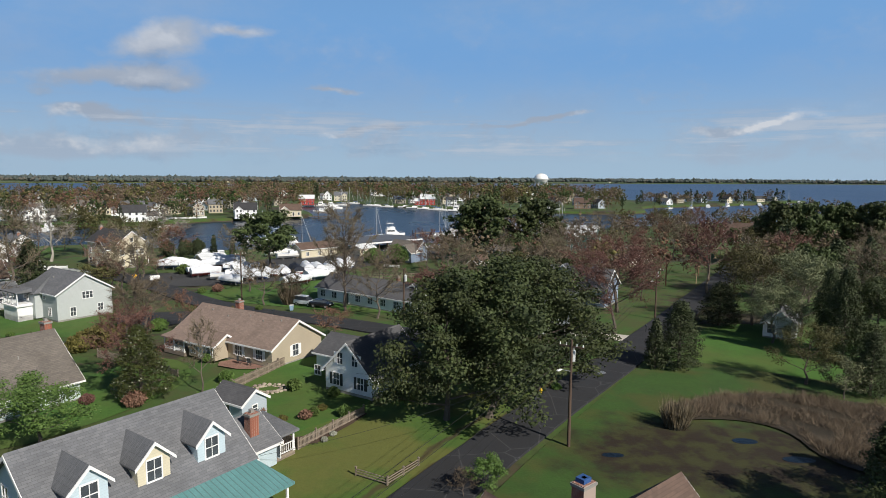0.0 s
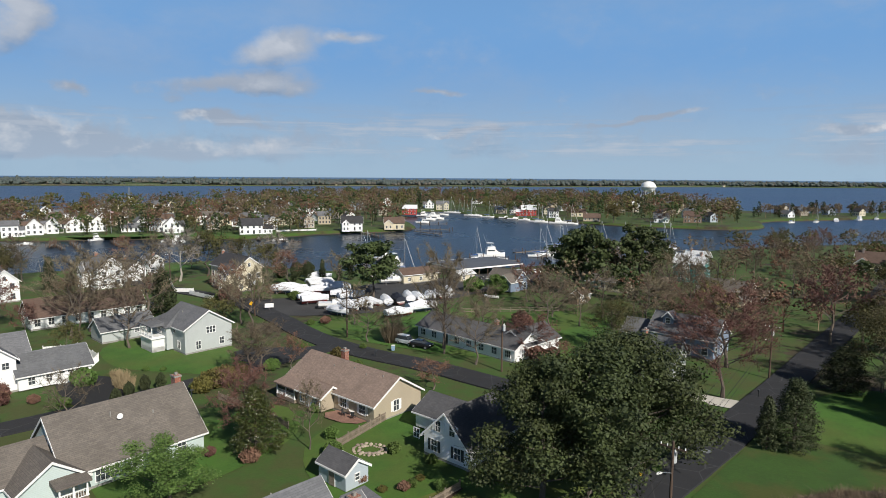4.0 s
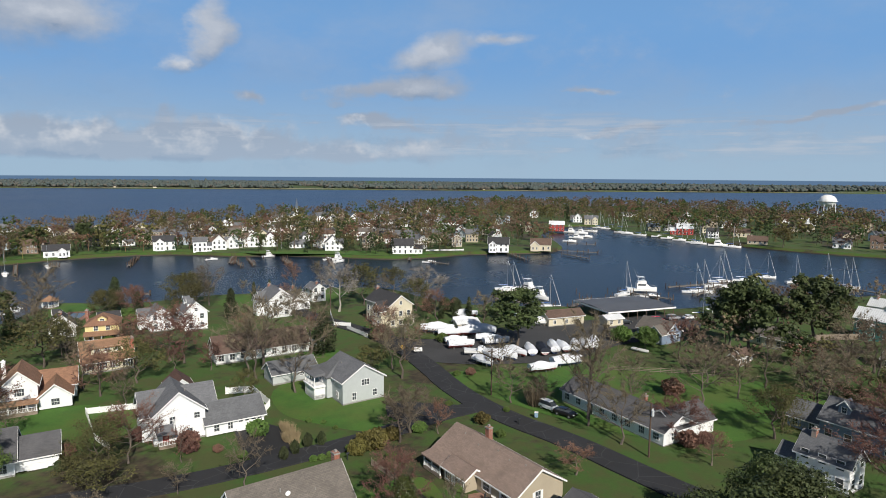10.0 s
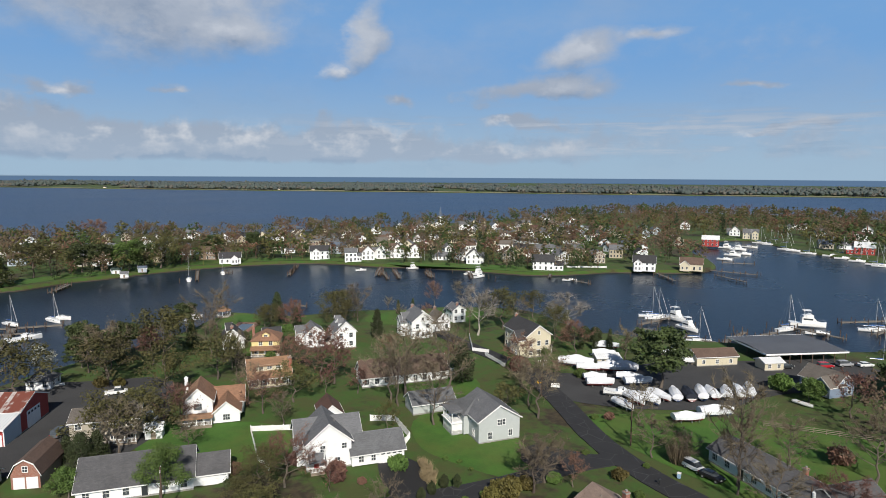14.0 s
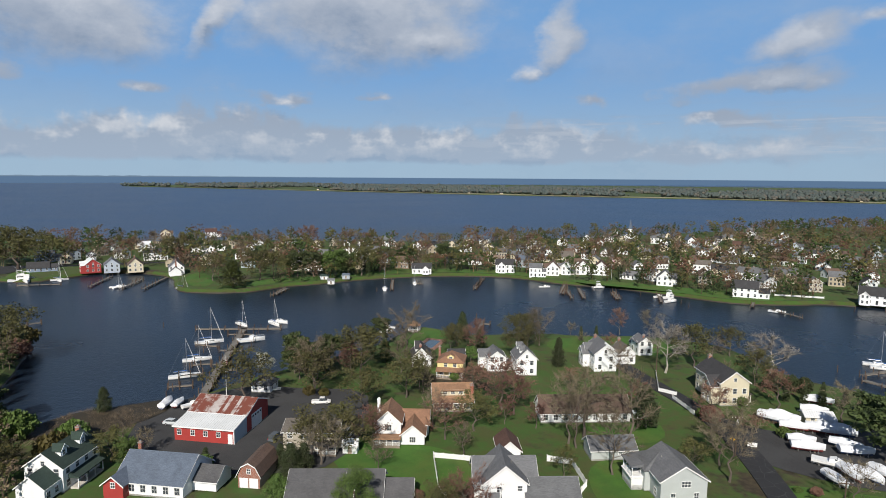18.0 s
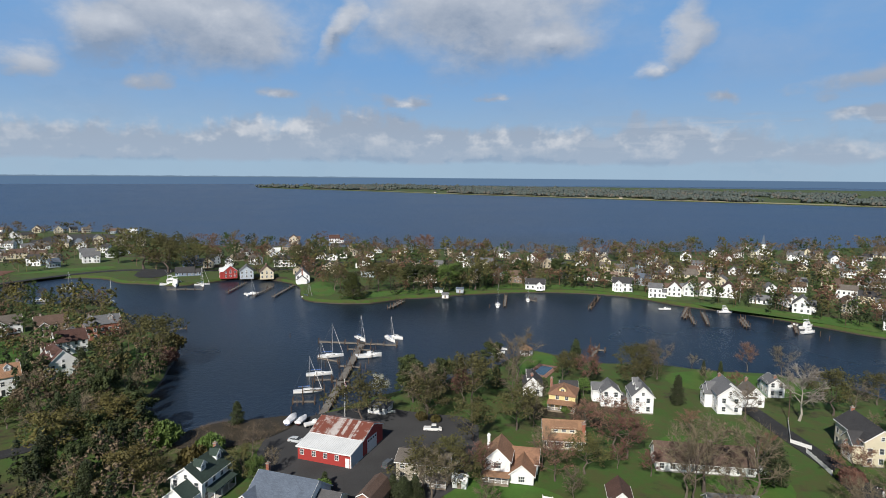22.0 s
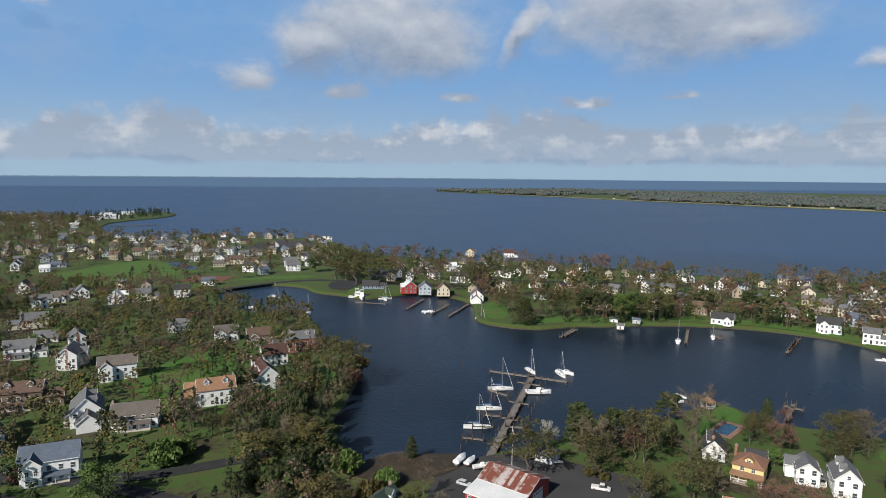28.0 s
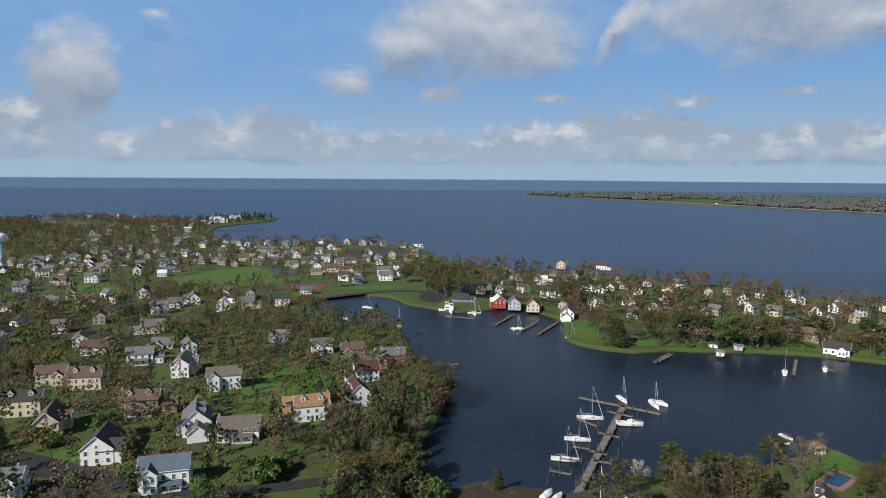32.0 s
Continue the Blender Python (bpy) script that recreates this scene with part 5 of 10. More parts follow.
cottage(-762.2, -183.3, 104, 15.0, 8.5, 9.5, 'grey', 'white')
cottage(-789.6, -69.9, 5, 14.2, 10.5, 7.8, 'grey', 'white')
cottage(-672.4, -427.0, 105, 15.0, 8.5, 9.6, 'grey', 'white')
cottage(10.0, 807.8, 179, 15.0, 8.5, 9.6, 'rust', 'brick')
cottage(-799.8, -134.2, 10, 14.2, 10.5, 6.6, 'grey', 'white')
cottage(-729.6, -404.5, 29, 14.2, 10.5, 9.6, 'grey', 'white')
cottage(-850.1, -127.1, 9, 14.2, 10.5, 8.6, 'grey', 'white')
cottage(-857.0, -6.8, 90, 15.0, 8.5, 5.7, 'white', 'cream')
cottage(-807.4, -315.4, 21, 14.2, 10.5, 7.1, 'grey', 'white')
cottage(-780.1, -376.7, 116, 15.0, 8.5, 7.4, 'grey', 'slate')
cottage(-806.8, -342.6, 23, 14.2, 10.5, 7.2, 'brown', 'white')
cottage(-861.9, -191.4, 13, 14.2, 10.5, 7.3, 'grey', 'white')
cottage(-900.5, -87.9, 6, 14.2, 10.5, 9.6, 'grey', 'cream')
cottage(-915.0, -111.8, 7, 14.2, 10.5, 9.6, 'brown', 'cream')
cottage(-931.9, -324.2, 19, 14.2, 10.5, 8.3, 'grey', 'white')
cottage(-956.4, -498.8, 118, 15.0, 8.5, 9.4, 'grey', 'white')
cottage(-1118.3, -420.2, 111, 15.0, 8.5, 8.3, 'white', 'white')
cottage(-1305.1, -481.6, 110, 15.0, 8.5, 9.6, 'grey', 'cream')
cottage(-1399.9, -603.5, 113, 15.0, 8.5, 8.0, 'grey', 'white')
cottage(-1415.3, -650.2, 115, 15.0, 8.5, 9.6, 'white', 'white')
cottage(-1449.9, -708.3, 116, 15.0, 8.5, 9.6, 'white', 'white')
cottage(-1427.4, -754.1, 118, 15.0, 8.5, 8.5, 'white', 'white')
cottage(-2450, 1175, 40, 12.0, 9.0, 7.5, 'dark', 'cream')
cottage(-2110, 1320, 60, 12.0, 9.0, 7.5, 'brown', 'slate')
cottage(-1930, 1395, 50, 12.0, 9.0, 7.5, 'brown', 'slate')
cottage(-1790, 1465, 50, 12.0, 9.0, 7.5, 'dark', 'cream')
cottage(-1670, 1520, 55, 12.0, 9.0, 7.5, 'dark', 'cream')
cottage(-980, 1860, 40, 12.0, 9.0, 7.5, 'dark', 'cream')
cottage(-850, 1905, 60, 12.0, 9.0, 7.5, 'brown', 'slate')
cottage(-680, 1970, 35, 12.0, 9.0, 7.5, 'dark', 'cream')
cottage(230, 2355, 35, 12.0, 9.0, 7.5, 'brown', 'slate')
cottage(670, 2525, 30, 12.0, 9.0, 7.5, 'dark', 'cream')


TOWN = {}  # the further houses by material: those too small to tell apart


def town_house(x, y, turn, ln, wid, eave, ridge, roof, wall):
    """Adds a gabled house with its windows to the joined town."""
    m = pose(x, y, GZ - 0.1, 0, 0, turn)
    a, slope = wid / 2 + 0.4, (ridge - eave) / (wid / 2)
    TOWN.setdefault(wall.name, (wall, Geo()))[1].prism([(-wid / 2, -0.2), (wid / 2, -0.2), (wid / 2, eave), (0, ridge - 0.02), (-wid / 2, eave)], -ln / 2, ln / 2, m)
    lo = eave - 0.4 * slope
    TOWN.setdefault(roof.name, (roof, Geo()))[1].prism([(-a, lo), (0, ridge), (a, lo), (a, lo + 0.18), (0, ridge + 0.18), (-a, lo + 0.18)], -ln / 2 - 0.4, ln / 2 + 0.4, m)
    glass = TOWN.setdefault(GLASS.name, (GLASS, Geo()))[1]
    for level in range(2 if eave > 4.2 else 1):
        z = 0.9 + 2.6 * level
        for u in (-0.36, -0.12, 0.12, 0.36):
            glass.box(u * ln - 0.5, u * ln + 0.5, -wid / 2 - 0.04, -wid / 2 + 0.05, z, z + 1.4, m).box(u * ln - 0.5, u * ln + 0.5, wid / 2 - 0.05, wid / 2 + 0.04, z, z + 1.4, m)
        for u in (-0.25, 0.25):
            glass.box(-ln / 2 - 0.04, -ln / 2 + 0.05, u * wid - 0.5, u * wid + 0.5, z, z + 1.4, m).box(ln / 2 - 0.05, ln / 2 + 0.04, u * wid - 0.5, u * wid + 0.5, z, z + 1.4, m)
    take(x, y, math.hypot(ln, wid) / 2 + 1.0)
    d = math.hypot(x, y)
    for k in (9, 14, 20):
        take(x * (1 - k / d), y * (1 - k / d), 4.5)


def backstreet(seed, outline, count, turns):
    """Plain houses half hidden among the trees of the further streets."""
    rnd, made, tries = random.Random(seed), 0, 0
    xs, ys = [p[0] for p in outline], [p[1] for p in outline]
    while made < count and tries < 4000:
        tries += 1
        x, y = rnd.uniform(min(xs), max(xs)), rnd.uniform(min(ys), max(ys))
        if not inside(x, y, outline) or any((x - a) ** 2 + (y - b) ** 2 < (c + 7) ** 2 for a, b, c in TAKEN):
            continue
        made += 1
        ln, wid, tall = rnd.uniform(9, 14), rnd.uniform(7, 8.5), rnd.uniform(5.8, 9.0)
        roof, wall = rnd.choice(("grey", "grey", "greybrown", "dark", "brown", "slate")), rnd.choice(("white", "white", "cream", "slate", "beige", "tan"))
        turn = rnd.choice(turns) + rnd.uniform(-8, 8)
        eave = tall - wid * 0.34
        if math.hypot(x, y) > 430:
            town_house(x, y, turn, ln * 0.85, wid * 0.9, eave, tall, ROOF[roof], WALL[wall])
            continue
        h = House("house", x, y, turn, ln, wid, eave, tall, ROOF[roof], WALL[wall], f"{wall} house with {ROOFWORD[roof]} roof among backstreet trees", group="houses round the creek", base=0.3, far=True)
        d = math.hypot(x, y)
        for k in (9, 14, 20):
            take(x * (1 - k / d), y * (1 - k / d), 5)
        c, s = math.cos(radians(turn)), math.sin(radians(turn))
        for side, (nx, ny) in {"front": (s, -c), "back": (-s, c), "right": (c, s), "left": (-c, -s)}.items():
            if nx * x + ny * y < -0.3 * d:
                for level in range(2 if eave > 4.2 else 1):
                    h.row(side, 0.9 + 2.6 * level, 3, 1.1, 1.4)


backstreet(3, [(-372, 185), (-340, 262), (-262, 312), (-180, 345), (-130, 380), (-140, 520), (-180, 640), (-330, 620), (-410, 500), (-450, 400), (-500, 310), (-600, 180), (-640, 90), (-540, 30), (-450, 110)], 105, (30, 60, 120, 150))
backstreet(4, [(-300, -190), (-420, -210), (-520, -120), (-560, -330), (-700, -480), (-980, -330), (-900, -250), (-720, -110), (-660, -240), (-560, -360), (-430, -330)], 60, (15, 105, 60))
backstreet(7, [(-480, -110), (-560, -60), (-640, -10), (-700, 10), (-870, -20), (-930, -100), (-900, -260), (-760, -320), (-700, -460), (-600, -420), (-660, -240), (-690, -190), (-640, -120), (-560, -100)], 70, (15, 105, 60))
backstreet(8, [(-1000, -360), (-1150, -410), (-1280, -480), (-1240, -560), (-1000, -560), (-800, -480), (-860, -360)], 26, (20, 110))
for x, y, ln in ((-1330, -430, 26), (-1372, -452, 34), (-1420, -470, 22), (-1296, -448, 20), (-1462, -440, 24)):
    town_house(x, y, 108, ln, 12, 5.2, 7.0, ROOF["white"], WALL["white"])
backstreet(6, [(180, 560), (230, 585), (300, 625), (360, 668), (405, 706), (350, 696), (280, 660), (215, 640)], 7, (20, 110))
backstreet(5, [(-60, 590), (20, 510), (90, 480), (130, 500), (150, 600), (120, 720), (0, 760), (-60, 680)], 22, (20, 110))



# ------------------------------------------------------------------ the near houses, each built for itself
def dormer_house():
    h = House("house", -22.7, 42.4, 54.6, 14.0, 10.0, 3.9, 7.95, ROOF["grey"], WALL["paleblue"], "pale blue cape house, grey shingle roof, three dormers, teal porch")
    for x, c in ((4.2, "paleblue"), (-0.2, "cream"), (-4.4, "paleblue")):
        h.dormer(x, "front", 2.3, 0.84, 1.55, WALL[c], (1.0, 1.45))
    h.porch(-7.2, 7.6, -8.6, -5.0, floor=0.6, top=2.7, roof=ROOF["teal"], rise=1.15, posts=6, hip=True)
    h.row("front", 1.2, 4, 1.0, 1.5)
    h.door("front", 0.2, 0.6, mat=REDTRIM)
    h.row("left", 1.2, 2)
    h.row("left", 4.0, 2, 0.9, 1.5, span=5.0)
    h.row("right", 4.0, 2, 0.9, 1.4, span=5.0)
    h.block(9.6, 1.2, 5.2, 5.6, 0.3, 2.5, 4.3)
    h.window("right", 0.2, 1.0, 1.3, 1.3, off=5.2)
    h.window("right", -1.6, 1.0, 0.8, 1.3, off=5.2)
    h.chimney(10.6, -0.4, 5.2, 0.9, 0.8)
    h.vent(-2.5, 1.2)
    h.vent(3.5, 1.6)
    h.porch(12.2, 14.6, -1.2, 3.6, floor=0.6, top=2.6, roof=ROOF["grey"], rise=0.5, posts=2)


def tan_house():
    h = House("house", -27.9, 87.1, -32, 19.5, 9.2, 2.85, 5.7, ROOF["tan"], WALL["tan"], "tan ranch house with faded pinkish-tan shingle roof and brick chimney")
    h.window("right", -0.4, 1.0, 1.0, 1.5, shutters=TRIM)
    h.block(-1.5, -5.0, 5.4, 3.6, 0.3, 2.5, 3.6, cross=False)
    h.row("front", 0.9, 1, 0.9, 1.3, span=1.0, off=2.2)
    h.window("front", 3.4, 1.0, 1.3, 1.3, shutters=TRIM)
    h.window("front", 7.4, 1.0, 1.2, 1.3, shutters=TRIM)
    h.window("front", -6.6, 1.0, 1.2, 1.3)
    h.window("front", -3.2, 0.8, 0.9, 1.5, off=2.2)
    h.door("front", -1.6, 0.35, 1.1, 2.1, mat=TRIM, off=2.2)
    h.window("front", 0.3, 0.8, 1.0, 1.5, off=2.2)
    h.porch(-9.6, -5.0, -7.0, -4.6, floor=0.5, top=2.4, rise=0.5, posts=3)
    h.chimney(-4.6, 2.4, 6.4, 0.9, 0.8)
    for x, y in ((-6.5, -0.9), (-2.5, -1.4), (1.5, -0.8), (4.5, -1.2), (7.5, -0.7)):
        h.vent(x, y, 0.2)


def blue_house():
    h = House("house", -8.2, 72.6, 58, 9.5, 6.9, 2.7, 6.1, ROOF["charcoal"], WALL["white"], "white clapboard cape house with dark shutters and charcoal shingle roof")
    h.window("left", -1.2, 3.5, 0.8, 1.3, shutters=DARKTRIM)
    h.window("left", 1.0, 3.5, 0.8, 1.3, shutters=DARKTRIM)
    h.window("left", -1.8, 0.9, 0.9, 1.4, shutters=DARKTRIM)
    h.window("left", 1.8, 0.9, 0.9, 1.4, shutters=DARKTRIM)
    h.row("front", 0.9, 3)
    h.row("back", 0.9, 3)
    h.block(3.5, 6.2, 7.0, 6.4, 0.3, 2.4, 4.1, cross=True)
    h.window("left", -6.0, 1.0, 0.9, 1.1, off=-1.4)


def mint_house():
    h = House("house", -49.5, 63.9, 58.5, 15.2, 11.2, 2.6, 7.3, ROOF["greybrown"], WALL["mint"], "pale mint house with broad weathered brown shingle roof")
    h.window("front", 4.8, 0.9, 1.0, 1.3)
    h.window("front", -0.4, 0.9, 1.0, 1.3)
    h.window("front", -3.6, 0.7, 2.4, 1.4)
    h.window("right", 0.0, 3.2, 0.9, 1.3)
    h.row("right", 0.9, 2)
    h.window("left", 0.0, 3.4, 0.9, 1.5)
    h.block(-10.4, 0.5, 5.6, 7.0, 0.3, 2.4, 5.0)
    h.block(-9.0, -3.4, 5.0, 6.4, 0.3, 2.3, 4.6, cross=True)
    h.porch(-9.0, -6.2, -7.6, -5.6, floor=0.4, top=2.3, rise=0.4, posts=3)
    h.chimney(7.4, 0.6, 8.4, 0.8, 1.1)
    h.vent(-1.5, -1.6)
    h.vent(3.0, -2.4, 0.3)
    dish = part("satellite_dish", Geo().tube((-0.8, -2.1, 5.5), (-0.8, -2.3, 6.1), 0.04, 0.04, 6).rings([[(-0.8 + r * math.cos(a), -2.4 - d, 6.1 + r * math.sin(a)) for a in (i * math.pi / 6 for i in range(12))] for r, d in ((0.06, -0.05), (0.35, 0.1))]), GEL, h.ob, "white satellite dish")


def grey_house():
    h = House("house", -68.7, 112.2, -33, 11.2, 9.6, 5.0, 8.0, ROOF["grey"], WALL["sage"], "two-storey grey-green clapboard house with white balcony and grey roof")
    h.block(-3.6, -1.2, 8.0, 9.6, 0.3, 5.0, 7.4, hip=True)
    for s in (-0.62, 0.0, 0.62):
        h.window("right", 0.4 + s, 3.6, 0.55, 1.2)
    h.window("right", -2.2, 0.8, 0.9, 1.5)
    h.window("right", 2.6, 1.0, 0.9, 1.3)
    h.row("front", 3.7, 2, 0.9, 1.3, span=5.0)
    lower = h.porch(-5.8, -0.6, -8.4, -6.0, floor=0.9, top=2.8, rise=0.1, posts=4, deck=TRIM, roof=TRIM)
    h.porch(-5.8, -0.6, -8.4, -6.0, floor=3.0, top=5.2, rise=0.5, posts=4, deck=TRIM)
    part("skirting", Geo().box(-5.8, -0.6, -8.35, -6.0, 0.0, 0.95), TRIM, lower)
    h.window("front", -2.4, 3.4, 1.6, 1.8, off=1.3)
    h.window("front", -4.2, 0.9, 1.2, 1.8, off=1.3)
    h.window("front", 3.0, 0.9, 1.0, 1.4)
    h.vent(-1.0, -2.0, 0.3)


def grey_garage():
    h = House("garage", -87.3, 115.5, 57, 10.5, 6.2, 2.6, 4.7, ROOF["grey"], WALL["sage"], "grey-green clapboard garage with grey shingle roof", "garage")
    h.window("front", 1.6, 1.4, 0.9, 0.6)
    h.door("front", 4.0, 0.1)
    h.garage_door("right", 0.0)


def white_house():
    h = House("house", -87.6, 81.6, -35, 9.4, 8.6, 5.5, 9.1, ROOF["grey"], WALL["white"], "large white house, grey roofs, red door and attached garage")
    h.block(-1.6, 0.4, 12.5, 8.0, 0.3, 4.9, 8.1, cross=True)
    h.window("right", -1.2, 3.6, 0.9, 1.2)
    h.window("right", 2.9, 3.9, 0.9, 1.0)
    h.window("right", 1.6, 0.9, 0.9, 1.3)
    h.door("right", -2.4, 0.4, mat=REDTRIM)
    h.porch(-3.7, -1.1, -6.6, -4.7, floor=0.5, top=2.7, rise=0.9, posts=2, rail=True, side="right")
    h.row("front", 3.4, 2)
    h.row("front", 0.9, 2)
    h.block(2.0, 9.4, 10.4, 7.4, 0.3, 2.7, 5.3, cross=True)
    h.window("right", 6.0, 1.0, 0.9, 1.2, off=1.0)
    h.window("right", 8.4, 1.0, 0.8, 1.2, off=1.0)
    h.garage_door("right", 12.0, 4.6, 2.2, off=1.0)
    h.vent(1.0, 1.6)


def long_house():
    h = House("house", -106.5, 128.1, 55, 24.0, 8.2, 2.9, 6.3, ROOF["brown"], WALL["white"], "long white house with brown shingle roof and many windows")
    h.row("front", 0.9, 9, 1.1, 1.5)
    h.window("left", 0.0, 3.5, 0.9, 1.3)
    h.row("left", 0.9, 2)
    h.chimney(2.0, 0.3, 7.2)


def brown_roof_house():
    h = House("house", -126.2, 78.9, -38, 8.4, 6.2, 5.6, 8.5, ROOF["orange"], WALL["white"], "tall white house with orange-brown shingle roofs and front deck")
    h.row("right", 3.5, 1, 1.6, 1.4, span=2)
    h.row("right", 0.9, 1, 1.6, 1.5, span=2)
    h.block(1.3, 6.0, 7.2, 5.8, 0.3, 2.8, 5.2)
    h.block(-3.4, 6.4, 6.4, 5.6, 0.3, 3.4, 6.0, cross=True)
    h.window("right", 6.0, 0.9, 1.4, 1.3, off=0.7)
    h.chimney(-1.6, -2.9, 9.4, 0.7, 0.7, WALL["white"])
    h.porch(-3.4, 3.0, -6.6, -4.2, floor=0.7, top=2.5, rise=0.2, posts=5, side="right")


def saltbox():
    h = House("house", -133.6, 104.3, 57, 11.0, 8.4, 2.9, 6.9, ROOF["orange"], WALL["cream"], "cream house with steep orange-brown roof and long shed dormer")
    slope = 4.0 / 4.2
    d = part("dormer", Geo().box(-3.4, 3.4, -2.9, -1.2, 4.0, 5.9), WALL["cream"], h.ob)
    part("roof", Geo().add([(-3.8, -3.3, 5.75), (3.8, -3.3, 5.75), (3.8, -0.3, 6.75), (-3.8, -0.3, 6.75), (-3.8, -3.3, 5.6), (3.8, -3.3, 5.6), (3.8, -0.3, 6.6), (-3.8, -0.3, 6.6)], [(0, 1, 2, 3), (7, 6, 5, 4), (0, 4, 5, 1), (1, 5, 6, 2), (3, 2, 6, 7), (0, 3, 7, 4)]), h.roof, d)
    fm, pm = window_shapes(1.1, 0.9, True)
    for x in (-2.2, 0.0, 2.2):
        part("window", fm, TRIM, d, at=pose(x, -2.9, 4.75))
        part("pane", pm, GLASS, d, at=pose(x, -2.9, 4.75))
    h.row("front", 0.9, 4, 1.1, 1.4, shutters=DARKTRIM)
    h.chimney(5.4, -2.0, 7.2, 0.9, 1.2)


def yellow_house():
    h = House("house", -157.0, 122.4, -45, 8.6, 8.4, 5.3, 7.8, ROOF["orange"], WALL["yellow"], "yellow two-storey house with brown hip roof and front porch", hip=True)
    h.row("right", 3.6, 2, 1.0, 1.4, span=6)
    h.row("right", 0.9, 3, 1.0, 1.6)
    h.row("front", 3.6, 3)
    h.row("front", 0.9, 3)
    h.porch(-4.2, 4.2, -6.4, -4.3, floor=0.6, top=2.7, rise=0.7, posts=5, side="right")
    d = part("dormer", Geo().prism([(-1.1, 5.3), (1.1, 5.3), (1.1, 6.8), (0, 7.5), (-1.1, 6.8)], 1.0, 3.2), WALL["yellow"], h.ob)
    part("roof", Geo().prism([(-1.4, 6.6), (0, 7.5), (1.4, 6.6), (1.4, 6.75), (0, 7.68), (-1.4, 6.75)], 0.6, 3.5), h.roof, d)
    fm, pm = window_shapes(1.0, 0.9, True)
    part("window", fm, TRIM, d, at=pose(0, 0, 0, 0, 0, 90) @ pose(0, -3.2, 5.7))
    part("pane", pm, GLASS, d, at=pose(0, 0, 0, 0, 0, 90) @ pose(0, -3.2, 5.7))
    h.chimney(-2.5, -4.4, 8.4, 0.8, 0.8)


def ranch_house():
    h = House("house", -12.7, 121.3, -36, 26.0, 8.6, 2.8, 5.0, ROOF["charcoal"], WALL["white"], "long low white ranch house with weathered grey roof")
    h.row("front", 1.0, 8, 1.2, 1.2)
    h.door("front", -4.6, 0.3)
    h.block(9.6, 4.0, 10.0, 7.4, 0.3, 2.9, 5.2, cross=True)
    h.window("right", -1.6, 1.0, 1.2, 1.3)
    h.window("right", 4.0, 1.0, 1.2, 1.3)
    h.chimney(4.0, 1.2, 5.8, 0.7, 0.7)


def slate_house():
    h = House("house", -107.3, 54.6, 54, 18.6, 10.6, 2.6, 6.1, ROOF["charcoal"], WALL["white"], "long white house with charcoal shingle roof and garage wing")
    h.row("front", 0.8, 6, 1.0, 1.5)
    h.door("front", 1.4, 0.3)
    h.block(12.2, -0.8, 6.0, 7.6, 0.3, 2.4, 4.6)
    h.garage_door("front", 12.2, off=-0.7)
    h.vent(2.0, -1.0)


def beige_house():
    h = House("house", -133.2, 61.7, 52, 13.0, 8.2, 5.0, 6.5, ROOF["greybrown"], WALL["beige"], "beige two-storey house with low weathered roof")
    h.row("front", 3.5, 4, 1.1, 1.2)
    h.row("front", 0.8, 4, 1.1, 1.5)
    h.window("right", 0.0, 3.5)
    h.window("right", 0.0, 0.8)
    h.porch(2.0, 6.4, -6.4, -4.1, floor=0.5, top=2.6, rise=0.4, posts=3)


def red_barn():
    h = House("barn", -158.9, 49.6, 43.5, 15.8, 12.0, 5.0, 7.3, ROOF["rusty"], WALL["red"], "red barn with rust-streaked metal roof and white lean-to", "barn", over=0.3)
    lean = part("lean_to", Geo().prism([(-12.5, 0.0), (-6.0, 0.0), (-6.0, 4.85), (-12.5, 3.8)], -7.9, 7.9), WALL["red"], h.ob)
    part("roof", Geo().prism([(-13.0, 3.7), (-13.0, 3.86), (-6.0, 5.02), (-6.0, 4.86)], -8.2, 8.2), ROOF["white"], lean, "white metal lean-to roof")
    part("fascia", Geo().box(-8.2, 8.2, -13.08, -13.0, 3.55, 3.9), TRIM, lean)
    part("side_wall", Geo().prism([(-12.4, 0.1), (-6.0, 0.1), (-6.0, 4.8), (-12.4, 3.75)], 7.9, 7.94), WALL["paleblue"], lean, "pale grey side wall")
    for x in (-6.6, -3.0, 0.4, 3.8):
        h.window("front", x, 1.6, 1.0, 1.3, off=6.5)
    h.door("front", 6.9, 0.05, 1.0, 2.4, mat=TRIM, off=6.5)
    h.garage_door("right", -0.6, 5.4, 3.8)
    part("corner_board", Geo().box(7.75, 7.98, -12.56, -12.3, 0, 3.7), TRIM, h.ob)
    k = House("house", -178.0, 66.5, 46, 6.0, 6.0, 2.8, 4.6, ROOF["grey"], WALL["white"], "small white office with grey pyramid roof", "office", hip=True)
    k.row("front", 1.0, 2)
    k.row("right", 1.0, 2)


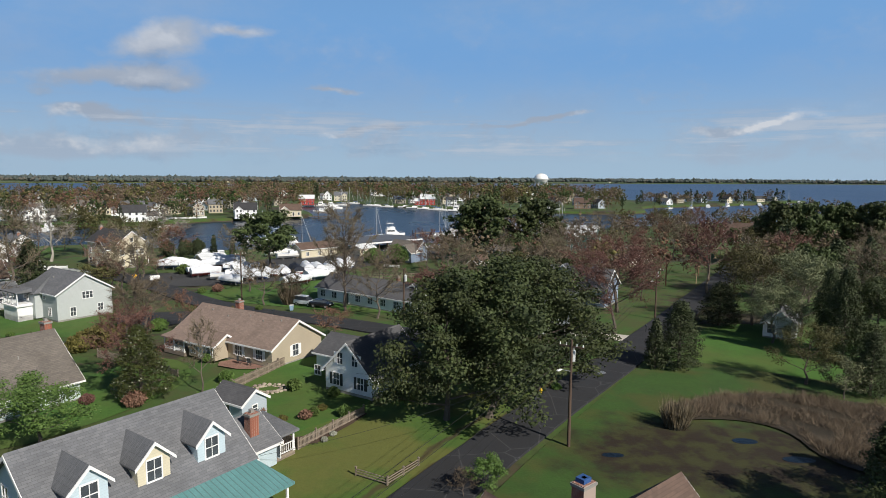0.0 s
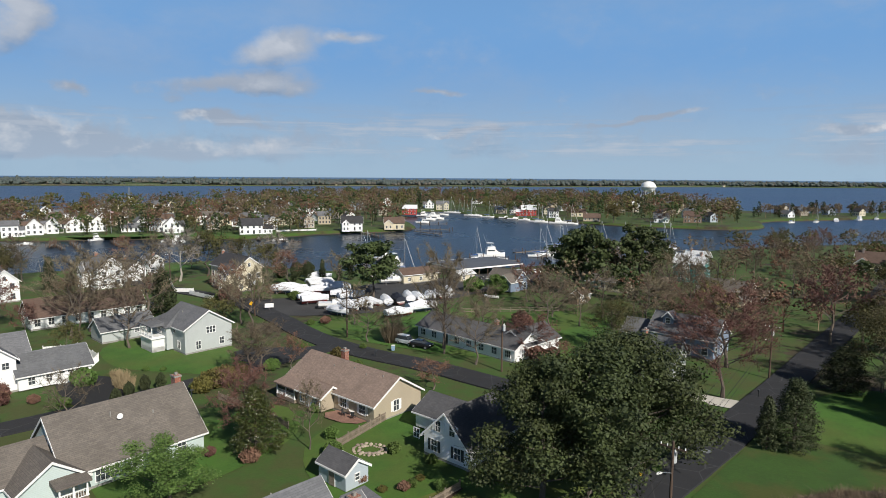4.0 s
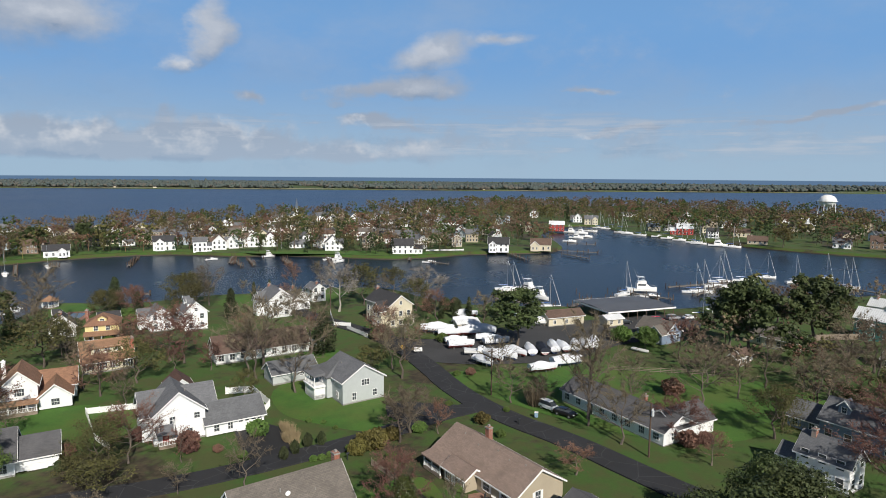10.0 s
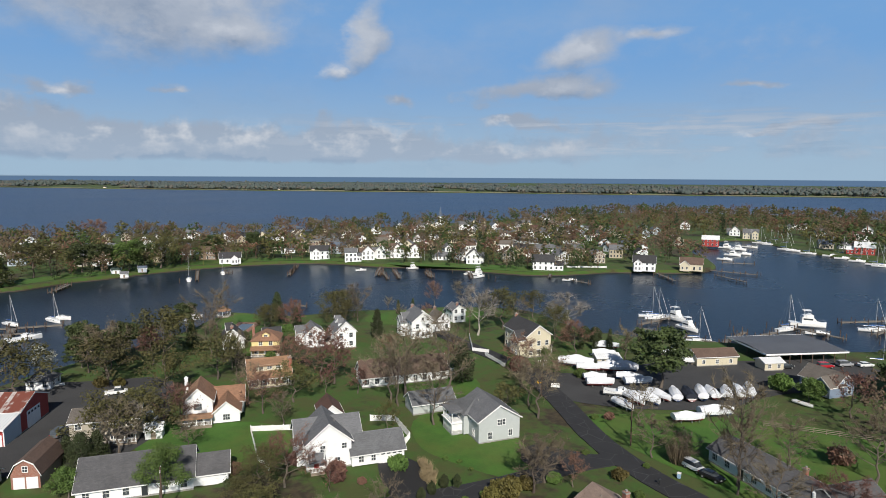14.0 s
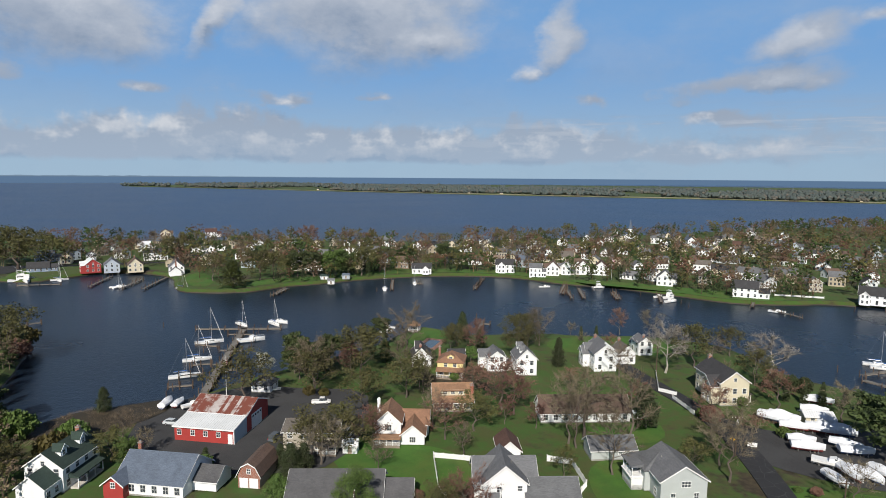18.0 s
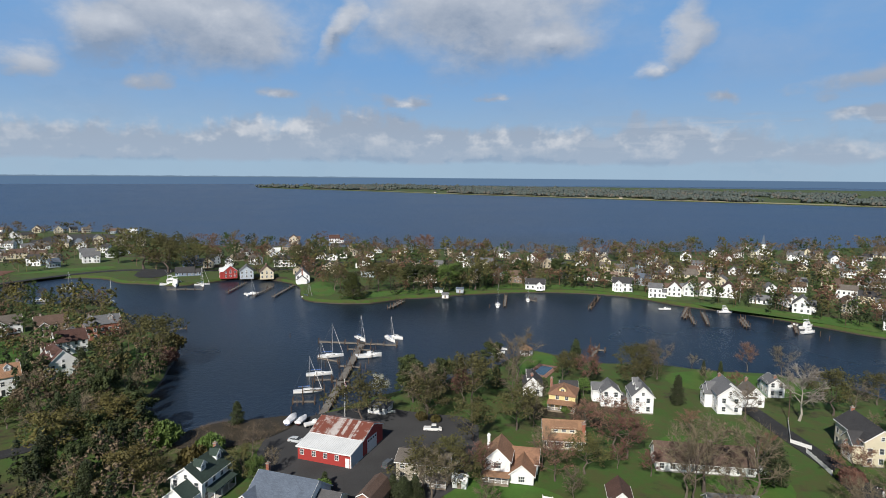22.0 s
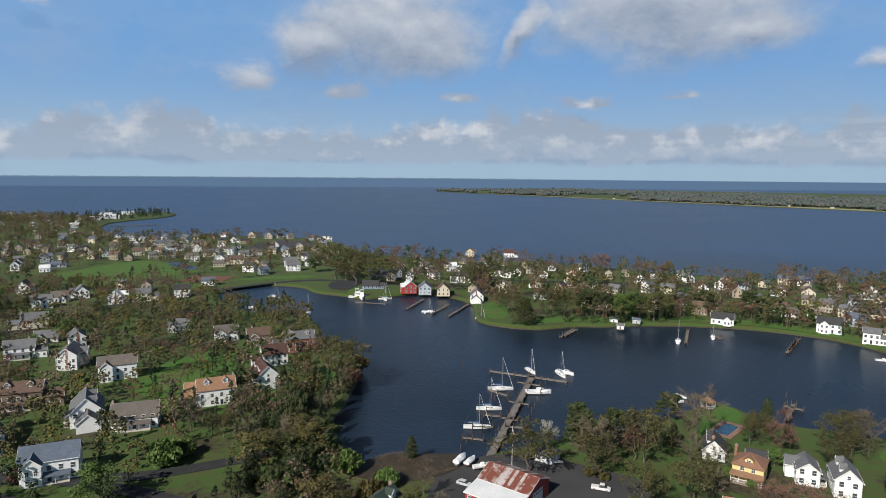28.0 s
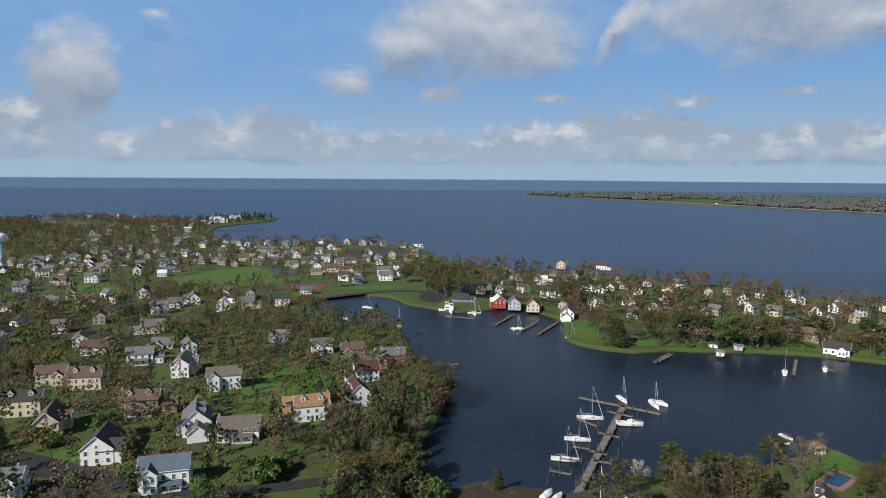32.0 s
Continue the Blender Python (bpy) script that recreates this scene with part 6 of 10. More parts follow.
def red_gable_house():
    h = House("house", -134.4, 28.0, 44.5, 15.0, 11.6, 3.0, 6.9, ROOF["slate"], WALL["white"], "white house with blue-grey shingle roof and small red gable wing")
    h.row("front", 0.9, 6, 1.1, 1.5)
    h.window("right", 0.0, 0.9)
    wing = part("wing", Geo().prism([(-2.2, 0.0), (2.2, 0.0), (2.2, 3.0), (0, 4.7), (-2.2, 3.0)], 0, 5.0), WALL["red"], h.ob, "red clapboard gable wing", at=pose(-6.6, -2.6, 0, 0, 0, -90))
    for q in (-1, 1):
        o = [(q * 2.6, 2.72), (q * 2.6, 2.9), (0, 4.95), (0, 4.75)]
        part("roof", Geo().prism(o if q > 0 else o[::-1], 0, 5.4), ROOF["slate"], wing)
        e = [(q * 2.62, 2.6), (q * 2.62, 2.86), (0, 4.92), (0, 4.62)]
        part("bargeboard", Geo().prism(e if q > 0 else e[::-1], 5.4, 5.48), TRIM, wing)
    fm, pm = window_shapes(0.9, 1.1, True)
    win = part("window", fm, TRIM, wing, at=pose(5.0, 0, 2.3, 0, 0, 90))
    part("pane", pm, GLASS, win)
    h.chimney(-7.2, 2.6, 7.6, 0.8, 0.8)
    h.block(10.0, 1.0, 5.4, 6.4, 0.3, 2.5, 4.4, roof=ROOF["charcoal"])


def gambrel_shed():
    """A small barn-roofed garage, its gable to the lane."""
    t = thing("garage", -125.3, 44.8, gz(-125.3, 44.8) - 0.1, -44, "small gambrel-roofed garage, red shingle gable, white doors, brown roof", "garage")
    take(-125.3, 44.8, 6.0)
    outline = [(-2.4, 0.0), (2.4, 0.0), (2.4, 2.7), (1.55, 4.5), (0, 5.4), (-1.55, 4.5), (-2.4, 2.7)]
    body = part("wall", Geo().prism(outline, -4.8, 4.8), WALL["brick"], t, "red shingled wall")
    for q in (-1, 1):
        for (ay, az), (by, bz) in (((2.75, 2.4), (1.62, 4.62)), ((1.62, 4.62), (0.0, 5.55))):
            o = [(q * ay, az), (q * ay, az + 0.14), (q * by, bz + 0.14), (q * by, bz)]
            part("roof", Geo().prism(o if q > 0 else o[::-1], -5.1, 5.1), ROOF["brown"], t)
            e = [(q * (ay + 0.03), az - 0.12), (q * (ay + 0.03), az + 0.12), (q * by, bz + 0.12), (q * by, bz - 0.12)]
            part("bargeboard", Geo().prism(e if q > 0 else e[::-1], 5.1, 5.18), TRIM, t)
    for y in (-1.08, 1.08):
        part("garage_door", Geo().box(4.8, 4.86, y - 0.95, y + 0.95, 0.05, 2.2).box(4.86, 4.9, y - 0.8, y + 0.8, 0.2, 0.95).box(4.86, 4.9, y - 0.8, y + 0.8, 1.1, 1.95), TRIM, t)
    fm, pm = window_shapes(0.8, 1.0, True)
    win = part("window", fm, TRIM, t, at=pose(4.8, 0, 3.2, 0, 0, 90))
    part("pane", pm, GLASS, win)


def marina_shed():
    """The covered boat slips beside the yard."""
    t = thing("boat_shed", -24.5, 221.0, 0.0, 43, "open covered boat slips with flat dark grey metal roof", "boat shed")
    take(-24.5, 221, 17)
    part("roof", Geo().box(-13.6, 13.6, -10.4, 10.4, 5.0, 5.22).prism([(-10.4, 5.22), (10.4, 5.22), (0, 5.7)], -13.6, 13.6), ROOF["flatgrey"], t)
    part("fascia", Geo().box(-13.7, 13.7, -10.5, -10.4, 4.75, 5.25).box(-13.7, 13.7, 10.4, 10.5, 4.75, 5.25).box(-13.7, -13.6, -10.5, 10.5, 4.75, 5.25).box(13.6, 13.7, -10.5, 10.5, 4.75, 5.25), TRIM, t)
    post = Geo().tube((0, 0, -1), (0, 0, 5.0), 0.14, 0.14, 8).mesh("post")
    for i in range(8):
        for y in (-10.0, 0.0, 10.0):
            part("post", post, TIMBER, t, at=pose(-13 + 26 / 7 * i, y, 0))
    for y in (-9.4, 0.0, 9.4):
        part("walkway", Geo().box(-13.4, 13.4, y - 0.8, y + 0.8, 0.9, 1.1), WOOD, t)


dormer_house()
tan_house()
blue_house()
mint_house()
grey_house()
grey_garage()
white_house()
long_house()
brown_roof_house()
saltbox()
yellow_house()
ranch_house()
slate_house()
beige_house()
red_barn()
red_gable_house()
gambrel_shed()
marina_shed()
for args in ((-41.0, 196.0, 44, 13, 6, "brown", "cream", 3.0, 4.6, "cream boatyard office with brown roof"), (-26.0, 200.5, 44, 6, 4.5, "white", "cream", 2.6, 3.4, "small cream shed beside the boat slips"),
             (-66.5, 176.0, 44, 7, 4, "white", "cream", 2.5, 3.3, "low cream shed with flat pale roof"), (-101.5, 96.0, -35, 7.5, 5.0, "rust", "white", 2.7, 4.9, "small white outbuilding with dark red shingle roof")):
    h = House("shed", *args[:5], args[7], args[8], ROOF[args[5]], WALL[args[6]], args[9], "shed")
    h.row("front", 0.9, 3 if args[3] > 10 else 2, 0.9, 1.1)
    h.door("right", 0.0, 0.1)


town, slots = Geo(), []
for mat, geo in TOWN.values():
    slots += [list(TOWN).index(mat.name)] * len(geo.f)
    town.add(geo.v, geo.f)
town_mesh = town.mesh("houses")
for mat, geo in TOWN.values():
    town_mesh.materials.append(mat)
town_mesh.polygons.foreach_set("material_index", np.array(slots, np.int32))
tagged(part("houses", town_mesh, TRIM), "small pale houses with dark roofs over the further streets", "houses", kind="stuff")
for h in HOUSES:
    if h.panes:
        h.glaze()


# ------------------------------------------------------------------ boats
def hull_rings(length, beam, keel, side, sheer=0.25, stern=0.75):
    """Cross-sections of a hull from stern to bow; x runs forward."""
    rings = []
    for i in range(9):
        u = i / 8
        x = (u - 0.5) * length
        b = beam / 2 * (stern + (1 - stern) * min(1.0, u * 2.6)) * (1 - max(0.0, (u - 0.45) / 0.55) ** 2.2 * 0.97)
        top = side + sheer * (2 * u - 0.7) ** 2
        bottom = keel * (1 - max(0.0, (u - 0.6) / 0.4) ** 2)
        rings.append([(x, -b, top), (x, -b * 0.92, 0.35 * side), (x, -b * 0.45, bottom * 0.6), (x, 0, bottom), (x, b * 0.45, bottom * 0.6), (x, b * 0.92, 0.35 * side), (x, b, top)])
    return rings


def hull(length, beam, keel, side, sheer=0.25, stern=0.75):
    return Geo().rings(hull_rings(length, beam, keel, side, sheer, stern)).mesh("hull", smooth=False)


def deck(length, beam, side, sheer=0.25, stern=0.75, drop=0.04):
    rings = hull_rings(length, beam, -0.3, side, sheer, stern)
    left = [(r[0][0], r[0][1] * 0.97, r[0][2] - drop) for r in rings]
    right = [(r[-1][0], r[-1][1] * 0.97, r[-1][2] - drop) for r in rings]
    return Geo().add(left + right, [(i, 9 + i, 10 + i, i + 1) for i in range(8)]).mesh("deck")


def rig(g, length, tall, beam):
    for p in ((length * 0.5, 0, 1.0), (-length * 0.5, 0, 1.0), (0, beam / 2, 1.0), (0, -beam / 2, 1.0)):
        g.tube(p, (length * 0.08, 0, tall), 0.018, 0.018, 3)
    return g


def sail(x, y, z, turn, length, hullmat, name, label):
    b = thing("sailboat", x, y, z, turn, label, "sailboat", "boats on the creek")
    s = length / 10
    b.scale = (s, s, s)
    part("hull", shared("sail hull", lambda: hull(10, 3.1, -0.5, 0.95, 0.18, 0.62)), hullmat, b)
    part("deck", shared("sail deck", lambda: deck(10, 3.1, 0.95, 0.18, 0.62)), GEL, b)
    part("cabin", shared("sail cabin", lambda: Geo().rings([[(px, -w, 0.9), (px, -w * 0.85, h), (px, w * 0.85, h), (px, w, 0.9)] for px, w, h in ((-1.6, 0.95, 1.45), (0.5, 0.95, 1.5), (2.4, 0.6, 1.25))]).mesh("cabin")), GEL, b)
    part("cabin_window", shared("sail ports", lambda: Geo().box(-1.2, 1.6, -0.93, 0.93, 1.08, 1.26).mesh("cabin_window")), GLASS, b)
    part("mast", shared("mast", lambda: Geo().tube((0.8, 0, 0.9), (0.8, 0, 13.2), 0.085, 0.06, 8).tube((0.8, -0.9, 6.5), (0.8, 0.9, 6.5), 0.03, 0.03, 5).mesh("mast")), ALLOY, b)
    part("boom", shared("boom", lambda: Geo().tube((0.8, 0, 2.1), (-3.4, 0, 2.2), 0.06, 0.05, 6).mesh("boom")), ALLOY, b)
    part("sail_cover", shared("sail cover", lambda: Geo().tube((0.75, 0, 2.35), (-3.2, 0, 2.36), 0.2, 0.1, 7).mesh("sail_cover")), CANVAS, b, "blue canvas sail cover")
    part("furled_jib", shared("jib", lambda: Geo().tube((4.8, 0, 1.2), (0.95, 0, 12.6), 0.07, 0.04, 5).mesh("furled_jib")), GEL, b)
    part("rigging", shared("rigging", lambda: rig(Geo(), 10, 12.9, 2.8).mesh("rigging")), STEEL, b)
    part("railing", shared("pulpit", lambda: Geo().tube((4.9, 0, 1.9), (3.9, 0.7, 1.85), 0.025, 0.025, 4).tube((4.9, 0, 1.9), (3.9, -0.7, 1.85), 0.025, 0.025, 4).tube((3.9, 0.7, 1.85), (3.9, 0.7, 1.1), 0.025, 0.025, 4).tube((3.9, -0.7, 1.85), (3.9, -0.7, 1.1), 0.025, 0.025, 4).tube((-4.7, 0.9, 1.8), (-4.7, -0.9, 1.8), 0.025, 0.025, 4).mesh("railing")), STEEL, b)
    return b


def sailboat(x, y, z, turn, length):
    return sail(x, y, z, turn, length, GEL, "sailboat", "white sailboat with furled sails and a bare mast at its mooring")


def blue_sailboat(x, y, z, turn, length):
    return sail(x, y, z, turn, length, material("pale blue hull paint", (0.12, 0.4, 0.55), rough=0.3), "sailboat", "pale blue hulled sailboat with bare mast tied at the pier")


def powerboat(x, y, z, turn, length, fly, label):
    b = thing("motor_boat", x, y, z + (0.75 if z > 0.5 else 0), turn, label, "motor boat", "boats on the creek" if z < 0.5 else "boats in the yard")
    s = length / 10
    b.scale = (s, s, s)
    part("hull", shared("power hull", lambda: hull(10, 3.5, -0.45, 1.15, 0.3, 0.9)), GEL, b)
    part("deck", shared("power deck", lambda: deck(10, 3.5, 1.15, 0.3, 0.9)), GEL, b)
    part("cabin", shared(("power cabin", fly), lambda: Geo().rings([[(px, -w, 1.1), (px, -w * 0.86, h), (px, w * 0.86, h), (px, w, 1.1)] for px, w, h in (((-1.8, 1.35, 3.0), (1.2, 1.35, 3.0), (2.6, 1.0, 1.7), (4.0, 0.5, 1.45)) if fly else ((-0.6, 1.3, 2.0), (1.0, 1.3, 2.3), (2.2, 1.0, 1.75), (3.9, 0.5, 1.45)))]).mesh("cabin")), GEL, b)
    part("windscreen", shared(("screen", fly), lambda: (Geo().box(-1.5, 1.1, -1.3, 1.3, 2.2, 2.7) if fly else Geo().box(0.7, 1.3, -1.2, 1.2, 1.9, 2.25)).mesh("windscreen")), GLASS, b)
    if fly:
        part("flybridge", shared("fly", lambda: Geo().rings([[(px, -w, 3.0), (px, -w, h), (px, w, h), (px, w, 3.0)] for px, w, h in ((-1.5, 1.2, 3.5), (0.9, 1.2, 3.9), (1.3, 1.0, 3.6))]).box(-1.6, 0.6, -1.2, 1.2, 4.95, 5.05).tube((-1.4, 1.1, 3.4), (-1.4, 1.1, 5.0), 0.03, 0.03, 5).tube((-1.4, -1.1, 3.4), (-1.4, -1.1, 5.0), 0.03, 0.03, 5).tube((0.4, 1.1, 3.7), (0.4, 1.1, 5.0), 0.03, 0.03, 5).tube((0.4, -1.1, 3.7), (0.4, -1.1, 5.0), 0.03, 0.03, 5).mesh("flybridge")), GEL, b)
        part("outrigger", shared("outrigger", lambda: Geo().tube((-0.5, 1.3, 2.8), (-2.5, 2.0, 8.0), 0.03, 0.015, 4).tube((-0.5, -1.3, 2.8), (-2.5, -2.0, 8.0), 0.03, 0.015, 4).mesh("outrigger")), ALLOY, b)
    part("bow_rail", shared("bow rail", lambda: Geo().tube((4.8, 0, 2.2), (1.5, 1.5, 2.0), 0.025, 0.025, 4).tube((4.8, 0, 2.2), (1.5, -1.5, 2.0), 0.025, 0.025, 4).tube((3.2, 0.8, 1.4), (3.2, 0.8, 2.1), 0.02, 0.02, 4).tube((3.2, -0.8, 1.4), (3.2, -0.8, 2.1), 0.02, 0.02, 4).mesh("bow_rail")), STEEL, b)
    if z > 0.5:
        stands(b)
    return b


def stands(b):
    g = shared("stand", lambda: Geo().tube((0, 0, -0.8), (0, 0, 0.3), 0.06, 0.06, 5).tube((0.3, 0.3, -0.8), (0, 0, 0.1), 0.04, 0.04, 4).tube((-0.3, 0.3, -0.8), (0, 0, 0.1), 0.04, 0.04, 4).box(-0.15, 0.15, -0.15, 0.15, 0.3, 0.36).mesh("stand"))
    for px in (-3.0, 0.5, 2.8):
        for py in (-1.2, 1.2):
            part("stand", g, STEEL, b, at=pose(px, py, 0))
    part("keel_block", shared("keel block", lambda: Geo().box(-3.2, -2.8, -0.4, 0.4, -0.82, -0.3).box(1.8, 2.2, -0.4, 0.4, -0.82, -0.3).mesh("keel_block")), WOOD, b)


def yacht(x, y, z, turn, length):
    return powerboat(x, y, z, turn, length, True, "white motor yacht with flybridge moored at the docks")


def motor_boat(x, y, z, turn, length):
    return powerboat(x, y, z, turn, length, False, "white open motor boat with low cabin")


COVERS = [0]


def covered_boat(x, y, z, turn, length, wrap=None, word="white shrink-wrapped"):
    COVERS[0] += 1
    v = COVERS[0] % 4
    b = thing("covered_boat", x, y, z + 0.75, turn, f"{word} boat standing on stands in the yard", "boat", "boats in the yard")
    s = 0.088 * length
    b.scale = (s, s * 1.05, s * (0.95 + 0.1 * v))
    rnd = random.Random(v + 11)

    def wrap_mesh():
        rings, base = [], hull_rings(10, 3.6, -0.4, 1.15, 0.25, 0.9)
        peak = [rnd.uniform(1.9, 2.3) + 0.9 * math.exp(-((i - 3.2 - 0.4 * v) / 1.6) ** 2) for i in range(9)]
        for i, r in enumerate(base):
            px, bw, top = r[0][0] * 1.02, -r[0][1] * 1.04 + 0.03, r[0][2]
            pk = peak[i] * (1 if i < 8 else 0.72)
            rings.append([(px, -bw, 0.55), (px, -bw, top + 0.1), (px, -bw * 0.55, (top + pk) / 2 + 0.25), (px, 0, pk), (px, bw * 0.55, (top + pk) / 2 + 0.25), (px, bw, top + 0.1), (px, bw, 0.55)])
        return Geo().rings(rings).mesh("wrap", smooth=False)

    part("hull", shared("power hull", lambda: hull(10, 3.5, -0.45, 1.15, 0.3, 0.9)), GEL, b)
    part("wrap", shared(("wrap", v, word), wrap_mesh), wrap or WRAP, b)
    part("bottom", shared(("bottom", v % 2), lambda: Geo().rings([[(px, -1.5 * w, 0.25), (px, -0.8 * w, -0.32), (px, 0, -0.52), (px, 0.8 * w, -0.32), (px, 1.5 * w, 0.25)] for px, w in ((-5.0, 1.0), (0.0, 1.05), (2.5, 0.85), (4.3, 0.35))]).mesh("bottom")), BOTTOM if v % 2 else REDHULL, b)
    stands(b)
    return b


def dark_boat(x, y, z, turn, length):
    return covered_boat(x, y, z, turn, length, material("navy boat cover", (0.015, 0.02, 0.035), rough=0.7), "navy-covered")


def skiff(x, y, z, turn, length):
    b = thing("skiff", x, y, z + 0.25, turn, "small open white skiff", "boat", "small boats")
    s = length / 10
    b.scale = (s, s, s)
    part("hull", shared("skiff hull", lambda: hull(10, 3.4, -0.4, 0.9, 0.3, 0.85)), GEL, b)
    part("thwart", shared("thwart", lambda: Geo().box(-2.2, -1.6, -1.4, 1.4, 0.8, 0.95).box(0.8, 1.4, -1.4, 1.4, 0.8, 0.95).mesh("thwart")), WOOD, b)
    return b


covered_boat(-69.7, 182.4, 2.00, 27, 7.9)
covered_boat(-67.6, 165.8, 2.01, 29, 8.1)
covered_boat(-65.3, 175.6, 2.01, 8, 8.7)
covered_boat(-63.1, 159.2, 2.02, 38, 7.4)
covered_boat(-55.2, 164.5, 2.02, 14, 7.9)
covered_boat(-62.1, 169.5, 2.01, 24, 9.4)
covered_boat(-59.3, 171.3, 2.01, 24, 9.1)
covered_boat(-72.4, 170.9, 2.01, 11, 8.7)
covered_boat(-52.1, 162.3, 2.02, 40, 8.7)
covered_boat(-60.0, 155.3, 2.03, 35, 8.4)
covered_boat(-73.6, 167.2, 2.01, 8, 8.7)
covered_boat(-72.2, 191.3, 2.00, 29, 8.9)
motor_boat(-53.0, 150.6, 2.05, 20, 8.0)
covered_boat(-49.2, 143.1, 2.08, -29, 7.5)
covered_boat(-48.2, 148.6, 2.06, -34, 8.0)
covered_boat(-45.5, 150.4, 2.06, -18, 7.5)
covered_boat(-44.1, 154.9, 2.05, -26, 8.0)
covered_boat(-41.4, 158.3, 2.04, 117, 8.2)
dark_boat(-38.7, 160.1, 2.04, 121, 8.2)
covered_boat(-36.3, 162.7, 2.04, 116, 8.2)
covered_boat(-34.2, 165.2, 2.03, 123, 8.2)
covered_boat(-31.1, 167.2, 2.03, 107, 8.2)
covered_boat(-28.8, 169.8, 2.03, 119, 8.2)
covered_boat(-26.7, 172.3, 2.02, 108, 8.2)
covered_boat(-34.2, 143.9, 2.11, 40, 8.5)
covered_boat(-29.9, 151.2, 2.08, 40, 9.5)
motor_boat(-47.0, 190.0, 2.00, 30, 9.0)
motor_boat(-44.4, 197.0, 2.00, 30, 9.0)
motor_boat(-52.3, 196.5, 2.00, 30, 9.0)
skiff(-14.3, 172.2, 2.03, -25, 5.0)
skiff(-175.5, 68.2, 2.00, 60, 4.5)
covered_boat(-96.8, 136.9, 2.01, 40, 8.0)
covered_boat(-180.3, 38.9, 2.00, 140, 7.0)
covered_boat(-179.1, 41.8, 2.00, 140, 6.5)
motor_boat(-175.0, 44.5, 2.00, 100, 6.0)
sailboat(-29.1, 264.3, 0, 60, 11.0)
yacht(-23.5, 276.8, 0, 20, 13.0)
motor_boat(-19.0, 263.7, 0, 10, 8.0)
sailboat(0.2, 283.6, 0, 15, 11.0)
sailboat(-2.5, 282.3, 0, 15, 10.0)
sailboat(6.7, 301.5, 0, 20, 11.0)
sailboat(8.6, 315.6, 0, 20, 12.0)
sailboat(18.6, 325.5, 0, 20, 10.0)
sailboat(29.4, 339.7, 0, 20, 10.0)
sailboat(40.6, 330.7, 0, 40, 10.0)
sailboat(55.7, 346.6, 0, 40, 10.0)
sailboat(56.8, 314.3, 0, 30, 11.0)
sailboat(60.9, 320.8, 0, 30, 11.0)
motor_boat(-6.1, 236.2, 0, 10, 8.0)
motor_boat(2.4, 240.1, 0, 15, 9.0)
sailboat(0.6, 232.3, 0, 20, 9.0)
yacht(-68.1, 256.0, 0, -30, 11.0)
yacht(-59.7, 242.2, 0, -30, 10.0)
sailboat(-78.1, 255.7, 0, 30, 10.0)
sailboat(-74.7, 252.9, 0, 30, 10.0)
sailboat(-52.3, 225.5, 0, 30, 10.0)
sailboat(-67.2, 562.3, 0, 0, 11.0)
sailboat(-82.8, 593.1, 0, 0, 11.0)
sailboat(-35.9, 566.5, 0, 0, 11.0)
sailboat(-27.9, 547.9, 0, 0, 11.0)
motor_boat(-22.3, 540.2, 0, 0, 10.0)
sailboat(-16.0, 523.1, 0, 0, 11.0)
motor_boat(-60.5, 553.8, 0, 0, 10.0)
sailboat(-49.2, 542.6, 0, 0, 11.0)
motor_boat(-33.7, 534.3, 0, 0, 11.0)
motor_boat(-25.7, 523.1, 0, 0, 11.0)
motor_boat(-16.9, 513.1, 0, 0, 10.0)
sailboat(-6.1, 500.3, 0, 0, 12.0)
sailboat(-2.9, 493.3, 0, 0, 11.0)
yacht(10.0, 483.3, 0, 0, 13.0)
sailboat(19.1, 480.0, 0, 0, 12.0)
yacht(-106.9, 541.8, 0, 0, 12.0)
yacht(-96.9, 535.1, 0, 0, 12.0)
motor_boat(-88.0, 506.6, 0, 10, 11.0)
sailboat(-93.1, 561.3, 0, 0, 12.0)
yacht(-92.9, 494.0, 0, 0, 11.0)
motor_boat(-92.6, 465.7, 0, 0, 10.0)
sailboat(-92.0, 602.3, 0, 0, 12.0)
sailboat(-81.6, 622.6, 0, 0, 12.0)
sailboat(-70.8, 599.4, 0, 0, 12.0)
for k in range(9):  # moored along the harbour spit
    (yacht if k == 3 else motor_boat if k % 3 == 2 else sailboat)(196 + 24 * k, 538 + 17.5 * k - 4 * (k % 2), 0, 40 + 15 * (k % 3), 10.0 + k % 3)
sailboat(-248.3, 70.6, 0, 80, 11.0)
motor_boat(-241.4, 85.1, 0, 80, 11.0)
sailboat(-227.0, 60.0, 0, 78, 10.0)
blue_sailboat(-210.2, 51.3, 0, 78, 10.0)
sailboat(-270.0, 91.2, 0, 10, 9.0)
sailboat(-262.8, 103.4, 0, 5, 9.0)
sailboat(-308.5, 189.6, 0, 148, 10.0)
sailboat(-313.9, 214.7, 0, 146, 9.0)
skiff(-227.7, 142.5, 0, 20, 6.0)
motor_boat(-222.6, 137.7, 0, 80, 6.0)
motor_boat(-402.7, 63.4, 0, 70, 9.0)
sailboat(-376.3, 92.9, 0, 30, 9.0)
sailboat(-449.3, 38.0, 0, 10, 10.0)
yacht(-457.1, 21.6, 0, 0, 13.0)
sailboat(-407.8, -15.6, 0, 0, 11.0)
motor_boat(-488.7, -11.9, 0, 30, 8.0)
motor_boat(-479.9, -5.0, 0, 30, 8.0)
motor_boat(-491.0, 9.9, 0, 0, 7.0)
motor_boat(-431.2, -53.2, 0, 60, 10.0)
sailboat(-471.4, -42.8, 0, 60, 9.0)
